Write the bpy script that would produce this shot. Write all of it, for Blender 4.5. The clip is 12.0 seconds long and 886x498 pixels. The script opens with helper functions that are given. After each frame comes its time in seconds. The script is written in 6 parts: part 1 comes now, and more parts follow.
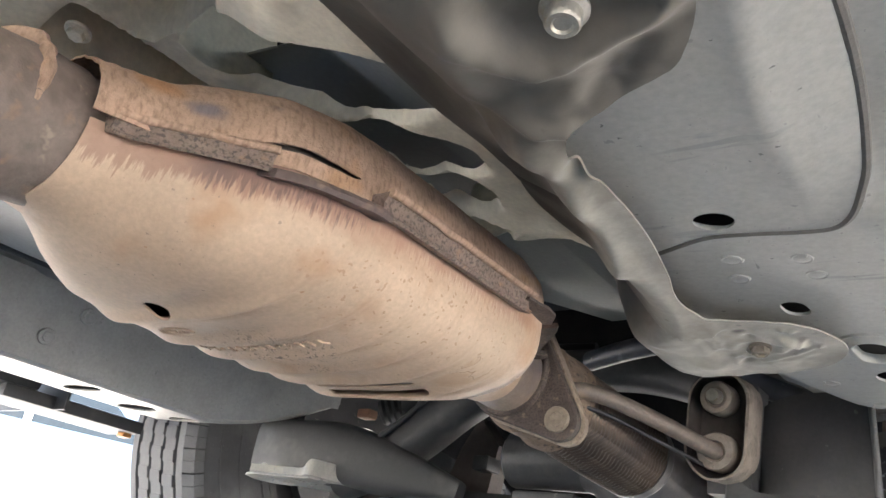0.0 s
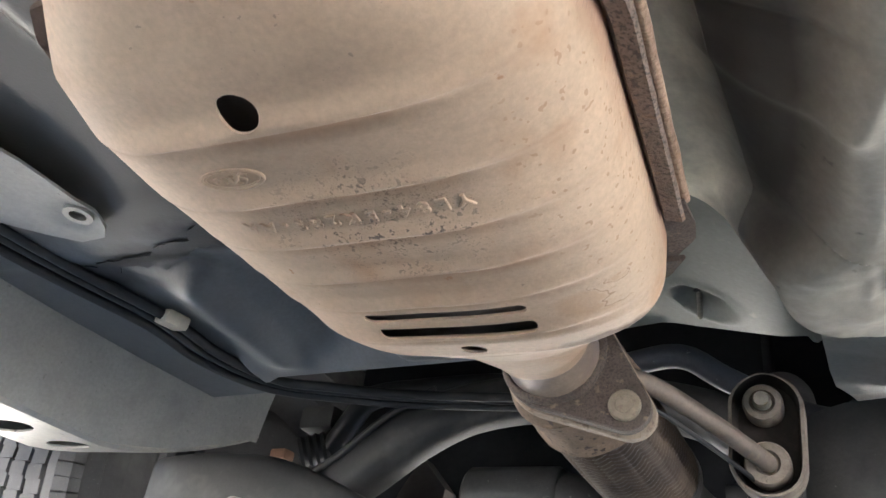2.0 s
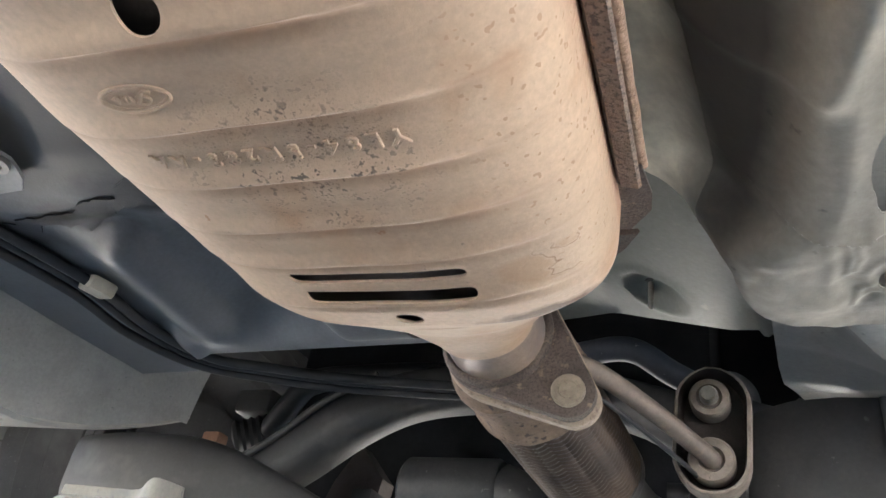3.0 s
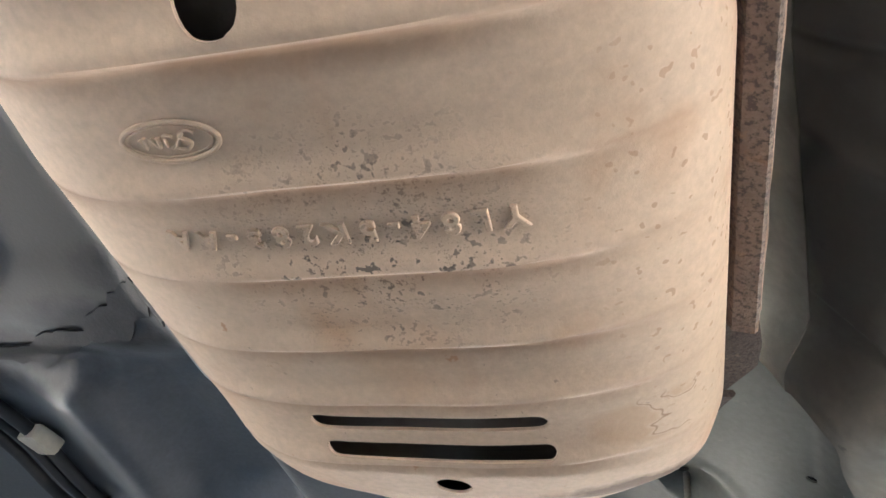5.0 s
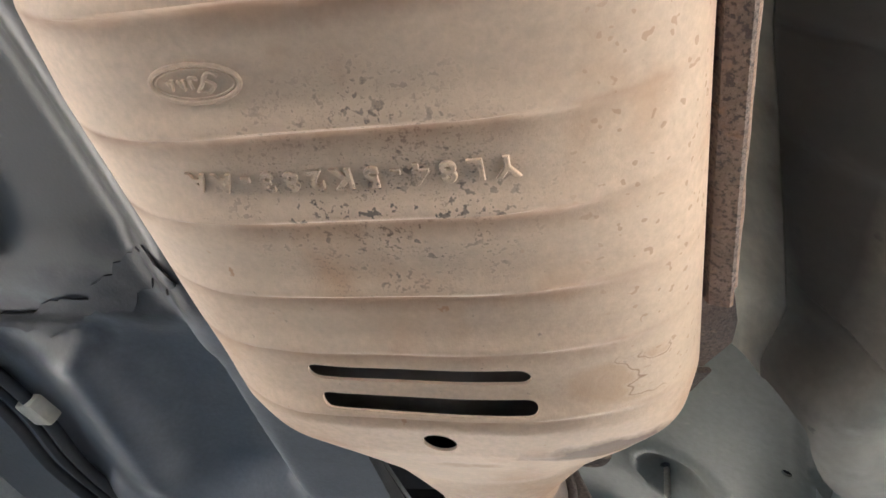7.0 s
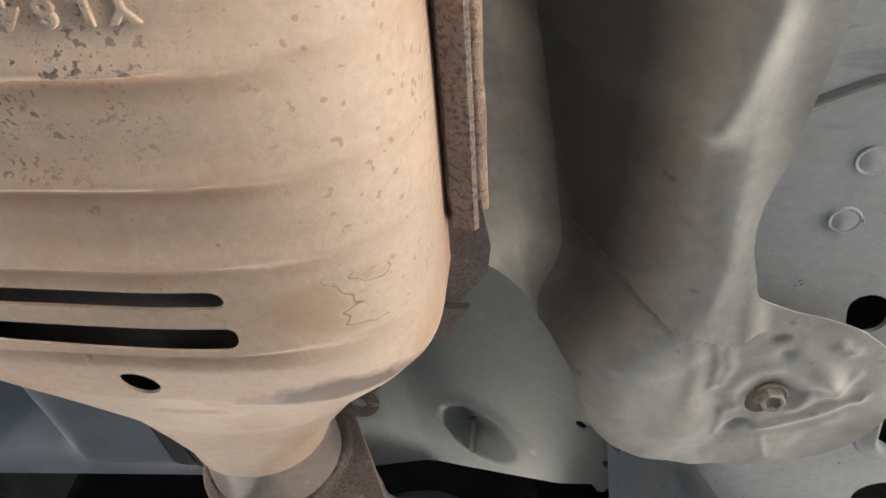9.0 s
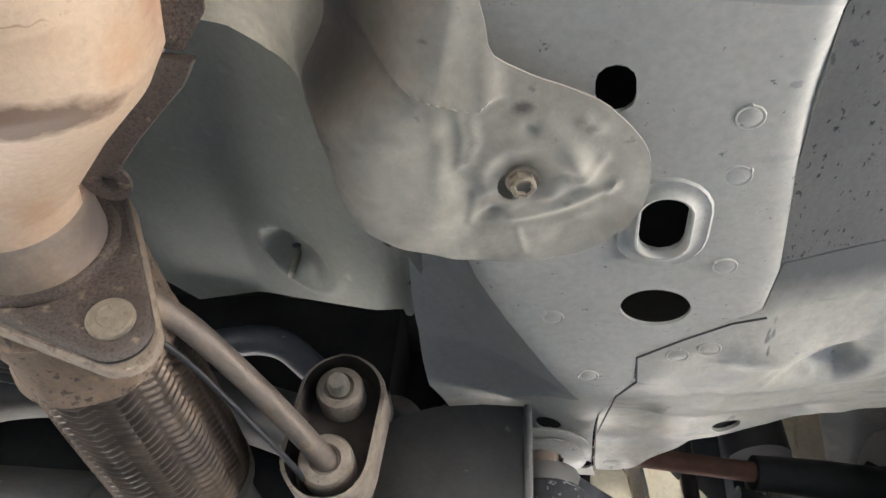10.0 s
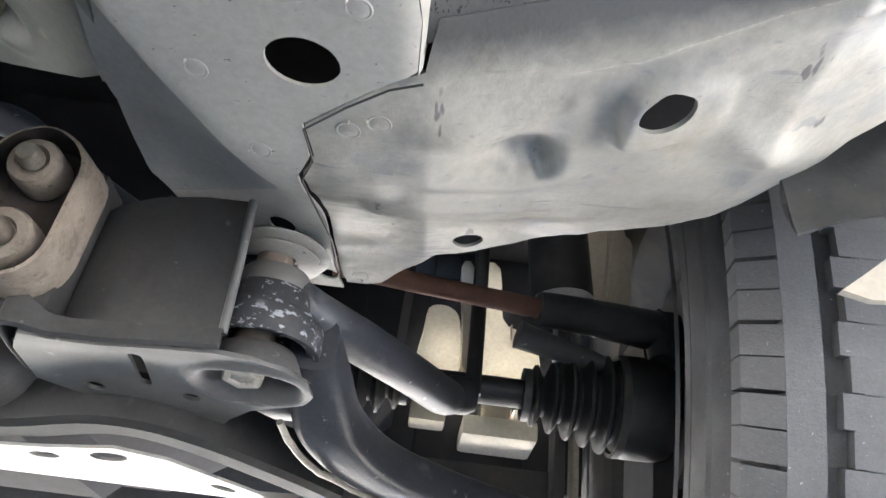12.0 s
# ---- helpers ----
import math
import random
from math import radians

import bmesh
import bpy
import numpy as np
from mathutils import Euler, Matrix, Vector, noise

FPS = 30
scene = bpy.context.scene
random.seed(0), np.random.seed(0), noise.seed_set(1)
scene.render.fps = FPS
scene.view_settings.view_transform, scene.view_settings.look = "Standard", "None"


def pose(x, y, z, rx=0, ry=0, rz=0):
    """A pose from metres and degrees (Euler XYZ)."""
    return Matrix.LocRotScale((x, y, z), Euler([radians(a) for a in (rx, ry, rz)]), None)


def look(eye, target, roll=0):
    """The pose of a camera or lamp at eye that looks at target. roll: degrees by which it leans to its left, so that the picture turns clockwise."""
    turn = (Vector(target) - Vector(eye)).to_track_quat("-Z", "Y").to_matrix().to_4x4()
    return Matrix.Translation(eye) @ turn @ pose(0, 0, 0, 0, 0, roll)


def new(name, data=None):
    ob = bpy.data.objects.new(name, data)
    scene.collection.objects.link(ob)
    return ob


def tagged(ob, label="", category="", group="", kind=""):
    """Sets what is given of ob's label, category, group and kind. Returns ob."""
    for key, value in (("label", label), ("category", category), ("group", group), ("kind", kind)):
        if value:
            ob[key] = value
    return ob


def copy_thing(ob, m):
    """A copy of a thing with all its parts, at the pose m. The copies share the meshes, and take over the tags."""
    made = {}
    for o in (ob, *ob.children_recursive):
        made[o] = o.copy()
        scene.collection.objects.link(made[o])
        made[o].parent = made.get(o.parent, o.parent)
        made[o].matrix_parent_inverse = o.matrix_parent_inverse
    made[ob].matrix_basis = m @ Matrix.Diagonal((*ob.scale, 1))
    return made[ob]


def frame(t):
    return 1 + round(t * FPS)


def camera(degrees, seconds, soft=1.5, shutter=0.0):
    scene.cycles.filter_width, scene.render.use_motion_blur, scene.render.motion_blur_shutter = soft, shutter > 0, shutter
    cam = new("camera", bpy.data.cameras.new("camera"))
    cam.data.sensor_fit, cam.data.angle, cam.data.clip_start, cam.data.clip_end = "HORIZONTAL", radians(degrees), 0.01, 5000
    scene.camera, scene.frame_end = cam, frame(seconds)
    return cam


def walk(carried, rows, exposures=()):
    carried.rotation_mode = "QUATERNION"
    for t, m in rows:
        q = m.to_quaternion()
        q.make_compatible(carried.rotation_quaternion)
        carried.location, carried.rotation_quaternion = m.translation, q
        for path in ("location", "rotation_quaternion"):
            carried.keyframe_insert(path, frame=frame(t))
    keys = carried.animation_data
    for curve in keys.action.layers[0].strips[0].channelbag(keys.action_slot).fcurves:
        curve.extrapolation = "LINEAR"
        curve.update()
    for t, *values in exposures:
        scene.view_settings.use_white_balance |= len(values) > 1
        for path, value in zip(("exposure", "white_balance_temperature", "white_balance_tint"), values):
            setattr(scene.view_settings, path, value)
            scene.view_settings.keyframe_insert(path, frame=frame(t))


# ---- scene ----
from mathutils import geometry

SKY_STRENGTH, SUN_STRENGTH, EXPOSURE = 0.08, 5.0, 3.1
WHEEL_TURN_R, WHEEL_TURN_L = -6.0, -6.0
cam = camera(59.20, 12.0, soft=1.5)
ROWS = [  # seconds, metres, degrees
    (0.0, 0.0000, 0.0000, 0.1464, 114.22, -9.43, 38.00),
    (0.5, -0.0501, 0.0276, 0.1387, 113.10, -7.62, 35.50),
    (1.0, -0.1080, 0.0305, 0.1278, 113.87, -6.16, 33.00),
    (1.5, -0.1556, 0.0472, 0.1071, 117.19, -6.51, 29.44),
    (2.0, -0.1667, 0.0546, 0.1017, 122.12, -7.64, 27.00),
    (2.5, -0.1679, 0.0717, 0.1033, 122.27, -8.14, 24.51),
    (4.5, -0.2153, 0.1119, 0.1093, 131.29, -8.85, 19.50),
    (5.0, -0.2288, 0.1258, 0.1183, 137.15, -9.60, 17.98),
    (5.5, -0.2247, 0.1288, 0.1069, 137.01, -10.53, 17.39),
    (6.0, -0.2284, 0.1256, 0.1051, 137.67, -11.10, 17.27),
    (6.5, -0.2266, 0.1275, 0.0970, 138.42, -11.37, 16.57),
    (8.5, -0.2170, 0.1458, 0.1077, 139.65, -8.03, 12.03),
    (9.0, -0.1889, 0.1745, 0.1216, 137.28, -6.09, 8.92),
    (9.5, -0.1491, 0.2157, 0.1277, 134.49, -4.75, 5.00),
    (10.0, -0.1298, 0.2234, 0.1119, 130.10, -5.00, 3.26),
    (10.5, -0.1107, 0.2356, 0.1059, 127.71, -6.00, 1.87),
    (11.0, -0.0852, 0.2480, 0.1061, 126.19, -6.50, 0.23),
    (11.5, -0.0525, 0.2640, 0.1099, 123.49, -6.36, -1.45),
    (12.0, -0.0213, 0.2756, 0.1117, 120.99, -6.04, -3.85),
]
EXPOSURES = ((0.0, 0.60, 6650, 12), (0.5, 0.30, 6700, 12), (1.0, 0.20, 6700, 12), (1.5, 0.60, 6550, 11), (2.5, 0.76, 6550, 11), (4.5, 0.86, 6650, 11), (6.5, 0.86, 6650, 11), (8.5, 0.82, 6700, 11), (9.5, 0.82, 6750, 11), (10.5, 1.16, 6650, 11), (11.5, 1.16, 6480, 12), (12.0, 1.12, 6450, 12))
walk(cam, [(t, pose(*p)) for t, *p in ROWS], exposures=[(t, EXPOSURE + e, k, tint) for t, e, k, tint in EXPOSURES])

# ---------------------------------------------------------------- world and sun
world = bpy.data.worlds.new("sky")
scene.world = world
world.use_nodes = True
wn = world.node_tree
sky = wn.nodes.new("ShaderNodeTexSky")
sky.sky_type, sky.sun_disc = "NISHITA", False
SUN_EL, SUN_AZ = 46.0, -14.0
sky.sun_elevation, sky.sun_rotation = radians(SUN_EL), radians(SUN_AZ % 360)
wn.links.new(sky.outputs[0], wn.nodes["Background"].inputs[0])
wn.nodes["Background"].inputs[1].default_value = SKY_STRENGTH
sun_data = bpy.data.lights.new("sun", "SUN")
sun_data.energy, sun_data.angle, sun_data.color = SUN_STRENGTH, radians(0.6), (1.0, 0.95, 0.88)
sun = new("sun", sun_data)
sa, se = radians(SUN_AZ), radians(SUN_EL)
sun_dir = Vector((math.sin(sa) * math.cos(se), math.cos(sa) * math.cos(se), math.sin(se)))
sun.matrix_world = look(sun_dir * 20, (0, 0, 0))

# ---------------------------------------------------------------- materials


def ramp(nt, fac, stops):
    r = nt.nodes.new("ShaderNodeValToRGB")
    el = r.color_ramp.elements
    while len(el) < len(stops):
        el.new(0.5)
    for e, (p, c) in zip(el, stops):
        e.position, e.color = p, (*c, 1) if len(c) == 3 else c
    nt.links.new(fac, r.inputs[0])
    return r.outputs[0]


def tex(nt, kind, scale, detail=4.0, rough=0.6, stretch=(1, 1, 1), spin=0.0):
    tc = nt.nodes.new("ShaderNodeTexCoord")
    mp = nt.nodes.new("ShaderNodeMapping")
    mp.inputs["Scale"].default_value = stretch
    mp.inputs["Rotation"].default_value = (0, 0, spin)
    nt.links.new(tc.outputs["Object"], mp.inputs[0])
    n = nt.nodes.new("ShaderNodeTexNoise" if kind == "noise" else "ShaderNodeTexVoronoi")
    n.inputs["Scale"].default_value = scale
    if kind == "noise":
        n.inputs["Detail"].default_value, n.inputs["Roughness"].default_value = detail, rough
    nt.links.new(mp.outputs[0], n.inputs["Vector"])
    return n.outputs[0]


def mix(nt, fac, a, b, mode="MIX"):
    m = nt.nodes.new("ShaderNodeMix")
    m.data_type, m.blend_type = "RGBA", mode
    for sock, v in ((m.inputs[0], fac), (m.inputs[6], a), (m.inputs[7], b)):
        if isinstance(v, (int, float)):
            sock.default_value = v
        elif isinstance(v, tuple):
            sock.default_value = (*v, 1)
        else:
            nt.links.new(v, sock)
    return m.outputs[2]


def mask(nt, tx, lo, hi):
    return ramp(nt, tx, [(lo, (0, 0, 0)), (hi, (1, 1, 1))])


def mat(name, base, rough=0.5, metal=0.0, vary=0.25, scale=18.0, fine=220.0, bump=0.15, marks=(), stretch=(1, 1, 1), rough_vary=0.15, bump_scale=None):
    """base colour with cloudy and fine variation, marks laid on by masks, bump and uneven gloss.
    A mark: (kind, scale, lo, hi, colour, strength[, stretch]); scale in 1/m."""
    m = bpy.data.materials.new(name)
    m.use_nodes = True
    nt = m.node_tree
    p = nt.nodes["Principled BSDF"]
    big, small = tex(nt, "noise", scale, 5, stretch=stretch), tex(nt, "noise", fine, 3)
    dark = tuple(c * (1 - vary) for c in base)
    light = tuple(min(1, c * (1 + vary * 0.8)) for c in base)
    col = ramp(nt, big, [(0.3, dark), (0.7, light)])
    col = mix(nt, 0.35, col, ramp(nt, small, [(0.3, (0.72,) * 3), (0.7, (1.18,) * 3)]), "MULTIPLY")
    for mk in marks:
        kind, sc, lo, hi, colour, power = mk[:6]
        st = mk[6] if len(mk) > 6 else (1, 1, 1)
        f = mask(nt, tex(nt, kind, sc, 3, stretch=st), lo, hi)
        s = nt.nodes.new("ShaderNodeMath")
        s.operation = "MULTIPLY"
        s.inputs[1].default_value = power
        nt.links.new(f, s.inputs[0])
        if len(mk) > 7:
            g = mask(nt, tex(nt, "noise", mk[7], 2), 0.5, 0.6)
            s2 = nt.nodes.new("ShaderNodeMath")
            s2.operation = "MULTIPLY"
            nt.links.new(s.outputs[0], s2.inputs[0])
            nt.links.new(g, s2.inputs[1])
            s = s2
        col = mix(nt, s.outputs[0], col, colour)
    nt.links.new(col, p.inputs["Base Color"])
    p.inputs["Metallic"].default_value = metal
    rr = nt.nodes.new("ShaderNodeMapRange")
    rr.inputs[3].default_value, rr.inputs[4].default_value = max(0.05, rough - rough_vary), min(1, rough + rough_vary)
    nt.links.new(big, rr.inputs[0])
    nt.links.new(rr.outputs[0], p.inputs["Roughness"])
    if bump:
        b = nt.nodes.new("ShaderNodeBump")
        b.inputs["Strength"].default_value, b.inputs["Distance"].default_value = bump, 0.002
        nt.links.new(tex(nt, "noise", bump_scale or fine * 1.5, 3), b.inputs["Height"])
        nt.links.new(b.outputs[0], p.inputs["Normal"])
    return m


TAN = mat("tan_scaled_steel", (0.61, 0.448, 0.324), 0.6, 0.0, 0.16, 14, 400, 0.06, marks=(
    ("noise", 22, 0.56, 0.72, (0.46, 0.25, 0.13), 0.55),
    ("noise", 9, 0.55, 0.75, (0.66, 0.52, 0.38), 0.6),
    ("noise", 380, 0.69, 0.73, (0.20, 0.15, 0.13), 0.6, (1, 1, 1), 12),
    ("noise", 150, 0.70, 0.74, (0.42, 0.20, 0.10), 0.7, (1, 1, 1), 24)))


def place_mask(nt, at, size, lo, hi, spin=0.0, ragged=0.0, scale=80.0):
    """1 inside an ellipsoid about a place, with a ragged rim: for stains of their own shape."""
    tc, mp = nt.nodes.new("ShaderNodeTexCoord"), nt.nodes.new("ShaderNodeMapping")
    mp.vector_type = "TEXTURE"
    mp.inputs["Location"].default_value, mp.inputs["Rotation"].default_value, mp.inputs["Scale"].default_value = at, (0, 0, spin), size
    nt.links.new(tc.outputs["Object"], mp.inputs[0])
    ln = nt.nodes.new("ShaderNodeVectorMath")
    ln.operation = "LENGTH"
    nt.links.new(mp.outputs[0], ln.inputs[0])
    ad = nt.nodes.new("ShaderNodeMath")
    ad.operation = "MULTIPLY_ADD"
    nt.links.new(tex(nt, "noise", scale, 4), ad.inputs[0])
    ad.inputs[1].default_value = ragged
    nt.links.new(ln.outputs["Value"], ad.inputs[2])
    half = nt.nodes.new("ShaderNodeMath")
    half.operation = "MULTIPLY"
    half.inputs[1].default_value = 0.5
    nt.links.new(ad.outputs[0], half.inputs[0])
    return ramp(nt, half.outputs[0], [(lo / 2, (1, 1, 1)), (hi / 2, (0, 0, 0))])


def lay(m, fac, colour, power):
    """Lays a stain over a material's colour."""
    nt = m.node_tree
    p = nt.nodes["Principled BSDF"]
    link = p.inputs["Base Color"].links[0]
    src = link.from_socket
    k = nt.nodes.new("ShaderNodeMath")
    k.operation = "MULTIPLY"
    k.inputs[1].default_value = power
    nt.links.new(fac, k.inputs[0])
    nt.links.new(mix(nt, k.outputs[0], src, colour), p.inputs["Base Color"])


def burn():
    nt = TAN.node_tree
    # scorched band at the front taper, and streaks running down from the seam
    lay(TAN, place_mask(nt, (-0.262, 0.352, 0.260), (0.040, 0.0120, 0.03), 0.88, 1.22, 0.12, 0.75, 90), (0.105, 0.052, 0.028), 0.92)
    lay(TAN, place_mask(nt, (-0.315, 0.362, 0.25), (0.020, 0.006, 0.03), 0.75, 1.2, 0.1, 0.9, 120), (0.34, 0.18, 0.09), 0.6)
    # tide marks left by dried water
    drops = tex(nt, "noise", 62, 2, 0.5, (0.8, 1.3, 1), 0.5)
    spot = place_mask(nt, (-0.2475, 0.3115, 0.255), (0.026, 0.0115, 0.03), 0.85, 1.1, 0.10, 0.2, 60)
    for stops, colour, power in (([(0.50, (0, 0, 0)), (0.56, (1, 1, 1))], (0.44, 0.27, 0.15), 0.5), ([(0.488, (0, 0, 0)), (0.500, (1, 1, 1)), (0.514, (0, 0, 0))], (0.25, 0.135, 0.07), 0.85)):
        lay(TAN, mix(nt, 1.0, ramp(nt, drops, stops), spot, "MULTIPLY"), colour, power)
    # small round drops dried on along the seam side
    dot = ramp(nt, tex(nt, "noise", 300, 1), [(0.67, (0, 0, 0)), (0.69, (1, 1, 1))])
    lay(TAN, mix(nt, 1.0, dot, place_mask(nt, (-0.225, 0.250, 0.26), (0.035, 0.090, 0.05), 0.8, 1.3, 0.0, 0.4, 60), "MULTIPLY"), (0.36, 0.20, 0.11), 0.55)
    # dark scale that has flaked in clusters round the writing
    zone = place_mask(nt, (-0.300, 0.226, 0.24), (0.038, 0.032, 0.05), 0.8, 1.8, 0.0, 0.9, 60)
    for scale, lo, hi, gate, colour, power in ((400, 0.585, 0.63, 90, (0.085, 0.070, 0.065), 0.85), (800, 0.56, 0.62, 110, (0.12, 0.085, 0.07), 0.8), (1400, 0.58, 0.64, 60, (0.20, 0.13, 0.09), 0.6)):
        cl = mix(nt, 1.0, mask(nt, tex(nt, "noise", scale, 2, 0.6), lo, hi), mask(nt, tex(nt, "noise", gate, 2), 0.45, 0.55), "MULTIPLY")
        lay(TAN, mix(nt, 1.0, cl, zone, "MULTIPLY"), colour, power)
    lay(TAN, place_mask(nt, (-0.225, 0.165, 0.281), (0.036, 0.085, 0.0125), 0.9, 1.5, 0.0, 0.7, 120), (0.42, 0.25, 0.17), 0.6)
    # rust runs that hang from the seam in uneven lengths
    tc, dt = nt.nodes.new("ShaderNodeTexCoord"), nt.nodes.new("ShaderNodeVectorMath")
    dt.operation = "DOT_PRODUCT"
    dt.inputs[1].default_value = (0.0045, -0.0578, 1.0)
    nt.links.new(tc.outputs["Object"], dt.inputs[0])
    hr = nt.nodes.new("ShaderNodeMapRange")
    hr.inputs[1].default_value, hr.inputs[2].default_value = 0.2685 - 0.01415, 0.2845 - 0.01415
    nt.links.new(dt.outputs["Value"], hr.inputs[0])
    for scale, reach, lo, hi, zone, colour, power in (
            (760, 1.45, 0.46, 0.62, ((-0.235, 0.135, 0.27), (0.09, 0.062, 0.06)), (0.34, 0.190, 0.140), 0.66),
            (620, 1.70, 0.56, 0.78, ((-0.228, 0.160, 0.27), (0.09, 0.040, 0.06)), (0.140, 0.092, 0.088), 0.70),
            (800, 1.70, 0.68, 0.88, ((-0.215, 0.250, 0.27), (0.09, 0.120, 0.06)), (0.42, 0.24, 0.175), 0.55)):
        ad = nt.nodes.new("ShaderNodeMath")
        ad.operation = "MULTIPLY_ADD"
        nt.links.new(tex(nt, "noise", scale, 3, stretch=(0.10, 1, 0.10)), ad.inputs[0])
        ad.inputs[1].default_value = reach
        sub_ = nt.nodes.new("ShaderNodeMath")
        sub_.operation = "SUBTRACT"
        nt.links.new(hr.outputs[0], sub_.inputs[0])
        sub_.inputs[1].default_value = reach / 2
        nt.links.new(sub_.outputs[0], ad.inputs[2])
        k = nt.nodes.new("ShaderNodeMath")
        k.operation = "MULTIPLY"
        nt.links.new(mask(nt, ad.outputs[0], lo, hi), k.inputs[0])
        nt.links.new(place_mask(nt, *zone, 0.8, 1.1, 0.0, 0.2, 60), k.inputs[1])
        lay(TAN, k.outputs[0], colour, power)


def rib_rust_shade():
    """Brown staining and shade, put into the colour in front of each pressed rib of the lower shield."""
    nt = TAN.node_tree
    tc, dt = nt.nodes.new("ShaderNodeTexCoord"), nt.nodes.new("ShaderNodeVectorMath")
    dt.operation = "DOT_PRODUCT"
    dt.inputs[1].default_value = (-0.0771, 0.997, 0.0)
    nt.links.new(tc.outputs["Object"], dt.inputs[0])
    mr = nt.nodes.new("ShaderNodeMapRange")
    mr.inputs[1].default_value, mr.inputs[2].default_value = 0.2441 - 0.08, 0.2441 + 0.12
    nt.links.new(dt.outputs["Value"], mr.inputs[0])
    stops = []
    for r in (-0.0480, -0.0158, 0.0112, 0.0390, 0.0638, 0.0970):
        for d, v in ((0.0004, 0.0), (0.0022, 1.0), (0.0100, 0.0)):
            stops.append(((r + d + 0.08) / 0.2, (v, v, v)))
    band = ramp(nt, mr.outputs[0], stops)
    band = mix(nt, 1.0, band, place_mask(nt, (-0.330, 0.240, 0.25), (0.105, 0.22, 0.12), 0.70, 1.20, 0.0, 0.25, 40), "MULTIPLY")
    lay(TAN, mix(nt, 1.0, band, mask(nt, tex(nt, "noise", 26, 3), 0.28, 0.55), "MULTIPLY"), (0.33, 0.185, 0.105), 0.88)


burn()
rib_rust_shade()
TAN_UP = mat("rusty_tan_steel", (0.50, 0.34, 0.245), 0.75, 0.0, 0.22, 25, 500, 0.5, marks=(
    ("noise", 30, 0.58, 0.70, (0.44, 0.25, 0.12), 0.6),
    ("noise", 36, 0.66, 0.72, (0.16, 0.14, 0.16), 0.6),
    ("noise", 600, 0.48, 0.66, (0.20, 0.125, 0.085), 0.55, (0.3, 1, 0.3))), bump_scale=800)
lay(TAN_UP, place_mask(TAN_UP.node_tree, (-0.249, 0.127, 0.302), (0.011, 0.011, 0.006), 0.7, 1.3, 0.0, 0.8, 150), (0.15, 0.14, 0.17), 0.8)
lay(TAN_UP, place_mask(TAN_UP.node_tree, (-0.266, 0.113, 0.308), (0.013, 0.013, 0.012), 0.8, 1.3, 0.0, 0.6, 90), (0.46, 0.22, 0.08), 0.6)
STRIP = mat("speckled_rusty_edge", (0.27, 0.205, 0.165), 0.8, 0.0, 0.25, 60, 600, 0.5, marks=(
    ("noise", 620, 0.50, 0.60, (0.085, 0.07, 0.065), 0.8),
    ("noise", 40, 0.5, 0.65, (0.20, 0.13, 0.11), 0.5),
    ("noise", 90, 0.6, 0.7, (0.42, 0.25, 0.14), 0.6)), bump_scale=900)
RUST = mat("brown_rusty_steel", (0.24, 0.175, 0.13), 0.75, 0.1, 0.35, 45, 500, 0.4, marks=(
    ("noise", 120, 0.55, 0.7, (0.36, 0.25, 0.16), 0.6),
    ("noise", 260, 0.57, 0.66, (0.06, 0.05, 0.05), 0.75)), bump_scale=600)
PIPE = mat("heat_tinted_pipe", (0.42, 0.335, 0.27), 0.42, 0.5, 0.3, 30, 400, 0.08, marks=(
    ("noise", 26, 0.45, 0.65, (0.28, 0.24, 0.25), 0.75),
    ("noise", 60, 0.6, 0.75, (0.50, 0.32, 0.18), 0.6)))
PIPE_GREY = mat("dull_steel_pipe", (0.26, 0.245, 0.235), 0.40, 0.6, 0.3, 26, 400, 0.08, marks=(
    ("noise", 18, 0.48, 0.68, (0.16, 0.15, 0.15), 0.7),
    ("noise", 60, 0.62, 0.75, (0.40, 0.28, 0.18), 0.5)))
GREY = mat("grey_underbody_paint", (0.45, 0.44, 0.405), 0.40, 0.0, 0.10, 10, 300, 0.05, marks=(
    ("noise", 30, 0.6, 0.8, (0.33, 0.31, 0.27), 0.5),
    ("noise", 140, 0.69, 0.73, (0.22, 0.22, 0.22), 0.6),
    ("noise", 60, 0.66, 0.70, (0.26, 0.27, 0.29), 0.55, (0.35, 1.6, 1), 20),
    ("noise", 45, 0.63, 0.67, (0.24, 0.24, 0.24), 0.5, (0.25, 2.2, 1), 16),
    ("noise", 300, 0.67, 0.70, (0.20, 0.19, 0.18), 0.5, (1, 1, 1), 26),
    ("noise", 12, 0.6, 0.75, (0.50, 0.49, 0.45), 0.5)))
PALE = mat("pale_worn_underbody_paint", (0.43, 0.415, 0.370), 0.40, 0.0, 0.2, 12, 260, 0.12, marks=(
    ("noise", 22, 0.52, 0.68, (0.30, 0.30, 0.31), 0.7),
    ("noise", 120, 0.66, 0.72, (0.22, 0.24, 0.28), 0.5, (1, 2.2, 1)),
    ("noise", 50, 0.60, 0.66, (0.20, 0.20, 0.21), 0.6, (0.3, 2.4, 1), 18),
    ("noise", 260, 0.65, 0.69, (0.22, 0.21, 0.19), 0.55, (1, 1, 1), 22),
    ("noise", 34, 0.60, 0.70, (0.33, 0.29, 0.22), 0.5),
    ("noise", 16, 0.62, 0.75, (0.56, 0.54, 0.46), 0.6)))
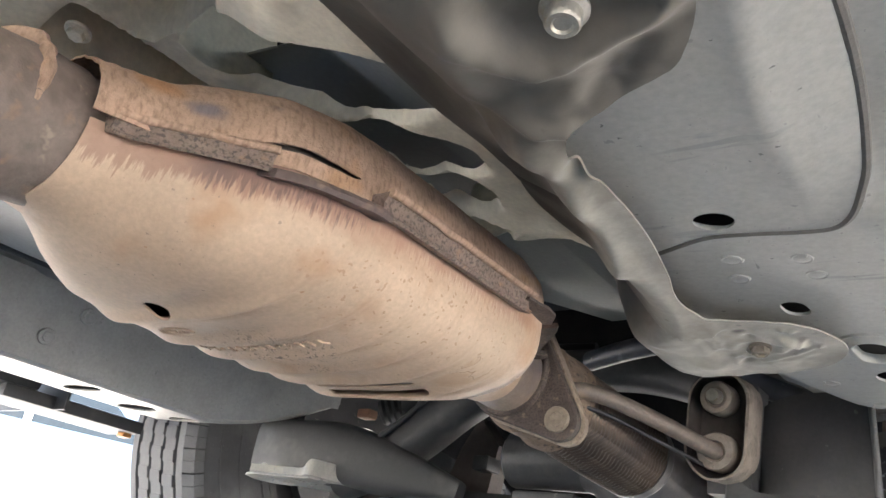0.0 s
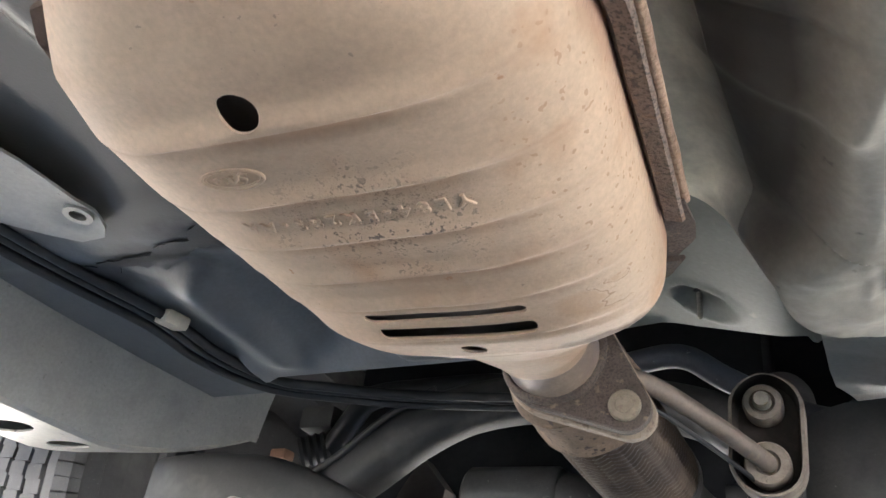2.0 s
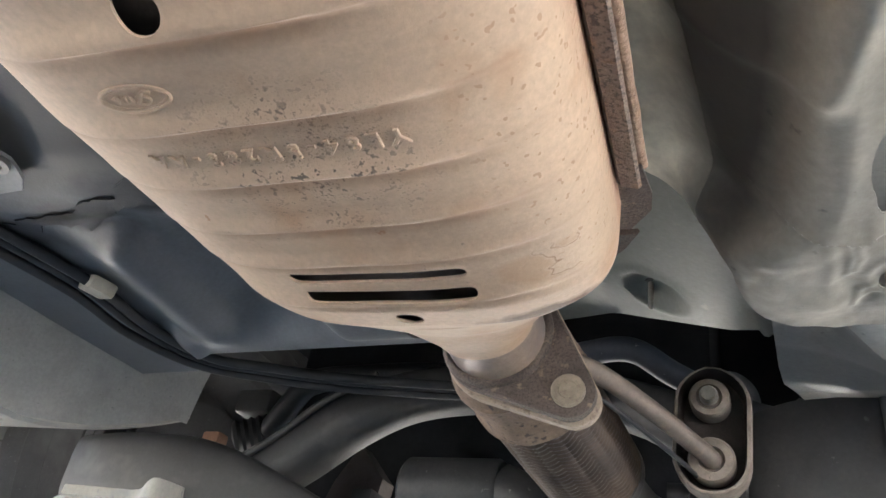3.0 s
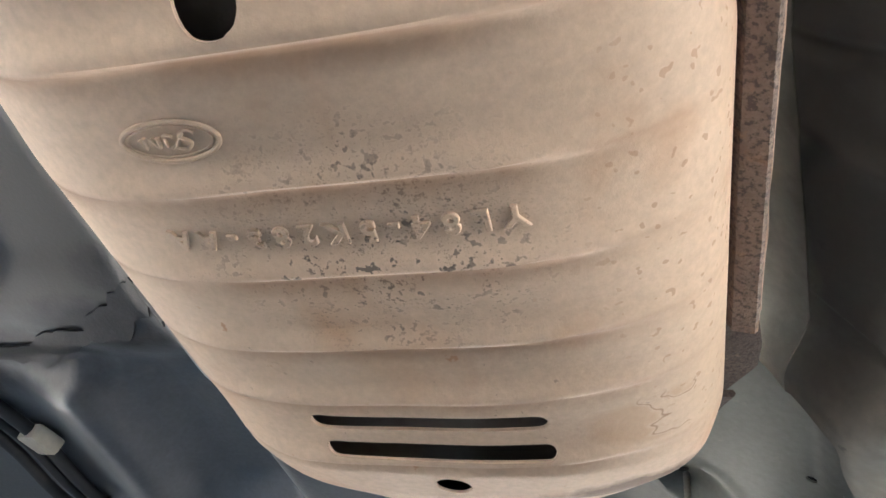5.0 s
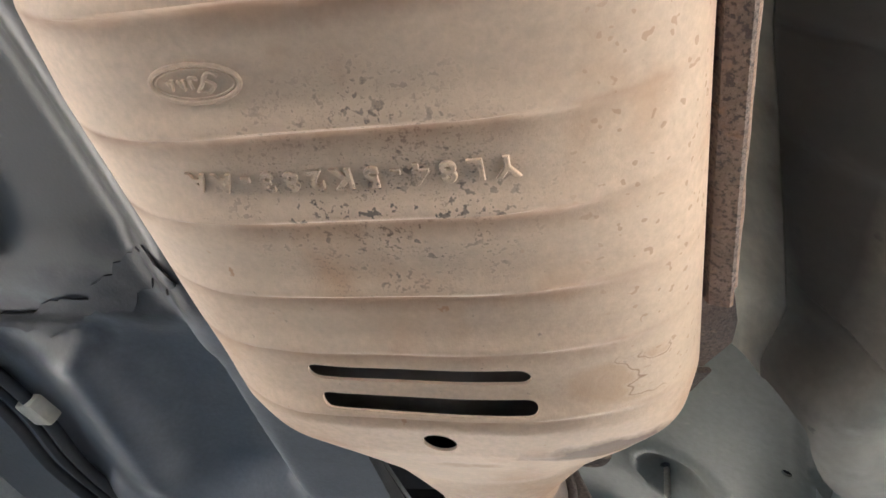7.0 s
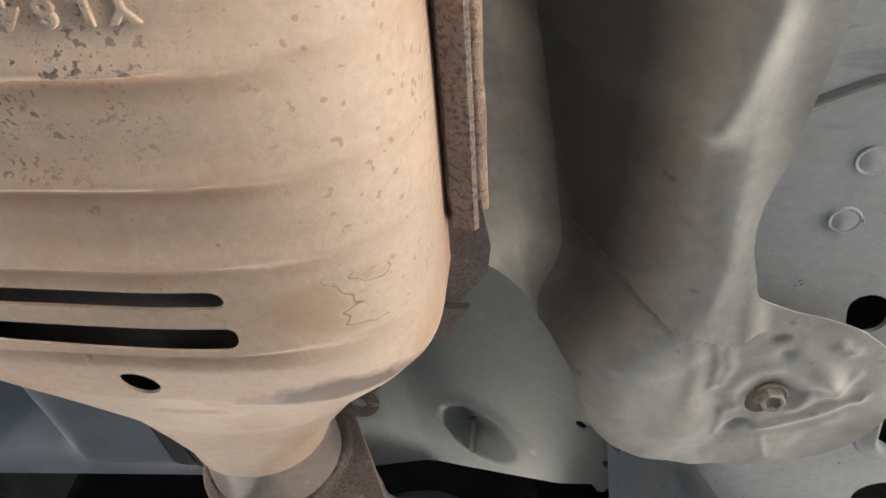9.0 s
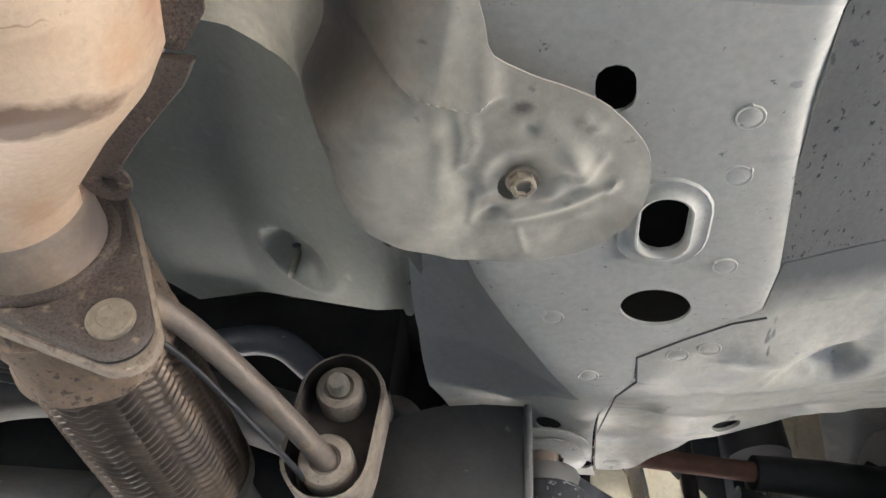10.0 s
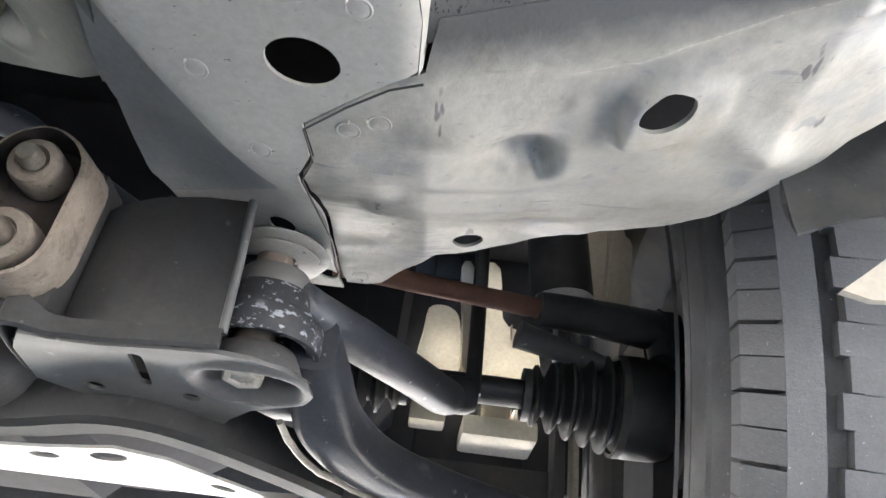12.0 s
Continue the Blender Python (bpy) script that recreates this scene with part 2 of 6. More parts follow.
SPECK = mat("stone_chipped_underseal", (0.125, 0.124, 0.121), 0.50, 0.0, 0.12, 14, 500, 0.14, marks=(
    ("noise", 260, 0.635, 0.655, (0.012, 0.012, 0.013), 0.95, (1.6, 0.8, 1)),
    ("noise", 520, 0.655, 0.675, (0.014, 0.014, 0.015), 0.9, (1.4, 0.8, 1), 22),
    ("noise", 30, 0.55, 0.7, (0.15, 0.15, 0.145), 0.5)), bump_scale=500)
ALU = mat("dull_aluminium_shield", (0.40, 0.378, 0.325), 0.55, 0.10, 0.22, 22, 260, 0.12, marks=(
    ("noise", 34, 0.55, 0.7, (0.29, 0.26, 0.21), 0.6),
    ("noise", 90, 0.68, 0.74, (0.12, 0.12, 0.12), 0.6)), bump_scale=140)
ROOF = mat("pale_tunnel_shield", (0.76, 0.72, 0.61), 0.55, 0.0, 0.2, 16, 260, 0.1, marks=(
    ("noise", 24, 0.55, 0.75, (0.38, 0.35, 0.28), 0.6),))
GREEN = mat("grey_green_panel_paint", (0.200, 0.212, 0.196), 0.42, 0.0, 0.15, 12, 260, 0.06, marks=(
    ("noise", 46, 0.66, 0.74, (0.36, 0.34, 0.29), 0.6),))
# blue-grey base: the sky's reflection is put into the colour
FLOORM = mat("dark_floor_underseal", (0.150, 0.164, 0.182), 0.36, 0.0, 0.2, 9, 300, 0.1, marks=(
    ("noise", 14, 0.45, 0.80, (0.20, 0.215, 0.24), 0.5),))
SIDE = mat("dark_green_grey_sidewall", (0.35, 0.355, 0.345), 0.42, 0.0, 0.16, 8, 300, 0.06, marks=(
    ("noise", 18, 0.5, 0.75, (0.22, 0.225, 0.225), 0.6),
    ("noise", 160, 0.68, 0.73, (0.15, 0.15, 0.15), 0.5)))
BLACK = mat("black_satin_paint", (0.032, 0.033, 0.036), 0.42, 0.0, 0.3, 30, 300, 0.12, marks=(
    ("noise", 20, 0.6, 0.78, (0.09, 0.085, 0.08), 0.6),))
DKGREY = mat("dusty_dark_steel", (0.085, 0.085, 0.085), 0.46, 0.2, 0.25, 22, 300, 0.1, marks=(
    ("noise", 26, 0.55, 0.72, (0.14, 0.13, 0.115), 0.6),
    ("noise", 150, 0.7, 0.74, (0.25, 0.25, 0.24), 0.5)))
ARM = mat("scuffed_grey_arm", (0.100, 0.099, 0.100), 0.45, 0.3, 0.22, 18, 300, 0.1, marks=(
    ("noise", 30, 0.55, 0.7, (0.12, 0.12, 0.12), 0.6),
    ("noise", 90, 0.66, 0.72, (0.42, 0.41, 0.39), 0.5)))
ARM_DARK = mat("dark_scuffed_arm", (0.062, 0.066, 0.078), 0.40, 0.2, 0.3, 18, 300, 0.12, marks=(
    ("noise", 40, 0.60, 0.72, (0.16, 0.165, 0.18), 0.6, (1, 0.4, 1)),
    ("noise", 150, 0.68, 0.72, (0.45, 0.45, 0.45), 0.5)))
RUBBER = mat("black_rubber", (0.03, 0.03, 0.03), 0.62, 0.0, 0.3, 40, 300, 0.15, marks=(
    ("noise", 60, 0.6, 0.75, (0.10, 0.095, 0.09), 0.5),))
TYRE = mat("dusty_tyre_rubber", (0.095, 0.095, 0.097), 0.75, 0.0, 0.2, 20, 500, 0.2, marks=(
    ("noise", 500, 0.70, 0.74, (0.5, 0.5, 0.5), 0.6),
    ("noise", 14, 0.5, 0.7, (0.17, 0.17, 0.165), 0.6)))
TREAD = mat("dusty_worn_tread", (0.150, 0.150, 0.152), 0.8, 0.0, 0.18, 20, 500, 0.25, marks=(
    ("noise", 400, 0.70, 0.74, (0.55, 0.55, 0.55), 0.6),
    ("noise", 30, 0.5, 0.7, (0.15, 0.15, 0.15), 0.5)))
ZINC = mat("zinc_bolt_steel", (0.50, 0.47, 0.41), 0.42, 0.6, 0.25, 90, 600, 0.2, marks=(
    ("noise", 160, 0.56, 0.7, (0.34, 0.27, 0.18), 0.6),))
MOTTLE = mat("mottled_bushing_rubber", (0.05, 0.05, 0.055), 0.5, 0.0, 0.3, 40, 300, 0.3, marks=(
    ("noise", 230, 0.57, 0.61, (0.40, 0.42, 0.46), 0.9, (0.7, 0.7, 1.3)),
    ("noise", 40, 0.58, 0.66, (0.20, 0.20, 0.21), 0.6)))
WHITE = mat("white_plastic", (0.84, 0.81, 0.73), 0.45, 0.0, 0.08, 20, 200, 0.03)


def let_light_through(m, share):
    """Thin plastic: part of the light that falls on its far side comes through."""
    nt = m.node_tree
    p = nt.nodes["Principled BSDF"]
    col = p.inputs["Base Color"].links[0].from_socket
    tr, mx = nt.nodes.new("ShaderNodeBsdfTranslucent"), nt.nodes.new("ShaderNodeMixShader")
    mx.inputs[0].default_value = share
    nt.links.new(col, tr.inputs[0])
    nt.links.new(p.outputs[0], mx.inputs[1])
    nt.links.new(tr.outputs[0], mx.inputs[2])
    nt.links.new(mx.outputs[0], nt.nodes["Material Output"].inputs[0])


let_light_through(WHITE, 0.34)
BEIGE = mat("beige_plastic", (0.60, 0.54, 0.44), 0.5, 0.0, 0.12, 16, 200, 0.04)
ORANGE = mat("orange_plastic", (0.60, 0.25, 0.07), 0.4, 0.0, 0.15, 30, 200, 0.04)
ORANGE_DULL = mat("dull_orange_connector", (0.42, 0.23, 0.15), 0.5, 0.0, 0.15, 30, 200, 0.04)
BLUE = mat("pale_blue_car_paint", (0.35, 0.47, 0.62), 0.3, 0.0, 0.08, 6, 60, 0.0)
ASPHALT = mat("sunlit_pale_concrete", (0.49, 0.475, 0.445), 0.85, 0.0, 0.15, 1.6, 60, 0.3, marks=(
    ("noise", 5, 0.56, 0.7, (0.34, 0.33, 0.31), 0.5),))
TIE = mat("dark_red_brown_rust", (0.17, 0.085, 0.06), 0.7, 0.1, 0.3, 40, 400, 0.2)
ROD = mat("dusty_steel_rod", (0.23, 0.19, 0.16), 0.55, 0.3, 0.25, 40, 400, 0.12, marks=(
    ("noise", 50, 0.55, 0.7, (0.34, 0.25, 0.17), 0.6),))
INLET = mat("dull_tan_pipe", (0.25, 0.200, 0.170), 0.65, 0.1, 0.35, 40, 400, 0.4, marks=(
    ("noise", 40, 0.52, 0.66, (0.15, 0.115, 0.10), 0.8),
    ("noise", 70, 0.58, 0.68, (0.38, 0.25, 0.16), 0.6),
    ("noise", 90, 0.64, 0.72, (0.44, 0.35, 0.27), 0.6)), bump_scale=200)
LEG = mat("dusty_grey_pressing", (0.145, 0.143, 0.140), 0.42, 0.1, 0.2, 20, 300, 0.08, marks=(
    ("noise", 16, 0.55, 0.72, (0.18, 0.175, 0.165), 0.6),
    ("noise", 120, 0.66, 0.72, (0.38, 0.37, 0.35), 0.4)))
# shaded copy of the hanger's rubber: the recess's dark put into the colour
HANG = mat("recess_shade_rubber", (0.070, 0.058, 0.050), 0.75, 0.0, 0.25, 40, 400, 0.2, marks=(
    ("noise", 60, 0.5, 0.68, (0.11, 0.09, 0.08), 0.7),))
# pale dust, with the lit look of the rim put into the colour
HANG_RIM = mat("dusty_lit_rubber", (0.34, 0.285, 0.235), 0.8, 0.0, 0.22, 60, 400, 0.25, marks=(
    ("noise", 90, 0.55, 0.68, (0.20, 0.165, 0.14), 0.7),
    ("noise", 240, 0.64, 0.70, (0.10, 0.085, 0.075), 0.6)))
CROSS = mat("dusty_dark_crossmember", (0.062, 0.061, 0.060), 0.5, 0.1, 0.2, 16, 300, 0.08, marks=(
    ("noise", 20, 0.52, 0.72, (0.14, 0.135, 0.125), 0.6),))
# near-black without sheen: the dark of unlit gaps put into a colour
VOID = mat("unlit_void_black", (0.036, 0.037, 0.041), 0.85, 0.0, 0.3, 14, 120, 0.1)
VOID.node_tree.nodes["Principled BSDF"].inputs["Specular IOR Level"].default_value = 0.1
CORE = mat("dark_inner_can", (0.12, 0.10, 0.09), 0.6, 0.2, 0.3, 30, 200, 0.1)
WALLM = mat("white_rendered_wall", (0.72, 0.72, 0.70), 0.8, 0.0, 0.06, 2, 40, 0.05)
GLASSY = mat("dark_glass", (0.05, 0.06, 0.07), 0.08, 0.0, 0.1, 3, 20, 0.0)


def braid():
    m = mat("braided_steel_mesh", (0.165, 0.125, 0.098), 0.45, 0.7, 0.35, 40, 700, 0.0, marks=(
        ("noise", 20, 0.46, 0.62, (0.060, 0.050, 0.048), 0.75),))
    return m


BRAID = braid()
FLANGE = mat("dark_speckled_flange", (0.130, 0.102, 0.088), 0.7, 0.15, 0.3, 40, 500, 0.35, marks=(
    ("noise", 800, 0.48, 0.64, (0.055, 0.045, 0.042), 0.75),
    ("noise", 150, 0.60, 0.70, (0.34, 0.25, 0.18), 0.6)), bump_scale=700)
FLANGE_EDGE = mat("worn_tan_flange", (0.38, 0.30, 0.235), 0.65, 0.1, 0.25, 40, 500, 0.25, marks=(
    ("noise", 200, 0.56, 0.68, (0.17, 0.12, 0.09), 0.7),), bump_scale=500)
OLD_BOLT = mat("dull_brown_bolt", (0.33, 0.28, 0.22), 0.6, 0.25, 0.25, 120, 600, 0.3, marks=(
    ("noise", 300, 0.55, 0.68, (0.18, 0.14, 0.11), 0.6),))
DISH = mat("dark_scaled_dish", (0.13, 0.095, 0.085), 0.65, 0.1, 0.25, 40, 400, 0.2, marks=(
    ("noise", 120, 0.55, 0.7, (0.24, 0.17, 0.13), 0.6),))
SEALANT = mat("grey_brown_seam_sealer", (0.15, 0.14, 0.125), 0.6, 0.0, 0.2, 60, 400, 0.2)

# scratches, and the rolled border's shade put into the colour in underseal grey
for m_, colour, scale, stretch, spin, lo, power in ((PALE, (0.09, 0.09, 0.095), 45, (1.8, 0.5, 1), 0.5, 0.69, 0.7), (PALE, (0.22, 0.23, 0.26), 34, (0.9, 1.3, 1), -0.3, 0.66, 0.5), (GREY, (0.12, 0.12, 0.12), 60, (1.9, 0.45, 1), -0.7, 0.71, 0.6), (GREY, (0.10, 0.10, 0.10), 230, (0.9, 1.1, 1), 0.6, 0.70, 0.8)):
    lay(m_, mask(m_.node_tree, tex(m_.node_tree, "noise", scale, 3, 0.6, stretch, spin), lo, lo + 0.025), colour, power)
lay(PALE, place_mask(PALE.node_tree, (0.06, 0.413, 0.31), (0.40, 0.046, 0.2), 0.86, 1.24, -0.20, 0.22, 120), (0.125, 0.124, 0.121), 1.0)
# rear floor darker and neutral, without the painted sky blue
lay(FLOORM, place_mask(FLOORM.node_tree, (-0.55, 0.05, 0.37), (0.34, 0.30, 0.4), 1.0, 1.12, 0.0, 0.10, 40), (0.098, 0.093, 0.083), 0.95)
for at in ((-0.490, 0.334), (-0.545, 0.362), (-0.610, 0.374), (-0.680, 0.386)):
    lay(FLOORM, place_mask(FLOORM.node_tree, (*at, 0.36), (0.044, 0.019, 0.08), 1.00, 1.75, 0.35, 0.8, 70), (0.018, 0.019, 0.022), 0.9)
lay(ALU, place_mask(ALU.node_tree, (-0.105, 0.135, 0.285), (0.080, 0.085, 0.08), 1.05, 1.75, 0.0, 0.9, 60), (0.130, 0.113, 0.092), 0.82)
# shade on the wall beside the exhaust put into the colour, with soot
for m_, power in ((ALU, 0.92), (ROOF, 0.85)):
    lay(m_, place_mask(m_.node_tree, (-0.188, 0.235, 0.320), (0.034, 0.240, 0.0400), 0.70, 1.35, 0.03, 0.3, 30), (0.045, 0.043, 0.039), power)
# paler patches on the front lobe
lay(ALU, mix(ALU.node_tree, 1.0, mask(ALU.node_tree, tex(ALU.node_tree, "noise", 22, 3), 0.40, 0.70), place_mask(ALU.node_tree, (-0.140, 0.408, 0.29), (0.052, 0.044, 0.05), 0.85, 1.25, 0.0, 0.3, 60), "MULTIPLY"), (0.58, 0.545, 0.46), 0.7)
lay(ALU, place_mask(ALU.node_tree, (-0.1305, 0.3715, 0.293), (0.0048, 0.0042, 0.02), 0.7, 1.3, 0.0, 0.8, 300), (0.07, 0.065, 0.06), 0.85)

# ---------------------------------------------------------------- helpers


def base(name, at, label, category, group="", kind=""):
    e = new(name)
    e.empty_display_size = 0.02
    e.matrix_world = pose(*at)
    return tagged(e, label, category, group, kind)


def part(name, bm, material, parent=None, label="", smooth=True, at=None):
    me = bpy.data.meshes.new(name)
    for f in bm.faces:
        f.smooth = smooth
    bm.to_mesh(me)
    bm.free()
    me.materials.append(material)
    if smooth:
        me.set_sharp_from_angle(angle=radians(38))
    ob = new(name, me)
    if at is not None:
        ob.matrix_basis = at
    if parent:
        top = parent
        chain = []
        while top:
            chain.append(top)
            top = top.parent
        ob.parent = parent
        inv = Matrix()
        for o in chain:
            inv = o.matrix_basis.inverted() @ inv if o.parent is None else o.matrix_basis.inverted() @ o.matrix_parent_inverse.inverted() @ inv
        w = Matrix()
        for o in reversed(chain):
            w = w @ (o.matrix_parent_inverse @ o.matrix_basis if o.parent else o.matrix_basis)
        ob.matrix_parent_inverse = w.inverted()
    if label:
        ob["label"] = label
    return ob


def thing(name, bm, material, label, category, kind="", group="", smooth=True):
    return tagged(part(name, bm, material, None, "", smooth), label, category, group, kind)


def curve_pts(pts, n=8, closed=False):
    """A smooth line through the points."""
    P = [Vector(p) for p in pts]
    m, out = len(P), []
    for i in range(m if closed else m - 1):
        a, b, c, d = (P[(i - 1) % m], P[i], P[(i + 1) % m], P[(i + 2) % m]) if closed else (P[max(i - 1, 0)], P[i], P[i + 1], P[min(i + 2, m - 1)])
        for k in range(n):
            t = k / n
            out.append(0.5 * (2 * b + (c - a) * t + (2 * a - 5 * b + 4 * c - d) * t * t + (3 * b - a - 3 * c + d) * t ** 3))
    if not closed:
        out.append(P[-1])
    return out


def tube(pts, r, seg=20, n=8, cap=True, smooth_line=True, bm=None):
    """A round bar along a smooth line; r a number or one radius per given point."""
    bm = bm or bmesh.new()
    P = curve_pts(pts, n) if smooth_line else [Vector(p) for p in pts]
    R = [r] * len(P) if isinstance(r, (int, float)) else [float(v) for v in np.interp(np.linspace(0, len(r) - 1, len(P)), range(len(r)), r)]
    t0 = (P[1] - P[0]).normalized()
    side = t0.orthogonal().normalized()
    rings = []
    for i, p in enumerate(P):
        t = (P[min(i + 1, len(P) - 1)] - P[max(i - 1, 0)]).normalized()
        side = (side - t * side.dot(t)).normalized()
        up = t.cross(side)
        rings.append([bm.verts.new(p + R[i] * (math.cos(2 * math.pi * k / seg) * side + math.sin(2 * math.pi * k / seg) * up)) for k in range(seg)])
    for a, b in zip(rings, rings[1:]):
        for k in range(seg):
            bm.faces.new((a[k], a[(k + 1) % seg], b[(k + 1) % seg], b[k]))
    if cap:
        bm.faces.new(rings[0][::-1])
        bm.faces.new(rings[-1])
    return bm


def lathe(profile, seg=32, m=None, closed=False, bm=None):
    """Turned shape: profile of (radius, height) about z, then put by the matrix m."""
    bm = bm or bmesh.new()
    m = m or Matrix()
    rings = [[bm.verts.new(m @ Vector((max(r, 1e-5) * math.cos(2 * math.pi * k / seg), max(r, 1e-5) * math.sin(2 * math.pi * k / seg), h))) for k in range(seg)] for r, h in profile]
    pairs = list(zip(rings, rings[1:])) + ([(rings[-1], rings[0])] if closed else [])
    for a, b in pairs:
        for k in range(seg):
            bm.faces.new((a[k], a[(k + 1) % seg], b[(k + 1) % seg], b[k]))
    bmesh.ops.recalc_face_normals(bm, faces=bm.faces)
    return bm


def inside(p, poly):
    x, y, c = p[0], p[1], False
    for i in range(len(poly)):
        (x0, y0), (x1, y1) = poly[i - 1][:2], poly[i][:2]
        if (y0 > y) != (y1 > y) and x < (x1 - x0) * (y - y0) / (y1 - y0) + x0:
            c = not c
    return c


def inside_all(P, poly):
    x, y, c = P[:, 0], P[:, 1], np.zeros(len(P), bool)
    for i in range(len(poly)):
        (x0, y0), (x1, y1) = poly[i - 1][:2], poly[i][:2]
        if y0 != y1:
            c ^= ((y0 > y) != (y1 > y)) & (x < (x1 - x0) * (y - y0) / (y1 - y0) + x0)
    return c


def loop2(pts, step):
    out = []
    for i in range(len(pts)):
        a, b = Vector(pts[i - 1][:2]), Vector(pts[i][:2])
        k = max(1, math.ceil((b - a).length / step))
        out += [a.lerp(b, j / k) for j in range(k)]
    return out


def sheet(outline, mapf, step=0.01, holes=(), thick=0.0015, clean=0.35, away=Vector((0, 0, 1))):
    """A sheet cut to an outline with holes in a flat domain, laid into space by mapf(p, q), thickened to the side of away."""
    loops = [loop2(outline, step)] + [loop2(h, step * 0.6) for h in holes]
    pts, edges = [], []
    for lp in loops:
        s = len(pts)
        pts += lp
        edges += [(s + i, s + (i + 1) % len(lp)) for i in range(len(lp))]
    border = np.array([tuple(p) for p in pts])
    lo, hi = border.min(0), border.max(0)
    net = np.array([(p, q) for j, q in enumerate(np.arange(lo[1] + step / 2, hi[1], step * 0.87)) for p in np.arange(lo[0] + step / 2 * (1 + j % 2), hi[0], step)]).reshape(-1, 2)
    ok = inside_all(net, loops[0])
    for h in loops[1:]:
        ok &= ~inside_all(net, h)
    for p, q in net[ok]:
        if np.min((border[:, 0] - p) ** 2 + (border[:, 1] - q) ** 2) > (clean * step) ** 2:
            pts.append(Vector((p, q)))
    vs, _, fs, *_ = geometry.delaunay_2d_cdt(pts, edges, [], 0, 1e-7)
    bm = bmesh.new()
    V = [bm.verts.new(mapf(v[0], v[1])) for v in vs]
    mid_pts = np.array([tuple(sum((vs[i] for i in f), Vector((0, 0))) / len(f)) for f in fs])
    ok = inside_all(mid_pts, loops[0])
    for h in loops[1:]:
        ok &= ~inside_all(mid_pts, h)
    for f, good in zip(fs, ok):
        if good:
            try:
                bm.faces.new([V[i] for i in f])
            except ValueError:
                pass
    for v in [v for v in bm.verts if not v.link_faces]:
        bm.verts.remove(v)
    bmesh.ops.recalc_face_normals(bm, faces=bm.faces)
    bm.normal_update()
    if sum((f.normal.dot(away) * f.calc_area() for f in bm.faces), 0.0) < 0:
        bmesh.ops.reverse_faces(bm, faces=bm.faces[:])
        bm.normal_update()
    if thick:
        old, rim = bm.faces[:], [e for e in bm.edges if len(e.link_faces) == 1]
        twin = {v: bm.verts.new(v.co + v.normal * thick) for v in bm.verts[:]}
        for f in old:
            bm.faces.new([twin[v] for v in f.verts])
        for e in rim:
            p, q = e.verts
            bm.faces.new((p, q, twin[q], twin[p]))
        bmesh.ops.recalc_face_normals(bm, faces=bm.faces)
    return bm


def circle2(x, y, r, n=20, ry=None, spin=0.0):
    ry = ry or r
    c, s = math.cos(spin), math.sin(spin)
    return [(x + c * r * math.cos(2 * math.pi * k / n) - s * ry * math.sin(2 * math.pi * k / n), y + s * r * math.cos(2 * math.pi * k / n) + c * ry * math.sin(2 * math.pi * k / n)) for k in range(n)]


def slot2(x0, y0, x1, y1, r, n=6):
    a = math.atan2(y1 - y0, x1 - x0)
    return [(x1 + r * math.cos(a - math.pi / 2 + math.pi * k / n), y1 + r * math.sin(a - math.pi / 2 + math.pi * k / n)) for k in range(n + 1)] + [
        (x0 + r * math.cos(a + math.pi / 2 + math.pi * k / n), y0 + r * math.sin(a + math.pi / 2 + math.pi * k / n)) for k in range(n + 1)]


def loft(sections, closed=True, cap=True, bm=None):
    """Skin over rows of points with the same count."""
    bm = bm or bmesh.new()
    rows = [[bm.verts.new(p) for p in s] for s in sections]
    k = len(rows[0])
    for a, b in zip(rows, rows[1:]):
        for i in range(k if closed else k - 1):
            bm.faces.new((a[i], a[(i + 1) % k], b[(i + 1) % k], b[i]))
    if cap and closed:
        bm.faces.new(rows[0][::-1])
        bm.faces.new(rows[-1])
    bmesh.ops.recalc_face_normals(bm, faces=bm.faces)
    return bm


def block(lo, hi, bevel=0.003, bm=None, m=None):
    bm2 = bmesh.new()
    c = [(a + b) / 2 for a, b in zip(lo, hi)]
    bmesh.ops.create_cube(bm2, size=1, matrix=Matrix.Translation(c) @ Matrix.Diagonal((*[b - a for a, b in zip(lo, hi)], 1)))
    if bevel:
        bmesh.ops.bevel(bm2, geom=bm2.edges[:], offset=bevel, segments=2, affect="EDGES", profile=0.6)
    if m:
        bmesh.ops.transform(bm2, matrix=m, verts=bm2.verts)
    if bm is None:
        return bm2
    me = bpy.data.meshes.new("t")
    bm2.to_mesh(me)
    bm2.free()
    bm.from_mesh(me)
    bpy.data.meshes.remove(me)
    return bm


def aim(at, axis, spin=0.0):
    """A matrix at a place whose z axis points along axis."""
    return Matrix.Translation(at) @ Vector(axis).to_track_quat("Z", "Y").to_matrix().to_4x4() @ Matrix.Rotation(spin, 4, "Z")


def hexhead(r, h, m, washer=0.0, wh=0.0015, hollow=False):
    """A hex bolt head with a flange, its top along the matrix's z."""
    bm = bmesh.new()
    if washer:
        lathe([(0, 0), (washer, 0), (washer, wh * 0.6), (washer * 0.93, wh), (0, wh)], 28, m, bm=bm)
    rings = []
    for z, k in ((wh * 0.5, 1), (wh + h * 0.82, 1), (wh + h, 0.88)) + (((wh + h, 0.62), (wh + h - 0.0012, 0.55)) if hollow else ()):
        rings.append([bm.verts.new(m @ Vector((r * k * math.cos(math.pi / 3 * i), r * k * math.sin(math.pi / 3 * i), z))) for i in range(6)])
    for a, b in zip(rings, rings[1:]):
        for i in range(6):
            bm.faces.new((a[i], a[(i + 1) % 6], b[(i + 1) % 6], b[i]))
    bm.faces.new(rings[-1])
    bmesh.ops.recalc_face_normals(bm, faces=bm.faces)
    return bm


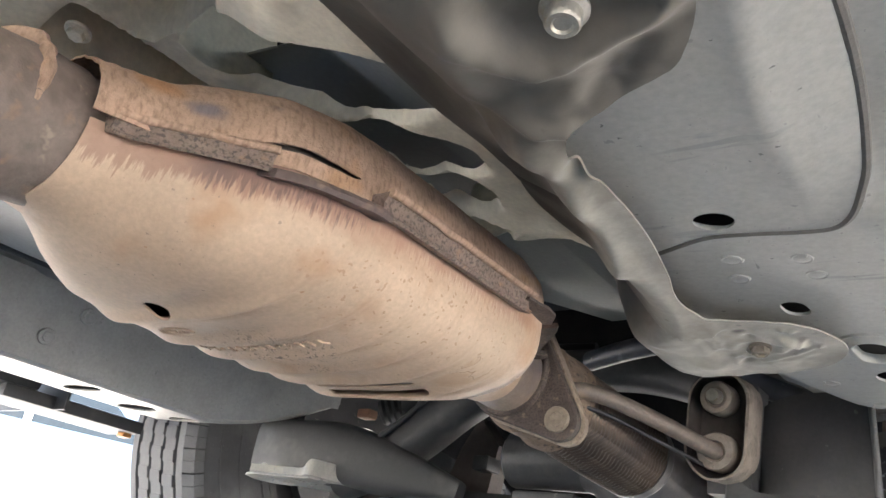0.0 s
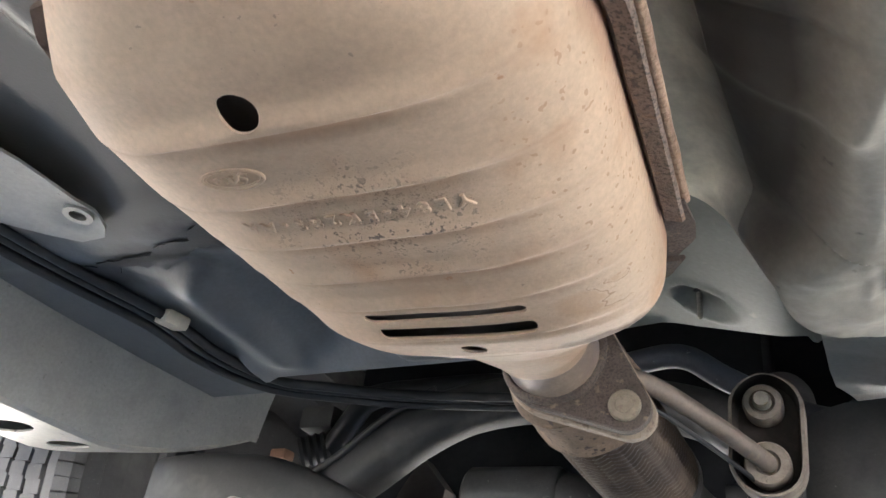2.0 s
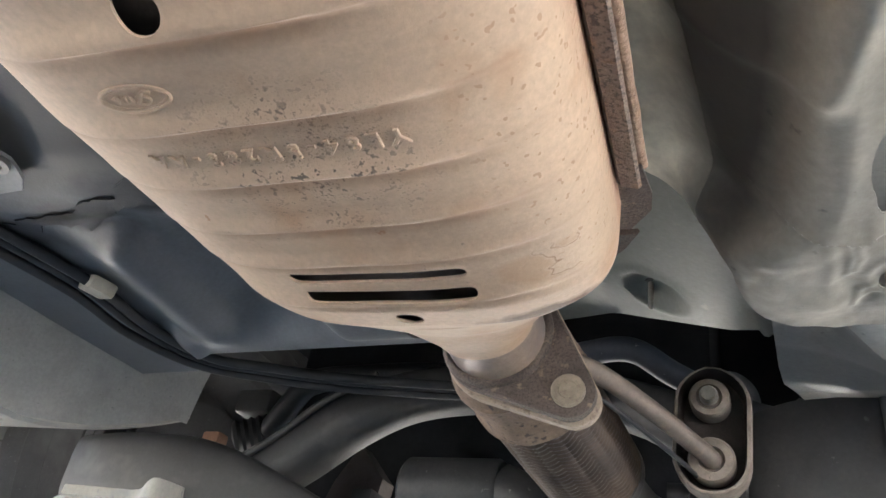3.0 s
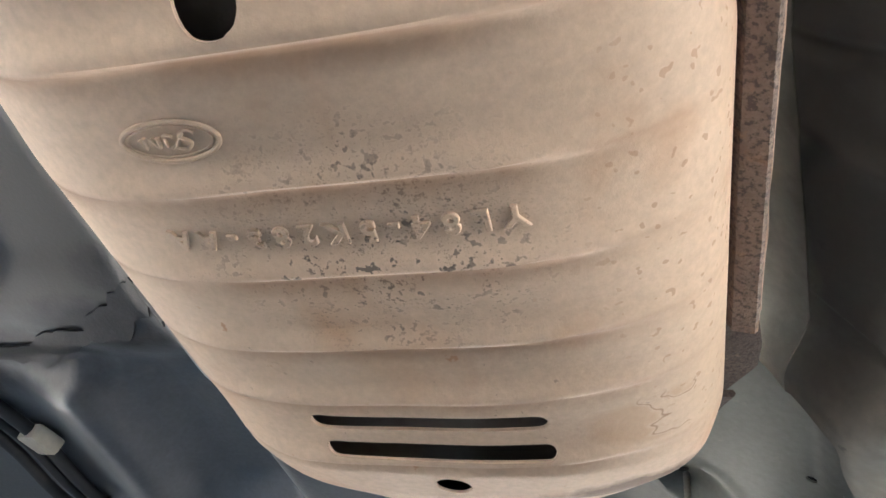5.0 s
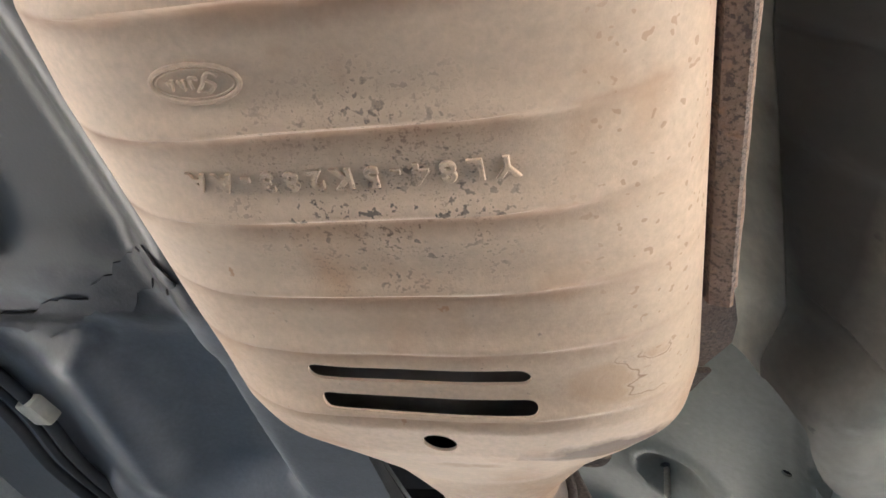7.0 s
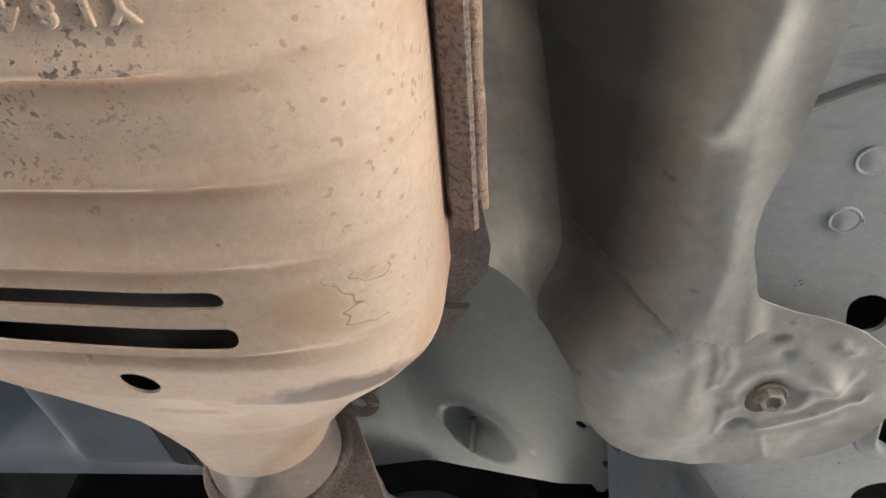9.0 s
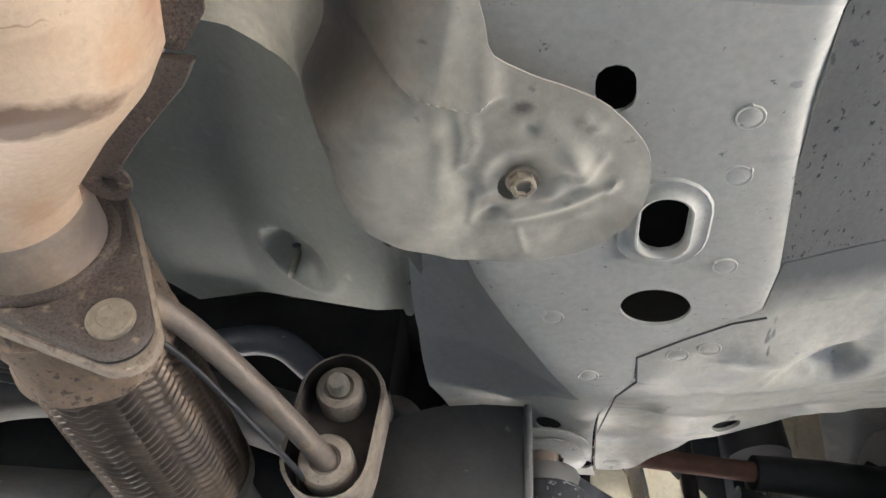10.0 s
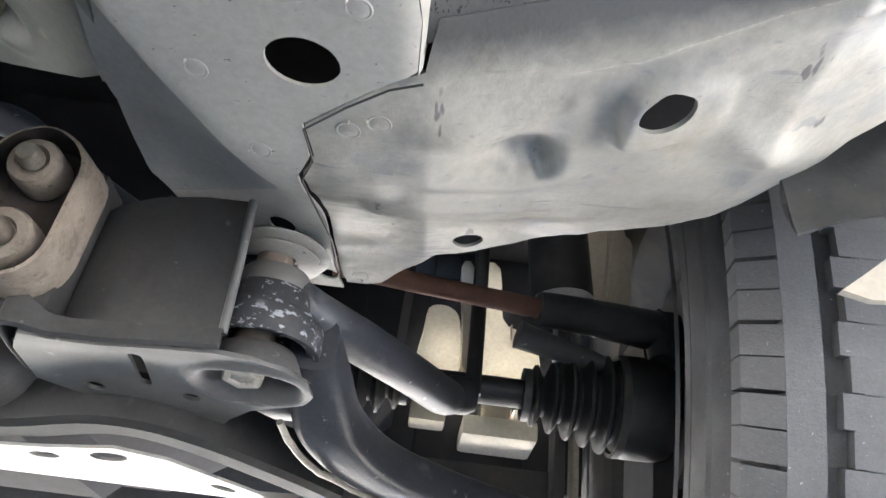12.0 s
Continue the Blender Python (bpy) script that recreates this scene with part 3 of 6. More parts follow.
def lump(x, y, cx, cy, rx, ry, h, spin=0.0):
    c, s = math.cos(spin), math.sin(spin)
    dx, dy = x - cx, y - cy
    return h * math.exp(-(((c * dx + s * dy) / rx) ** 2 + ((-s * dx + c * dy) / ry) ** 2))


def ease(x, a, b):
    t = min(1, max(0, (x - a) / (b - a)))
    return t * t * (3 - 2 * t)


def wave(x, y, s, amp, seed=0.0):
    return amp * noise.noise(Vector((x * s, y * s, seed)))

def ridge(x, y, line, w, h):
    """A soft ridge that follows a line."""
    best = 1e9
    for (ax, ay), (bx, by) in zip(line, line[1:]):
        ex, ey = bx - ax, by - ay
        t = max(0.0, min(1.0, ((x - ax) * ex + (y - ay) * ey) / (ex * ex + ey * ey)))
        best = min(best, (x - ax - t * ex) ** 2 + (y - ay - t * ey) ** 2)
    return h * math.exp(-best / (w * w)) if best < 9 * w * w else 0.0


# ---------------------------------------------------------------- setting: ground and distance
bm = bmesh.new()
bmesh.ops.create_grid(bm, x_segments=8, y_segments=8, size=400)
thing("ground", bm, ASPHALT, "pale sunlit concrete ground under the vehicle", "ground", "structure")


def parked_car(at, turn):
    car = base("parked_car", (0, 0, 0), "pale blue parked car in the sunlit yard", "car")
    side = [(-2.1, 0.35), (-2.15, 0.75), (-1.9, 0.95), (-1.2, 1.0), (-0.7, 1.42), (0.7, 1.45), (1.3, 1.02), (2.0, 0.92), (2.15, 0.6), (2.1, 0.35)]
    secs = []
    for y, k in ((-0.85, 0.94), (-0.8, 1), (0.8, 1), (0.85, 0.94)):
        secs.append([Vector((x * k, y, 0.35 + (z - 0.35) * k)) for x, z in side])
    part("body", loft(secs), BLUE, car)
    part("side_window", loft([[Vector((x, y, z)) for x, z in ((-1.0, 1.02), (-0.62, 1.36), (0.62, 1.38), (1.05, 1.02))] for y in (-0.858, 0.858)]), GLASSY, car, "dark side glass")
    for sx in (-1.3, 1.3):
        for sy in (-0.82, 0.82):
            part("wheel", lathe([(0.0, -0.1), (0.22, -0.1), (0.31, -0.09), (0.32, 0), (0.31, 0.09), (0.22, 0.1), (0, 0.1)], 24, aim((sx, sy, 0.32), (0, 1, 0))), TYRE, car, "black wheel")
    car.matrix_basis = pose(*at, 0, 0, turn)
    return car


parked_car((-8.5, 3.6, 0), 70)
parked_car((-9.5, 7.4, 0), 74)
wall_bm = block((-14.3, -14, 0), (-14.0, 22, 3.2), 0.02)
thing("yard_wall", wall_bm, WALLM, "white rendered boundary wall of the yard", "wall", "structure")
for px_, py_ in ((-6.2, 2.6), (-6.6, 4.1)):
    post = base("fence_post", (px_, py_, 0), "slim pale metal fence post in the yard", "post", "fence posts in the yard")
    part("shaft", tube([(px_, py_, 0), (px_, py_, 1.2), (px_, py_, 2.4)], 0.03, 12, 2), WALLM, post)
    part("cap", lathe([(0, 0), (0.04, 0), (0.04, 0.02), (0, 0.04)], 12, Matrix.Translation((px_, py_, 2.4))), WALLM, post)

# ---------------------------------------------------------------- underbody: right rail


def lift(c, t, cap):
    """A curve that turns into a straight slope past cap."""
    t = max(0.0, t)
    return c * t * t if t < cap else c * cap * cap + 2 * c * cap * (t - cap)


def rise(x, y):
    """How far the rail's front end climbs over its rear part."""
    a, b = 0.0375 * ease(y, 0.53, 0.652), lift(2.75, y - 0.53, 0.055)
    return a + (b - a) * ease(x, 0.02, 0.09)


def zr(x, y):
    """Underside of the right rail, rising towards the front."""
    return 0.3006 - 0.0406 * x - 0.0109 * y + rise(x, y)


def rail_fold(y):
    """Where the rail's underside turns up into its inner wall."""
    return float(np.interp(y, [0.0, 0.40, 0.445, 0.470, 0.495, 0.520, 0.545, 0.570, 0.60, 0.64], [-0.160, -0.158, -0.1545, -0.1475, -0.1355, -0.1215, -0.1080, -0.0985, -0.096, -0.100]))


def rail_map(x, y):
    """Rail underside with an inner wall that starts steep and flares out, and a rolled outer edge."""
    z, out = zr(x, y), -0.047 + 0.012 * ease(y, 0.36, 0.46) - 0.006
    top = float(np.interp(y, [0.0, 0.50, 0.57, 0.62, 0.66, 0.71], [0.047, 0.047, 0.036, 0.014, 0.005, 0.002])) 
    xf = rail_fold(y)
    d = xf - x
    d = 0.5 * d + 0.5 * math.sqrt(d * d + 0.000014)
    t = min(1.0, d / (xf + 0.1845))
    z += top * (1 - (1 - t) ** 1.7)
    z += 75.0 * max(0.0, x - out) ** 2 * ease(y, 0.318, 0.345)
    # behind the joint the outer strip lies as high as the plate's bent border
    z += 0.010 * ease(x, -0.066, -0.042) * (1 - ease(y, 0.272, 0.296))
    return Vector((x, y, z + wave(x, y, 14, 0.0006)))


rail = base("chassis_rail", (-0.1, 0.3, 0.30), "grey painted chassis rail underside with holes and spot welds", "chassis rail")
rail_holes = [circle2(-0.104, 0.2675, 0.0150, 22, 0.0155), slot2(-0.1035, 0.3690, -0.1030, 0.3745, 0.0060), slot2(-0.0812, 0.4220, -0.0806, 0.4350, 0.0080), circle2(-0.0765, 0.477, 0.0135, 26, 0.0115),
              circle2(-0.1105, 0.6490, 0.0078, 20, 0.0080), circle2(-0.0868, 0.6950, 0.0060, 18, 0.0058)]
FOLD = [(rail_fold(y), y) for y in (-0.4, 0.0, 0.40, 0.445, 0.470, 0.495, 0.520, 0.545, 0.570)] + [(-0.1035, 0.590), (-0.114, 0.606), (-0.134, 0.624), (-0.158, 0.637), (-0.174, 0.642)]
rail_out = [(0.12, -0.4), (0.12, 0.300), (0.02, 0.306), (-0.025, 0.312), (-0.040, 0.322), (-0.0470, 0.345), (-0.0440, 0.40), (-0.0360, 0.452), (-0.0365, 0.474), (-0.046, 0.4805), (-0.062, 0.494), (-0.0794, 0.5096), (-0.0782, 0.530), (-0.0851, 0.5475), (-0.0838, 0.6555), (-0.0813, 0.6945), (-0.078, 0.7095), (-0.110, 0.712), (-0.145, 0.690), (-0.165, 0.660)] + FOLD[::-1]
wall_line = FOLD + [(-0.1815, 0.628), (-0.1835, 0.600), (-0.1835, 0.54), (-0.1835, -0.4)]
# darker SIDE colour stands in for the shade on this left-facing wall
part("inner_wall", sheet(wall_line, rail_map, 0.0045, (), 0.0016), SIDE, rail, "inner wall of the rail, its shade put into a darker colour")
# black backing added over the rail so that its holes read dark
part("hole_backing", block((-0.175, -0.4, 0.372), (0.02, 0.46, 0.380), 0.0, block((-0.175, 0.46, 0.372), (-0.034, 0.69, 0.380), 0.0)), VOID, rail, "added black backing that darkens the rail's holes", False)
rim = [[Vector((p, q, zr(p, q) - dz)) for p, q in slot2(-0.0812, 0.4220, -0.0806, 0.4350, r, 10)] for r, dz in ((0.0080, -0.0008), (0.0081, 0.0014), (0.0086, 0.0028), (0.0094, 0.0030), (0.0106, 0.0016), (0.0132, 0.0005), (0.0152, 0.0009), (0.0166, -0.0006))]
part("hole_rim", loft(rim, True, False), GREY, rail, "raised rim of the oval hole")
edge = [(0.06, 0.3035), (0.02, 0.3060), (-0.025, 0.3120), (-0.040, 0.322), (-0.0470, 0.345), (-0.0440, 0.40), (-0.0360, 0.452), (-0.0365, 0.476)]
part("outer_wall", loft([[rail_map(x, y) + Vector((0.0003 + dx, 0, dz)) for dx, dz in ((0.0, 0.0), (0.0012, 0.004), (0.0016, 0.030), (-0.0004, 0.030), (-0.0008, 0.004))] for x, y in edge]), GREY, rail, "outer wall of the rail")
part("rail_floor", sheet(rail_out, rail_map, 0.0045, rail_holes, 0.0016), GREY, rail)


def weld_mark(x, y, r, zf, host, material=GREY, proud=0.0006):
    bm = bmesh.new()
    prof = [(0, 0.0004), (r * 0.66, 0.0004), (r * 0.74, 0.0006), (r * 0.82, 0.0004), (r * 0.90, 0.0003), (r * 0.96, 0.0005), (r, 0.0012)]
    rings = []
    for i_, (rr_, dz) in enumerate(prof):
        rings.append([bm.verts.new((x + rr_ * math.cos(2 * math.pi * k / 18), y + rr_ * math.sin(2 * math.pi * k / 18), zf(x + rr_ * math.cos(2 * math.pi * k / 18), y + rr_ * math.sin(2 * math.pi * k / 18)) - 0.0007 + dz + (0.0006 * max(0.0, noise.noise(Vector((x * 900, y * 900, k * 0.35)))) if 2 < i_ < 6 else 0.0))) for k in range(18)])
    for a, b in zip(rings, rings[1:]):
        for k in range(18):
            bm.faces.new((a[k], a[(k + 1) % 18], b[(k + 1) % 18], b[k]))
    rnd = random.Random(int(abs(x * 7919 + y * 104729) * 1000))
    for _ in range(1):
        a, n_ = rnd.uniform(0, 2 * math.pi), 7
        cx, cy, rr_ = x + r * 0.98 * math.cos(a), y + r * 0.98 * math.sin(a), r * rnd.uniform(0.10, 0.24)
        tip = bm.verts.new((cx, cy, zf(cx, cy) - 0.0016))
        foot = [bm.verts.new((cx + rr_ * rnd.uniform(0.6, 1.5) * math.cos(2 * math.pi * k / n_), cy + rr_ * rnd.uniform(0.6, 1.3) * math.sin(2 * math.pi * k / n_), zf(cx, cy) + 0.0006)) for k in range(n_)]
        for k in range(n_):
            bm.faces.new((tip, foot[k], foot[(k + 1) % n_]))
    part("spot_weld", bm, material, host, "round spot-weld dimple")


for wx, wy in ((-0.113, 0.312), (-0.1165, 0.3325), (-0.085, 0.3165), (-0.0835, 0.3335), (-0.063, 0.380), (-0.0612, 0.404), (-0.056, 0.449), (-0.116, 0.488), (-0.128, 0.447), (-0.098, 0.53)):
    weld_mark(wx, wy, 0.0048, zr, rail)

# overlapping rear reinforcement plate with a rounded corner
plate_out = [(-0.150, -0.4), (-0.033, -0.4), (-0.0345, 0.13), (-0.0385, 0.20), (-0.046, 0.250), (-0.0515, 0.2672), (-0.058, 0.281), (-0.0660, 0.2885), (-0.080, 0.2885), (-0.0955, 0.286), (-0.113, 0.285), (-0.130, 0.291), (-0.150, 0.300)]
rear_plate = base("floor_plate", (-0.1, 0.0, 0.30), "grey pressed reinforcement plate welded over the rail", "floor plate")


def plate_map(x, y):
    z = zr(x, y) - 0.0020 + wave(x, y, 14, 0.0006) + wave(x, y, 16, 0.0003, 3)
    # the outer border is bent up along a soft fold
    d = x - float(np.interp(y, [0.10, 0.160, 0.1935, 0.228, 0.262], [-0.045, -0.0555, -0.0630, -0.0668, -0.0660]))
    z += 0.36 * (0.5 * d + 0.5 * math.sqrt(d * d + 0.000016)) * (1 - ease(y, 0.245, 0.283)) - 0.0011 * math.exp(-((d + 0.002) / 0.005) ** 2) * (1 - ease(y, 0.25, 0.28))
    return Vector((x, y, z))


part("plate", sheet(plate_out, plate_map, 0.004, [circle2(-0.106, 0.272, 0.0082, 22, 0.007)], 0.0012), GREY, rear_plate)
# tube drawn for the gap's shadow line, with sealer along the front edge
jl = curve_pts([(x, y, 0) for x, y in plate_out[2:]], 4)
part("joint", tube([Vector((p.x, p.y, plate_map(p.x, p.y).z + 0.0010)) for p in jl], 0.0019, 8, 1, True, False), SEALANT, rear_plate, "grey-brown joint line along the plate's edge, sealer and gap shadow in one")


# ---------------------------------------------------------------- front part of the rail and outboard floor
def zo(x, y):
    return 0.3115 + 0.10 * max(0, x + 0.03) + 0.001 * ease(-y, -0.44, -0.36) + wave(x, y, 9, 0.003, 5) - 0.004 * ease(y, 0.44, 0.47)


def zf(x, y):
    z = 0.303 + 0.2 * max(0.0, x + 0.03) + rise(x, y)
    z += 0.30 * max(0.0, x - 0.11)
    # a bowl beaten in from below, steep on its outer side
    z += 0.0135 * (1 - ease(x, 0.012, 0.027)) * ease(x, -0.024, 0.004) * math.exp(-((y - 0.529) / 0.0145) ** 2)
    z -= lump(x, y, -0.018, 0.512, 0.020, 0.012, 0.006) + lump(x, y, 0.0007, 0.585, 0.035, 0.010, 0.004) + lump(x, y, 0.110, 0.528, 0.022, 0.010, 0.006, 0.5)
    z += lump(x, y, -0.021, 0.620, 0.02, 0.008, 0.003) + wave(x, y, 26, 0.0018, 7) + wave(x, y, 70, 0.0008, 2) + wave(x, y, 150, 0.0003, 9)
    # lumpy sealer along the corner by the rail, a knob and creases round the bowl
    z -= 0.0022 * max(0.0, noise.noise(Vector((x * 170, y * 170, 3.0)))) * math.exp(-((y - 0.468) / 0.007) ** 2) * (1 - ease(x, 0.005, 0.030))
    z -= lump(x, y, 0.0225, 0.4945, 0.0028, 0.0040, 0.0018) + ridge(x, y, ((-0.022, 0.541), (-0.016, 0.533), (-0.006, 0.534), (0.004, 0.541)), 0.0022, 0.0016)
    z += ridge(x, y, ((-0.040, 0.560), (0.0, 0.566), (0.050, 0.560), (0.10, 0.548)), 0.010, 0.0030) - ridge(x, y, ((-0.050, 0.600), (0.0, 0.612), (0.045, 0.600)), 0.012, 0.0030)
    # boss round the hole, standing out most at its inner side
    d = (abs((x - 0.0620) / 0.0228) ** 5 + abs((y - 0.4995 + 0.10 * (x - 0.062)) / 0.0185) ** 5) ** 0.2
    z -= (0.0050 + 0.21 * (0.062 - x)) * (1 - ease(d, 0.74, 1.12))
    # the rear border rolls up to the floor behind it, with a step where the two sheets part
    d = y - float(np.interp(x, [-0.03, 0.0113, 0.038, 0.065, 0.10, 0.28], [0.4580, 0.4480, 0.4415, 0.4365, 0.4285, 0.384]))
    k = 1 - ease(d, 0.0, 0.034)
    z += (zo(x, y) + 0.0019 - z) * k
    e = y - float(np.interp(x, [0.0, 0.0175, 0.0408, 0.0540, 0.0675, 0.0802, 0.12, 0.28], [0.478, 0.4775, 0.4735, 0.4655, 0.4590, 0.4520, 0.436, 0.385]))
    z += 0.0024 * ease(e, 0.0, 0.0022) * ease(x, 0.006, 0.030) * (1 - ease(e, 0.004, 0.016))
    return z


front_out = [(-0.079, 0.5125), (-0.062, 0.4965), (-0.046, 0.4835), (-0.034, 0.478), (-0.031, 0.4580), (-0.0077, 0.4520), (0.0113, 0.4480), (0.038, 0.4415), (0.065, 0.4365), (0.10, 0.4285), (0.28, 0.384), (0.28, 0.46), (0.20, 0.505), (0.1536, 0.540), (0.138, 0.560), (0.127, 0.579), (0.1096, 0.596), (0.0792, 0.6119), (0.052, 0.638), (0.028, 0.6530), (0.005, 0.6620), (-0.0246, 0.6680), (-0.0417, 0.6855), (-0.0556, 0.7047), (-0.0638, 0.709), (-0.0765, 0.7099), (-0.0796, 0.6947), (-0.0821, 0.6557), (-0.0836, 0.551), (-0.0767, 0.532)]
front = base("rail_extension", (0.0, 0.55, 0.31), "pale dented front rail extension with worn paint", "rail extension")
part("pressing", sheet(front_out, lambda x, y: Vector((x, y, zf(x, y) - 0.0025)), 0.0021, [circle2(-0.0065, 0.6500, 0.0085, 20, 0.0080), circle2(0.0570, 0.4945, 0.0110, 24, 0.0103, 0.25)], 0.0022), PALE, front)
# black backing added over the pressing so that its holes read dark
part("hole_backing", block((-0.03, 0.44, 0.385), (0.27, 0.60, 0.392), 0.0), VOID, front, "added black backing that darkens the pressing's holes", False)
seam_line = curve_pts([(x, y, 0) for x, y in front_out[:4][::-1] + front_out[:-5:-1]], 1)
part("joint", tube([Vector((p.x, p.y, min(zf(p.x, p.y) - 0.0025, zr(p.x, p.y)) - 0.0001)) for p in seam_line], 0.0005, 8, 1, True, False), BLACK, front, "dark joint along the overlap")
part("hole_backing", sheet([(-0.030, 0.625), (0.018, 0.625), (0.014, 0.660), (-0.022, 0.664)], lambda x, y: Vector((x, y, zf(x, y) + 0.0015)), 0.006, (), 0.001), VOID, front, "added black backing that darkens the pressing's holes")
part("hole_backing", block((-0.085, 0.48, 0.375), (-0.031, 0.65, 0.382), 0.0), VOID, front, "added black backing that darkens the pressing's holes", False)
for wx, wy in ((-0.062, 0.512), (-0.050, 0.506), (-0.068, 0.700)):
    weld_mark(wx, wy, 0.0052, lambda x, y: zf(x, y) - 0.0025, front, PALE)


outboard = sheet([(-0.0290, -0.5), (0.36, -0.5), (0.36, 0.372), (0.28, 0.3895), (0.10, 0.4345), (0.065, 0.4425), (0.038, 0.4475), (0.0113, 0.4540), (-0.020, 0.4590), (-0.036, 0.470), (-0.042, 0.40), (-0.045, 0.30), (-0.045, 0.287), (-0.0505, 0.2650), (-0.0458, 0.250), (-0.0385, 0.20), (-0.0345, 0.13)], lambda x, y: Vector((x, y, zo(x, y))), 0.014, (), 0.002)
thing("floor_right", outboard, SPECK, "grey stone-chipped floor panel beside the rail", "floor panel", "structure")
thing("wheel_arch_right", sheet([(0.55, 0), (3.2, 0), (3.2, 0.30), (0.55, 0.30)], lambda a, b: Vector((0.16 + b, 0.935 - 0.42 * math.cos(a), 0.345 + 0.42 * math.sin(a))), 0.05, (), 0.003), BLACK, "black wheel arch liner above the tyre", "wheel arch", "structure")
sill = block((0.36, -3.0, 0.24), (0.46, 0.36, 0.62), 0.02)
thing("sill_right", sill, GREY, "grey painted sill closing the body side", "sill", "structure")

# ---------------------------------------------------------------- tunnel heat shield
shield = base("heat_shield", (-0.16, 0.3, 0.30), "crumpled dull aluminium heat shield bolted to the rail", "heat shield")


def shield_sec(s, y):
    """Across the tunnel from the rail (s small) to the far side: x, z."""
    rb = float(np.interp(y, [0.10, 0.145, 0.18, 0.26, 0.34, 0.40], [-0.130, -0.135, -0.139, -0.146, -0.152, -0.166]))
    back = [(-0.060, 0.2945), (-0.105, 0.2930), (max(-0.143, rb + 0.012), 0.2915), (rb, 0.2905), (rb - 0.010, 0.2965), (rb - 0.020, 0.3085), (-0.193, 0.3310), (-0.213, 0.3560), (-0.240, 0.3640), (-0.280, 0.374), (-0.36, 0.386), (-0.43, 0.380), (-0.53, 0.372)]
    lobe = [(-0.060, 0.2945), (-0.105, 0.2930), (-0.143, 0.2925), (-0.160, 0.2905), (-0.180, 0.2905), (-0.1945, 0.2985), (-0.206, 0.322), (-0.218, 0.350), (-0.240, 0.3705), (-0.280, 0.380), (-0.36, 0.386), (-0.43, 0.380), (-0.53, 0.372)]
    k = ease(y - 0.10 * max(0.0, s - 0.11), 0.360, 0.386)
    pts = [(p[0] + (q[0] - p[0]) * k, p[1] + (q[1] - p[1]) * k) for p, q in zip(back, lobe)]
    cum = shield_sec.cum
    i = min(max(int(np.searchsorted(cum, s)) - 1, 0), len(pts) - 2)
    t = (s - cum[i]) / (cum[i + 1] - cum[i])
    a, b, c, d = (Vector(pts[max(i - 1, 0)]), Vector(pts[i]), Vector(pts[i + 1]), Vector(pts[min(i + 2, len(pts) - 1)]))
    v = 0.5 * (2 * b + (c - a) * t + (2 * a - 5 * b + 4 * c - d) * t * t + (3 * b - a - 3 * c + d) * t ** 3)
    return v


shield_sec.cum = [0, 0.045, 0.083, 0.1018, 0.1218, 0.1406, 0.166, 0.1985, 0.226, 0.267, 0.347, 0.4175, 0.5177]
BOLT_F, BOLT_R = (-0.130, 0.4005), (-0.0915, 0.1275)


LOBE_FOLDS = [
    (((-0.1559, 0.3761), (-0.1551, 0.3869), (-0.1571, 0.3996)), 0.0028, 0.00038), (((-0.1498, 0.3732), (-0.1483, 0.3828), (-0.1502, 0.3951)), 0.0015, 0.00053),
    (((-0.1460, 0.3769), (-0.1448, 0.3846), (-0.1471, 0.3928)), 0.0015, 0.00053), (((-0.1111, 0.4019), (-0.1078, 0.3968), (-0.1048, 0.3911)), 0.0015, 0.00057),
    (((-0.1330, 0.4192), (-0.1192, 0.4158), (-0.1088, 0.4098), (-0.1010, 0.4045)), 0.0017, 0.00072), (((-0.1310, 0.4150), (-0.1190, 0.4115), (-0.1110, 0.4060)), 0.0018, -0.00050),
    (((-0.1330, 0.4250), (-0.1185, 0.4222), (-0.1060, 0.4150)), 0.0024, 0.00030), (((-0.1451, 0.4086), (-0.1472, 0.4213)), 0.0014, 0.00061), (((-0.1451, 0.4086), (-0.1390, 0.4060)), 0.0014, 0.00030),
    (((-0.1314, 0.4248), (-0.1286, 0.4379)), 0.0010, 0.00038), (((-0.1020, 0.4075), (-0.1000, 0.4020)), 0.0012, 0.00045)]


POCKETS = [
    (((-0.350, 0.100), (-0.353, 0.133), (-0.305, 0.134), (-0.262, 0.105), (-0.30, 0.080)), 0.11),
    (((-0.339, 0.153), (-0.298, 0.146), (-0.289, 0.169), (-0.247, 0.188), (-0.219, 0.202), (-0.222, 0.223), (-0.255, 0.228), (-0.285, 0.228), (-0.305, 0.215), (-0.329, 0.187)), 0.03),
    (((-0.315, 0.240), (-0.275, 0.245), (-0.243, 0.272), (-0.246, 0.287), (-0.280, 0.294), (-0.315, 0.285)), 0.03),
    (((-0.318, 0.304), (-0.268, 0.3085), (-0.2745, 0.340), (-0.305, 0.337), (-0.320, 0.33)), 0.03),
    (((-0.315, 0.372), (-0.300, 0.364), (-0.288, 0.376), (-0.300, 0.388), (-0.315, 0.386)), 0.11),
    (((-0.420, 0.110), (-0.375, 0.110), (-0.370, 0.22), (-0.425, 0.22)), 0.11)]


def edge_gap(x, y, poly):
    """Distance to an outline, positive inside it."""
    best = 1e9
    for (ax, ay), (bx, by) in zip(poly, poly[1:] + poly[:1]):
        ex, ey = bx - ax, by - ay
        t = max(0.0, min(1.0, ((x - ax) * ex + (y - ay) * ey) / (ex * ex + ey * ey)))
        best = min(best, (x - ax - t * ex) ** 2 + (y - ay - t * ey) ** 2)
    return math.sqrt(best) * (1 if inside((x, y), poly) else -1)


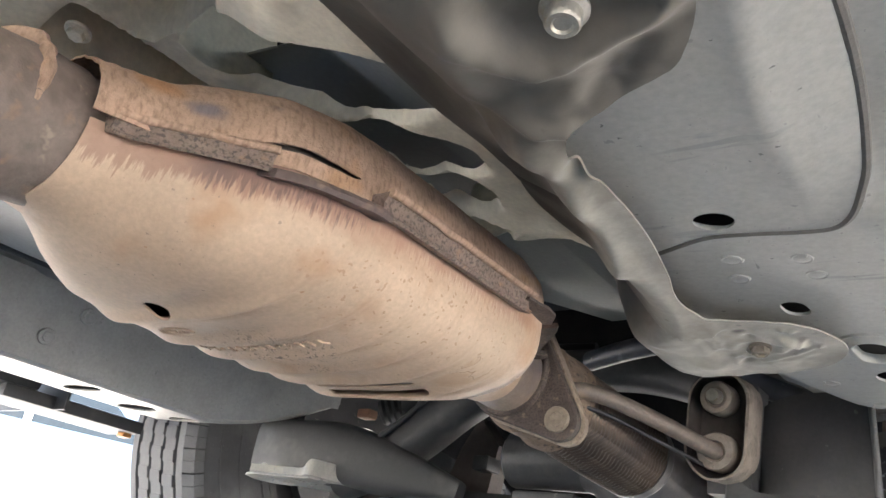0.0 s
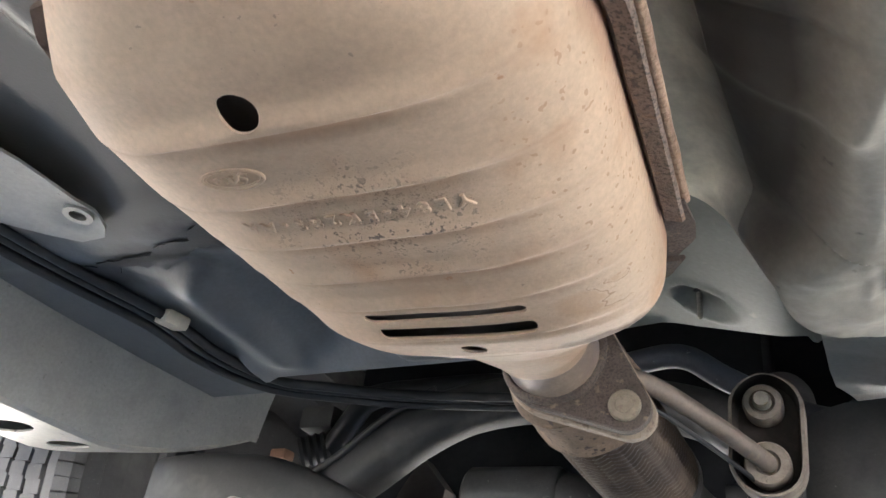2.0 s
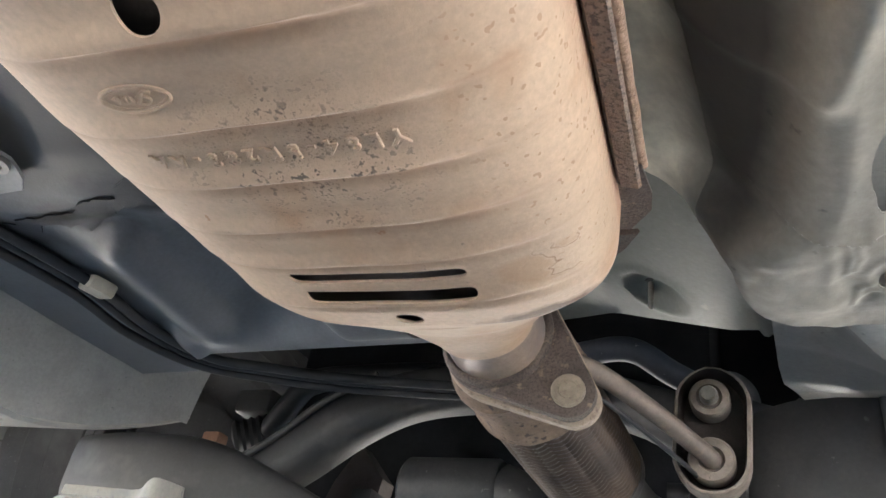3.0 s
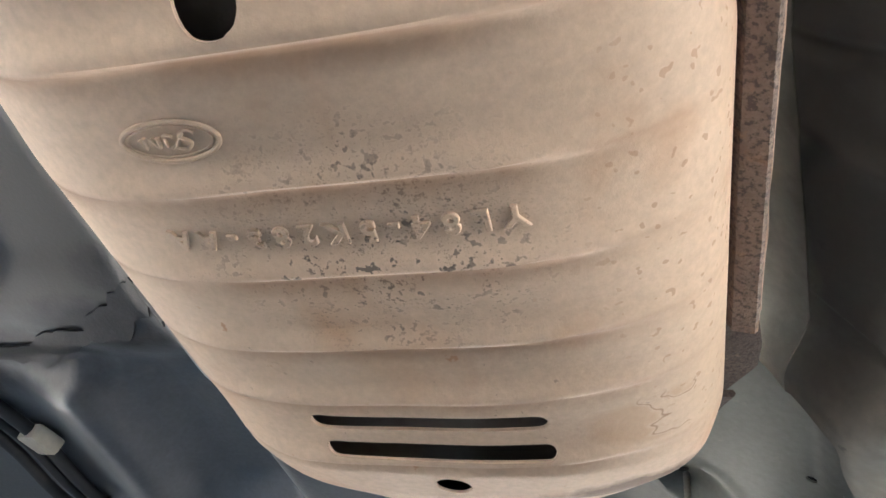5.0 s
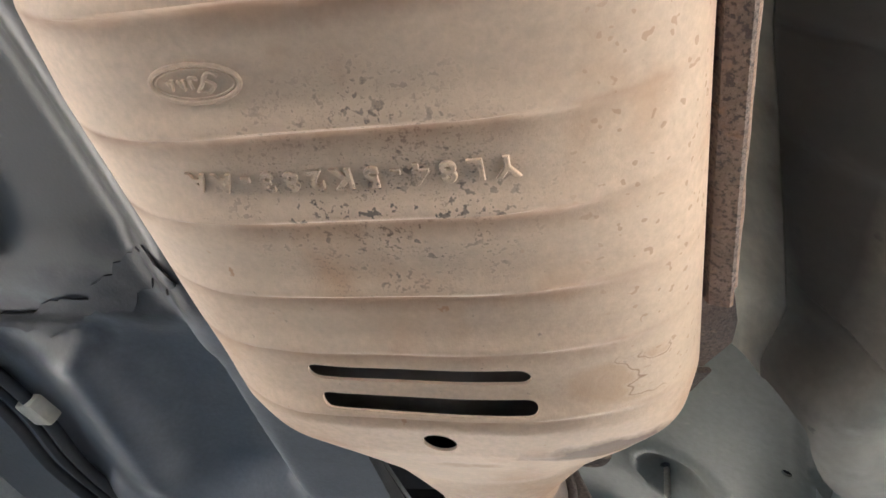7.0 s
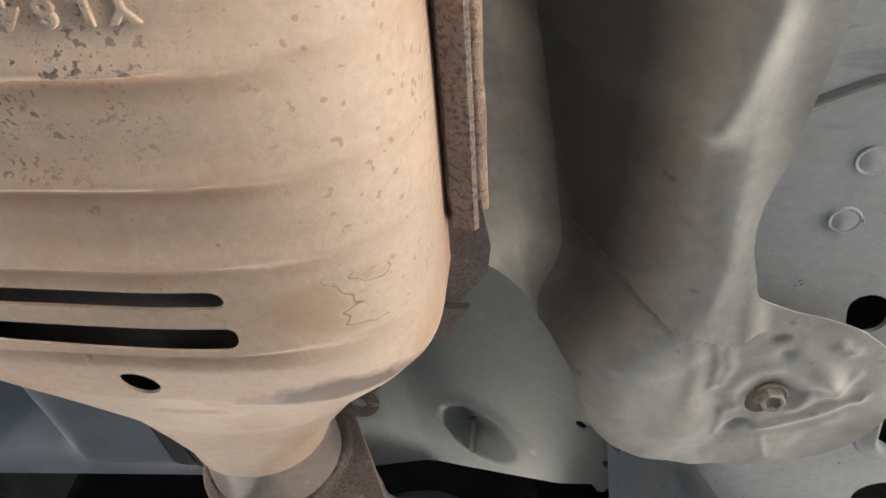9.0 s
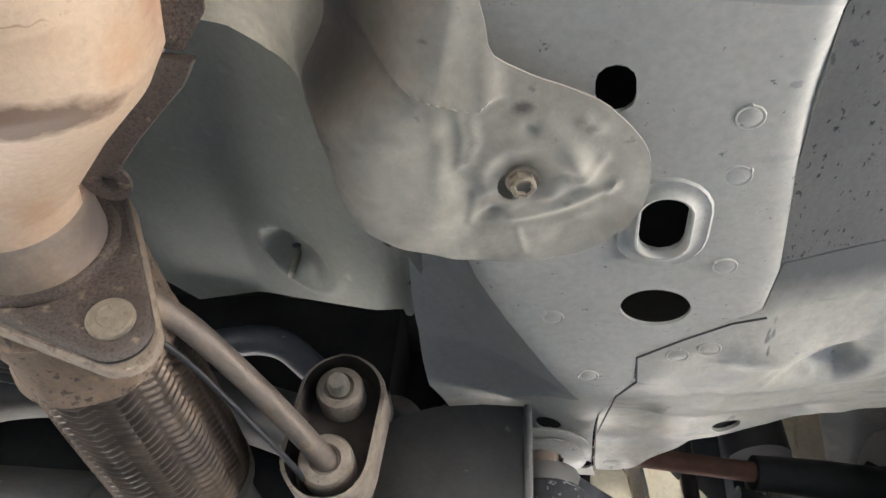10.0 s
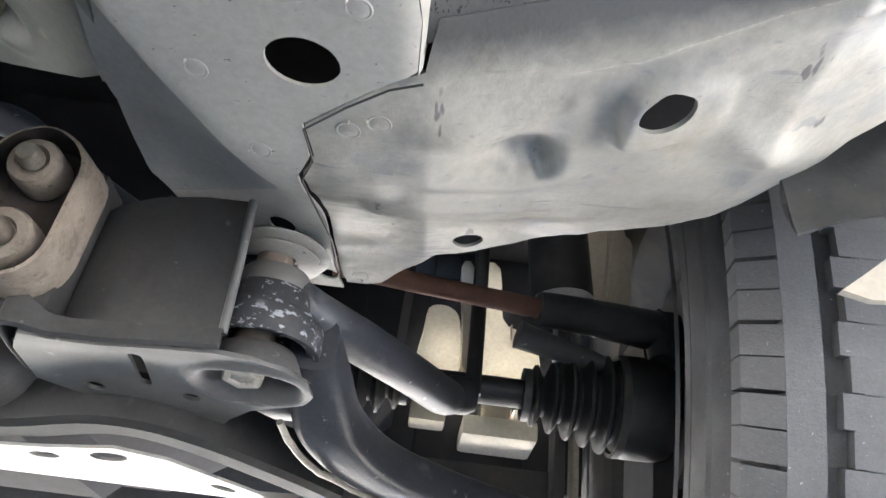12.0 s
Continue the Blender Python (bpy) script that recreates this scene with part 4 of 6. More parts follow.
def shield_map(s, y):
    v = shield_sec(s, y)
    x, z = v
    low = 1 - ease(s, 0.12, 0.17)
    # crumples of the front lobe: dish round the bolt, beads, folds and a pressed blob
    front = low * ease(y, 0.355, 0.375)
    d, a = math.hypot(x - BOLT_F[0], (y - BOLT_F[1]) * 0.92), math.atan2(y - BOLT_F[1], x - BOLT_F[0])
    z += front * (0.0030 * math.exp(-(d / 0.0085) ** 2) - 0.0009 * math.exp(-((d - 0.0125) / 0.0028) ** 2))
    for line, w_, h_ in LOBE_FOLDS:
        z -= front * ridge(x, y, line, w_, 1.5 * h_)
    z -= front * (lump(x, y, -0.1125, 0.3945, 0.0040, 0.0080, 0.0034, -0.45) + lump(x, y, -0.1155, 0.3990, 0.003, 0.003, -0.0012) + lump(x, y, -0.1118, 0.3766, 0.0020, 0.0020, 0.0013) + lump(x, y, -0.1082, 0.3794, 0.0022, 0.0018, 0.0012) - lump(x, y, -0.1284, 0.3796, 0.0026, 0.0024, 0.0014) - lump(x, y, -0.1405, 0.4170, 0.0045, 0.0022, 0.0022, -0.6))
    z -= front * (lump(x, y, -0.160, 0.417, 0.010, 0.008, 0.0016, 0.3) - lump(x, y, -0.148, 0.404, 0.006, 0.008, 0.0012))
    z += front * (wave(x, y, 45, 0.0010, 1) + wave(x, y, 120, 0.0005, 4))
    # the rear stretch ends in a lip over the lobe, and folds run down its wall
    yc = float(np.interp(x, [-0.200, -0.1812, -0.1742, -0.1630, -0.1549, -0.1439, -0.1390], [0.350, 0.3557, 0.3604, 0.3652, 0.3685, 0.3714, 0.3665]))
    lip = (1 - ease(s, 0.15, 0.185)) * ease(-x, 0.134, 0.143)
    z -= lip * 0.0034 * (math.exp((y - yc) / 0.020) if y < yc else math.exp(-((y - yc) / 0.0011) ** 2))
    z += ridge(x, y, ((-0.205, 0.2475), (-0.1965, 0.249), (-0.180, 0.2505), (-0.155, 0.2557)), 0.0038, 0.0034) - ridge(x, y, ((-0.200, 0.275), (-0.1875, 0.283), (-0.158, 0.2895)), 0.0065, 0.0042)
    # rear lobe: a bowl round the bolt behind a thick crumpled fold
    rear = (1 - ease(s, 0.085, 0.125)) * (1 - ease(y, 0.175, 0.20))
    d, a = math.hypot((x - BOLT_R[0]) * 0.80, y - BOLT_R[1] + 0.004), math.atan2(y - BOLT_R[1], x - BOLT_R[0])
    z -= rear * (0.0085 + 0.0015 * noise.noise(Vector((a * 1.2, 0.3, 7.0)))) * math.exp(-((d - 0.0235 - 0.001 * math.sin(3 * a)) / 0.0060) ** 2)
    z += rear * (wave(x, y, 50, 0.0026, 2) + wave(x, y, 130, 0.0011, 5)) - rear * ridge(x, y, ((-0.150, 0.150), (-0.128, 0.172), (-0.118, 0.178)), 0.004, 0.004)
    z += low * (lump(x, y, -0.1275, 0.2000, 0.0030, 0.0050, 0.0040, 0.5) - lump(x, y, -0.1330, 0.1965, 0.004, 0.007, 0.0035, 0.5) - lump(x, y, -0.1235, 0.2065, 0.003, 0.006, 0.0020, 0.3))
    z += low * wave(x, y, 30, 0.0016, 12) + (1 - ease(s, 0.17, 0.22)) * (1 - ease(y, 0.28, 0.34)) * wave(x, y * 0.45, 40, 0.0035, 15)
    # dents and folds along the wall's lower bend
    for cx, cy, rx, ry, h, sp in ((-0.150, 0.214, 0.008, 0.018, 0.0045, 0.35), (-0.141, 0.226, 0.005, 0.016, -0.0030, 0.35), (-0.159, 0.262, 0.008, 0.020, 0.0030, 0.25), (-0.149, 0.272, 0.005, 0.018, -0.0028, 0.3), (-0.172, 0.305, 0.008, 0.018, 0.0020, 0.2), (-0.143, 0.168, 0.009, 0.016, 0.0075, 0.5), (-0.135, 0.186, 0.006, 0.010, -0.0030, 0.6), (-0.165, 0.190, 0.010, 0.022, -0.0040, 0.2)):
        z += lump(x, y, cx, cy, rx, ry, h, sp)
    up = ease(s, 0.15, 0.2)
    x += up * wave(y, z, 14, 0.006, 8)
    # bulges along the wall further back
    z -= low * (1 - ease(y, 0.10, 0.24)) * 0.006 * ease(s, 0.05, 0.12)
    # kept just below the rail and the plate
    if s < 0.10:
        top = (plate_map(max(x, -0.15), y).z - 0.0022) if y < 0.30 else zr(max(x, -0.14), y) - 0.0022
        e = z - top
        z -= 0.5 * e + 0.5 * math.sqrt(e * e + 0.0000016)
    # deep pockets between the ridges of the tunnel roof
    roof = ease(s, 0.205, 0.225)
    if roof > 0 and y < 0.40:
        for poly, deep in POCKETS:
            if min(p[0] for p in poly) - 0.02 < x < max(p[0] for p in poly) + 0.02 and min(p[1] for p in poly) - 0.02 < y < max(p[1] for p in poly) + 0.02:
                z += roof * deep * ease(edge_gap(x, y, poly), -0.010, 0.010)
        z += roof * wave(x, y, 30, 0.004, 3)
    return Vector((x, y, z))


raw = [(0.135, -0.30), (0.135, 0.03), (0.045, 0.055), (0.015, 0.085), (0.002, 0.115), (0.0035, 0.1400), (0.0075, 0.1515), (0.0174, 0.1659), (0.0313, 0.1738), (0.0525, 0.1785), (0.0624, 0.1780), (0.073, 0.1865), (0.078, 0.1942), (0.0757, 0.2043), (0.0728, 0.2135), (0.0732, 0.2475), (0.0745, 0.2657), (0.082, 0.300), (0.087, 0.3249), (0.0825, 0.3449), (0.073, 0.3565), (0.050, 0.3685), (0.037, 0.381), (0.0315, 0.393), (0.0310, 0.414), (0.039, 0.429), (0.056, 0.441), (0.073, 0.4445), (0.095, 0.442), (0.113, 0.4345), (0.131, 0.425), (0.139, 0.412), (0.143, 0.398), (0.16, 0.396), (0.19, 0.401), (0.218, 0.404), (0.235, 0.400), (0.29, 0.395), (0.41, 0.393), (0.41, -0.30)]
mid = curve_pts([(*p, 0) for p in raw[2:-5]], 3)
shield_out = raw[:2] + [(p.x, p.y) for p in mid] + raw[-5:]
ROOF_S = 0.175
wall_out = [p for p in shield_out if p[0] < ROOF_S] + [(ROOF_S, 0.4003), (ROOF_S, -0.30)]
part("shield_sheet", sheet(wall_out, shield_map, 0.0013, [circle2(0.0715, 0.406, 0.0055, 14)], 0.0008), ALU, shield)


def roof_opening(poly):
    """An outline in plan, turned to the roof's own parameters and rounded."""
    xs = [-0.193, -0.213, -0.240, -0.280, -0.36, -0.43]
    cx, cy = sum(p[0] for p in poly) / len(poly), sum(p[1] for p in poly) / len(poly)
    ring = curve_pts([(cx + (x - cx) * 1.12, cy + (y - cy) * 1.10, 0) for x, y in poly], 4, True)
    return [(max(ROOF_S + 0.006, float(np.interp(-p.x, [-x for x in xs], shield_sec.cum[6:12]))), p.y) for p in ring]


# three pockets are cut through; the black beyond stands in for their shade
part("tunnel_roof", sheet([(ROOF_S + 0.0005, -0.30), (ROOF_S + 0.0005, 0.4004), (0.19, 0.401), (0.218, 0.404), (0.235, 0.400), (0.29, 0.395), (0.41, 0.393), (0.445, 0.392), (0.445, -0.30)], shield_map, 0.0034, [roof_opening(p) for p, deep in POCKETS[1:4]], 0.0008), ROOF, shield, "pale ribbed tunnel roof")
for bx, by in (BOLT_F, BOLT_R):
    z = zr(bx, by) - (0.007 if by > 0.3 else 0.013)
    head = hexhead(0.0046, 0.0032, aim((bx, by + 0.003, z), (0.05, -0.1, -1), 0.3), 0.0058, 0.0014, True) if by > 0.3 else lathe([(0, 0), (0.0068, 0), (0.0068, 0.0012), (0.0052, 0.0024), (0.0050, 0.0058), (0.0044, 0.0066), (0.0030, 0.0066), (0.0024, 0.0058), (0, 0.0058)], 28, aim((bx, by + 0.003, z), (0.05, -0.1, -1)))
    part("bolt", head, OLD_BOLT if by > 0.3 else ZINC, shield, "hex bolt with a round flange")
part("clip", block((-0.0022, -0.010, -0.003), (0.0022, 0.010, 0.003), 0.001, None, Matrix.Translation((-0.2655, 0.3335, 0.3835)) @ Matrix.Rotation(radians(-8), 4, "Z") @ Matrix.Rotation(radians(18), 4, "X")), BEIGE, shield, "small pale retaining clip")
part("bolt", hexhead(0.0045, 0.003, aim((-0.366, 0.108, 0.372), (0.1, -0.2, -1), 0.2), 0.0068, 0.0015), ZINC, shield, "hex bolt at the back of the shield")

# ---------------------------------------------------------------- tunnel panel in front of the shield


def zt(x, y):
    z = 0.346 + 0.50 * (-0.18 - x) if x > -0.30 else 0.406 + 0.20 * (-0.30 - x)
    z += 0.014 * (1 - ease(math.hypot(x + 0.258, y - 0.563), 0.006, 0.024)) - 0.0020 * math.exp(-((math.hypot(x + 0.258, y - 0.563) - 0.025) / 0.004) ** 2)
    z += 0.005 * ease(-x, 0.1885, 0.1925) + wave(x, y, 8, 0.002, 6)
    return z


tun = sheet([(-0.175, 0.20), (-0.175, 0.49), (-0.1800, 0.545), (-0.1865, 0.560), (-0.21, 0.579), (-0.27, 0.612), (-0.353, 0.653), (-0.372, 0.640), (-0.43, 0.60), (-0.43, 0.20)], lambda x, y: Vector((x, y, zt(x, y))), 0.004, [circle2(-0.1960, 0.5130, 0.0026, 10), circle2(-0.1835, 0.532, 0.003, 10)], 0.0015)
thing("tunnel_panel", tun, GREEN, "grey-green painted tunnel panel with a pressed dimple", "floor panel", "structure")
stud = base("weld_stud", (-0.262, 0.574, 0.405), "thin threaded stud in the panel dimple", "stud")
part("shaft", lathe([(0, 0), (0.0019, 0), (0.0022, 0.001)] + [(0.0022 - 0.0004 * (k % 2), 0.002 + k * 0.0012) for k in range(18)] + [(0, 0.024)], 12, aim((-0.262, 0.574, 0.405), (0.0, -0.05, -1))), ZINC, stud)
part("foot", lathe([(0, 0), (0.005, 0), (0.005, 0.001), (0, 0.0015)], 14, aim((-0.262, 0.574, 0.405), (0.0, -0.05, -1))), DKGREY, stud, "dark weld foot")
weld_mark(-0.2675, 0.434, 0.0055, zt, bpy.data.objects["tunnel_panel"], GREEN)

# ---------------------------------------------------------------- floor on the other side


def zl(x, y):
    z = 0.372 + wave(x, y, 7, 0.004, 11)
    z -= 0.030 * ease(x, -0.515, -0.47) * (1 - ease(y, 0.56, 0.60))     # rise of the tunnel's edge
    # a bead with one soft and one crisp side runs forward from the sealed joint
    d = x + 0.590 + 0.10 * (y - 0.45)
    z -= 0.024 * (ease(d, -0.070, -0.004) if d < -0.004 else 1 - ease(d, -0.004, 0.020)) * ease(y, 0.382, 0.405)
    z += 0.010 * (1 - ease(abs(d - 0.065), 0.025, 0.045)) * ease(y, 0.382, 0.41)
    z -= 0.003 * (1 - ease(abs(y - 0.345 - 0.1 * (x + 0.55)), 0.026, 0.042))
    # all of it runs out level at the front edge
    z += (0.3595 - z) * ease(y, 0.520, 0.560) * ease(x, -0.69, -0.65)
    return z


fl = sheet([(-0.80, -0.5), (-0.42, -0.5), (-0.42, 0.5645), (-0.636, 0.5645), (-0.662, 0.578), (-0.70, 0.62), (-0.80, 0.62)], lambda x, y: Vector((x, y, zl(x, y))), 0.0065, (), 0.002)
thing("floor_left", fl, FLOORM, "dark underseal-coated floor panel with pressed channels", "floor panel", "structure")
smear = [(-0.470, 0.332), (-0.500, 0.345), (-0.515, 0.352), (-0.535, 0.370), (-0.565, 0.372), (-0.600, 0.385), (-0.640, 0.381), (-0.690, 0.394), (-0.700, 0.376), (-0.655, 0.368), (-0.620, 0.369), (-0.590, 0.360), (-0.560, 0.358), (-0.530, 0.340), (-0.505, 0.326), (-0.480, 0.316)]
smear = [(p.x + wave(p.x, p.y, 60, 0.006, 1), p.y + wave(p.x, p.y, 90, 0.008, 2)) for p in curve_pts([(*p, 0) for p in smear], 6, True)]
patch = sheet(smear, lambda x, y: Vector((x, y, zl(x, y) - 0.0016 - abs(wave(x, y, 60, 0.0007, 9)))), 0.005, (), 0.001)
thing("seam_sealer", patch, BLACK, "smeared black seam sealer across the floor panel", "sealer", "structure")
plate = base("floor_bracket", (-0.60, 0.30, 0.36), "grey bracket plate with a bolt hole under the floor", "bracket")
part("plate", sheet([(-0.70, 0.10), (-0.603, 0.10), (-0.598, 0.22), (-0.593, 0.25), (-0.592, 0.300), (-0.597, 0.322), (-0.607, 0.331), (-0.630, 0.331), (-0.650, 0.316), (-0.70, 0.265)], lambda x, y: Vector((x, y, 0.358 + wave(x, y, 12, 0.002, 13) + 0.004 * (1 - ease(math.hypot(x + 0.606, y - 0.306), 0.010, 0.018)))), 0.009, [circle2(-0.606, 0.306, 0.0055, 16)], 0.002), SIDE, plate)
part("boss", lathe([(0.0058, 0), (0.010, 0), (0.010, 0.003), (0.0058, 0.003)], 20, aim((-0.606, 0.306, 0.3615), (0, 0, -1)), True), GREY, plate, "round collar of the bolt hole")

# brake and fuel lines along the rail
lines = base("brake_line_bundle", (-0.70, 0.4, 0.37), "dark brake lines running along the floor", "brake line")
for dx, dz, r in ((0.0, 0.0, 0.0046), (-0.013, -0.001, 0.0030), (-0.026, -0.003, 0.0042)):
    part("line", tube([(-0.720 + dx, -0.2, 0.370 + dz), (-0.708 + dx, 0.10, 0.369 + dz), (-0.695 + dx, 0.29, 0.367 + dz), (-0.686 + dx, 0.37, 0.367 + dz), (-0.668 + dx, 0.454, 0.366 + dz), (-0.672 + dx, 0.524, 0.366 + dz), (-0.655 + dx * 0.8, 0.585 - dx * 0.3, 0.367 + dz), (-0.615, 0.610 - dx * 0.8, 0.368 + dz), (-0.54, 0.655 - dx * 0.7, 0.374 + dz), (-0.42, 0.72 - dx * 0.6, 0.39 + dz)], r, 12, 8), BLACK, lines)
part("clip", block((-0.012, -0.011, -0.006), (0.012, 0.011, 0.006), 0.003, None, Matrix.Translation((-0.668, 0.456, 0.366)) @ Matrix.Rotation(radians(-14), 4, "Z") @ Matrix.Rotation(radians(12), 4, "Y")), BEIGE, lines, "off-white plastic line clip")

# ---------------------------------------------------------------- rail on the other side
rail_l = base("chassis_rail", (-0.85, 0.4, 0.30), "dark grey chassis rail with a pale perforated underside", "chassis rail")
sec = [(-0.985, 0.36), (-0.920, 0.300), (-0.910, 0.2915), (-0.802, 0.2880), (-0.795, 0.2910), (-0.788, 0.33), (-0.782, 0.37), (-0.775, 0.40)]


def lr_map(p, q):
    k = min(int(p), len(sec) - 2)
    a, b = Vector(sec[k]), Vector(sec[k + 1])
    v = a.lerp(b, p - k)
    z = v[1] + 0.9 * max(0.0, q - 0.53) ** 1.5 * (1 if p < 5 else 0.3)
    return Vector((v[0] + 0.02 * ease(q, 0.5, 0.68), q, z))


part("side_wall", sheet([(4, -0.5), (6.99, -0.5), (6.99, 0.70), (4, 0.70)], lambda p, q: lr_map(p, q), 0.03, (), 0.002), SIDE, rail_l, "dark satin inner side of the rail")
part("underside", sheet([(0, -0.5), (4.0, -0.5), (4.0, 0.71), (0, 0.71)], lr_map, 0.03, [circle2(2.55, 0.40, 0.35, 14, 0.012), circle2(2.4, 0.478, 0.33, 14, 0.016), circle2(2.6, 0.530, 0.26, 14, 0.012), circle2(2.7, 0.645, 0.2, 12, 0.008)], 0.002), PALE, rail_l, "pale underside strip with oval holes")
for by, bz in ((0.319, 0.316), (0.350, 0.348)):
    part("bolt", hexhead(0.0055, 0.003, aim((-0.7885 if bz < 0.33 else -0.7835, by, bz), (0.98, 0, -0.18), 0.2), 0.0085, 0.0025), SIDE, rail_l, "painted plug on the side wall")
sl = block((-1.16, -3.0, 0.30), (-1.05, 0.45, 0.62), 0.02)
thing("sill_left", sl, BLACK, "dark sill closing the far body side", "sill", "structure")
thing("wheel_arch_left", sheet([(0, 0), (3.2, 0), (3.2, 0.34), (0, 0.34)], lambda a, b: Vector((-1.36 + b, 0.93 - 0.46 * math.cos(a - 0.03), 0.30 + 0.46 * math.sin(a - 0.03))), 0.06, (), 0.003), BLACK, "black wheel arch liner", "wheel arch", "structure")
lens = base("side_marker", (-1.10, 0.56, 0.285), "amber marker reflector at the sill's end", "marker")
part("lens", block((-1.085, 0.582, 0.280), (-1.067, 0.596, 0.287), 0.0025), ORANGE, lens)
part("holder", block((-1.14, 0.40, 0.286), (-1.05, 0.60, 0.304), 0.004), BLACK, lens, "black holder")

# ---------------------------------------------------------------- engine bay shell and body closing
# unseen slabs added to keep sky light out, left open at the front right
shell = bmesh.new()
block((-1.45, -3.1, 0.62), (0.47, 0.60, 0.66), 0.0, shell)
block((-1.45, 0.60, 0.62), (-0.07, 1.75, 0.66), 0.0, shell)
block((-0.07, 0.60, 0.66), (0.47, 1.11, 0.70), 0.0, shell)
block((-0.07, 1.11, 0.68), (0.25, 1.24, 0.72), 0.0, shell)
thing("sky_block_slabs", shell, VOID, "unseen slabs for the upper body, added to keep the sky out", "body", "structure", smooth=False)
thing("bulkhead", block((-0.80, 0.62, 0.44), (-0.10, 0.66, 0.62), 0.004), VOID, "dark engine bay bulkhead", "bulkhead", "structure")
# dark panel added to hide the sunlit ground ahead of the bay
thing("front_closing_panel", block((-1.3, 1.72, 0.22), (0.42, 1.76, 0.62), 0.004), VOID, "added dark panel across the front, hides the bright ground ahead", "front panel", "structure")
# filler added to darken the view left of the liners, shaped as a gearbox
box = base("gearbox", (-0.16, 1.16, 0.40), "added dark filler block shaped as a gearbox beside the engine", "gearbox")
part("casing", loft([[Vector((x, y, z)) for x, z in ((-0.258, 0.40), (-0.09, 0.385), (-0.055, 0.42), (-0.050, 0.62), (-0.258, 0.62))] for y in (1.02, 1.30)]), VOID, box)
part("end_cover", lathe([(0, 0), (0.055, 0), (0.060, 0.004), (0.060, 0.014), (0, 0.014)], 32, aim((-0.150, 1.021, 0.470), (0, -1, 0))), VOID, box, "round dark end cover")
block_e = base("engine_block", (-0.53, 1.14, 0.34), "dark engine block with a shallow sump", "engine")
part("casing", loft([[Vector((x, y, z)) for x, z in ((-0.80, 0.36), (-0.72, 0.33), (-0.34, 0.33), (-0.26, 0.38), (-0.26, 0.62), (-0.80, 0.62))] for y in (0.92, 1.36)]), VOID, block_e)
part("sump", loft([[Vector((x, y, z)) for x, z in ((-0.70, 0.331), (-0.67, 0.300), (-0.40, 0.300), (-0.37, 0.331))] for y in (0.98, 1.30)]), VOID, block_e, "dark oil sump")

# ---------------------------------------------------------------- catalytic converter
CO, CA, CB = Vector((-0.308, 0.221, 0.0)), Vector((-0.0771, 0.997, 0.0)), Vector((0.997, 0.0771, 0.0))


def cat_at(u, v, z):
    """Converter axes (along, across, height) to the place; it climbs slightly to the front."""
    return CO + CA * u + CB * v + Vector((0, 0, z + 0.058 * u))


def half_width(u):
    w = float(np.interp(u, [-0.135, -0.118, -0.095, -0.07, -0.045, -0.02, 0.0, 0.108, 0.126, 0.142, 0.168, 0.196, 0.21], [0.030, 0.036, 0.058, 0.078, 0.087, 0.0885, 0.088, 0.086, 0.083, 0.074, 0.052, 0.031, 0.028]))
    return w


def depth(u):
    return float(np.interp(u, [-0.135, -0.118, -0.095, -0.07, -0.05, -0.02, 0.108, 0.126, 0.142, 0.168, 0.196, 0.21], [0.028, 0.031, 0.040, 0.046, 0.048, 0.049, 0.0485, 0.046, 0.040, 0.032, 0.0285, 0.028]))


RIBS = (-0.0480, -0.0158, 0.0112, 0.0390, 0.0638, 0.0970)
SEAM_Z = 0.2905


def cat_skin(u, s, sign=-1, grow=0.0, ribs=True):
    """Skin of a half shell; s from -1 to 1 across."""
    a = (1 - s) / 2 * math.pi
    n = 2.2 + (3.1 - 2.2) * ease(u, -0.12, -0.07) * (1 - ease(u, 0.115, 0.17))
    c, t = math.cos(a), math.sin(a)
    w, d = half_width(u) + grow, depth(u) + grow
    v = w * math.copysign(abs(c) ** (2 / n), c) * (1.0 if c > 0 else 0.978)
    z = sign * d * abs(t) ** (2 / n)
    if ribs:
        k = 0.0
        for r in RIBS:
            e = u - r - 0.45 * v * v
            k += math.exp(-(e / (0.0055 if e < 0 else 0.0017)) ** 2) - 0.25 * math.exp(-((e - 0.0048) / 0.0032) ** 2)
        fade = (1 - 0.85 * ease(v, 0.034, 0.070)) * (1 - ease(-v, 0.045, 0.078)) * ease(abs(z), 0.018, 0.034)
        z += sign * 0.0031 * k * fade
        z += wave(u, v, 30, 0.0007, 21)
    return cat_at(u, v, SEAM_Z + z)


def s_of(v, u=0.08):
    """The across parameter at which the skin lies v off the middle."""
    lo, hi = -1.0, 1.0
    n = 3.1
    for _ in range(40):
        m = (lo + hi) / 2
        a = (1 - m) / 2 * math.pi
        c = math.cos(a)
        if half_width(u) * math.copysign(abs(c) ** (2 / n), c) < v:
            lo = m
        else:
            hi = m
    return (lo + hi) / 2


SC = 14.0   # stretches the across parameter so that the net is even


def low_map(p, q):
    return cat_skin(q, max(-1, min(1, p * SC)))


def uv_slot(u, v0, v1, r, tilt=0.0):
    n = 7
    pts = []
    for k in range(n + 1):
        a = -math.pi / 2 + math.pi * k / n
        pts.append((s_of(v1 + r * math.cos(a), u) / SC, u + tilt + r * math.sin(a)))
    for k in range(n + 1):
        a = math.pi / 2 + math.pi * k / n
        pts.append((s_of(v0 + r * math.cos(a), u) / SC, u - tilt + r * math.sin(a)))
    return pts


def uv_hole(u, v, r, ru):
    return [(s_of(v + r * math.cos(2 * math.pi * k / 22), u) / SC, u + ru * math.sin(2 * math.pi * k / 22)) for k in range(22)]


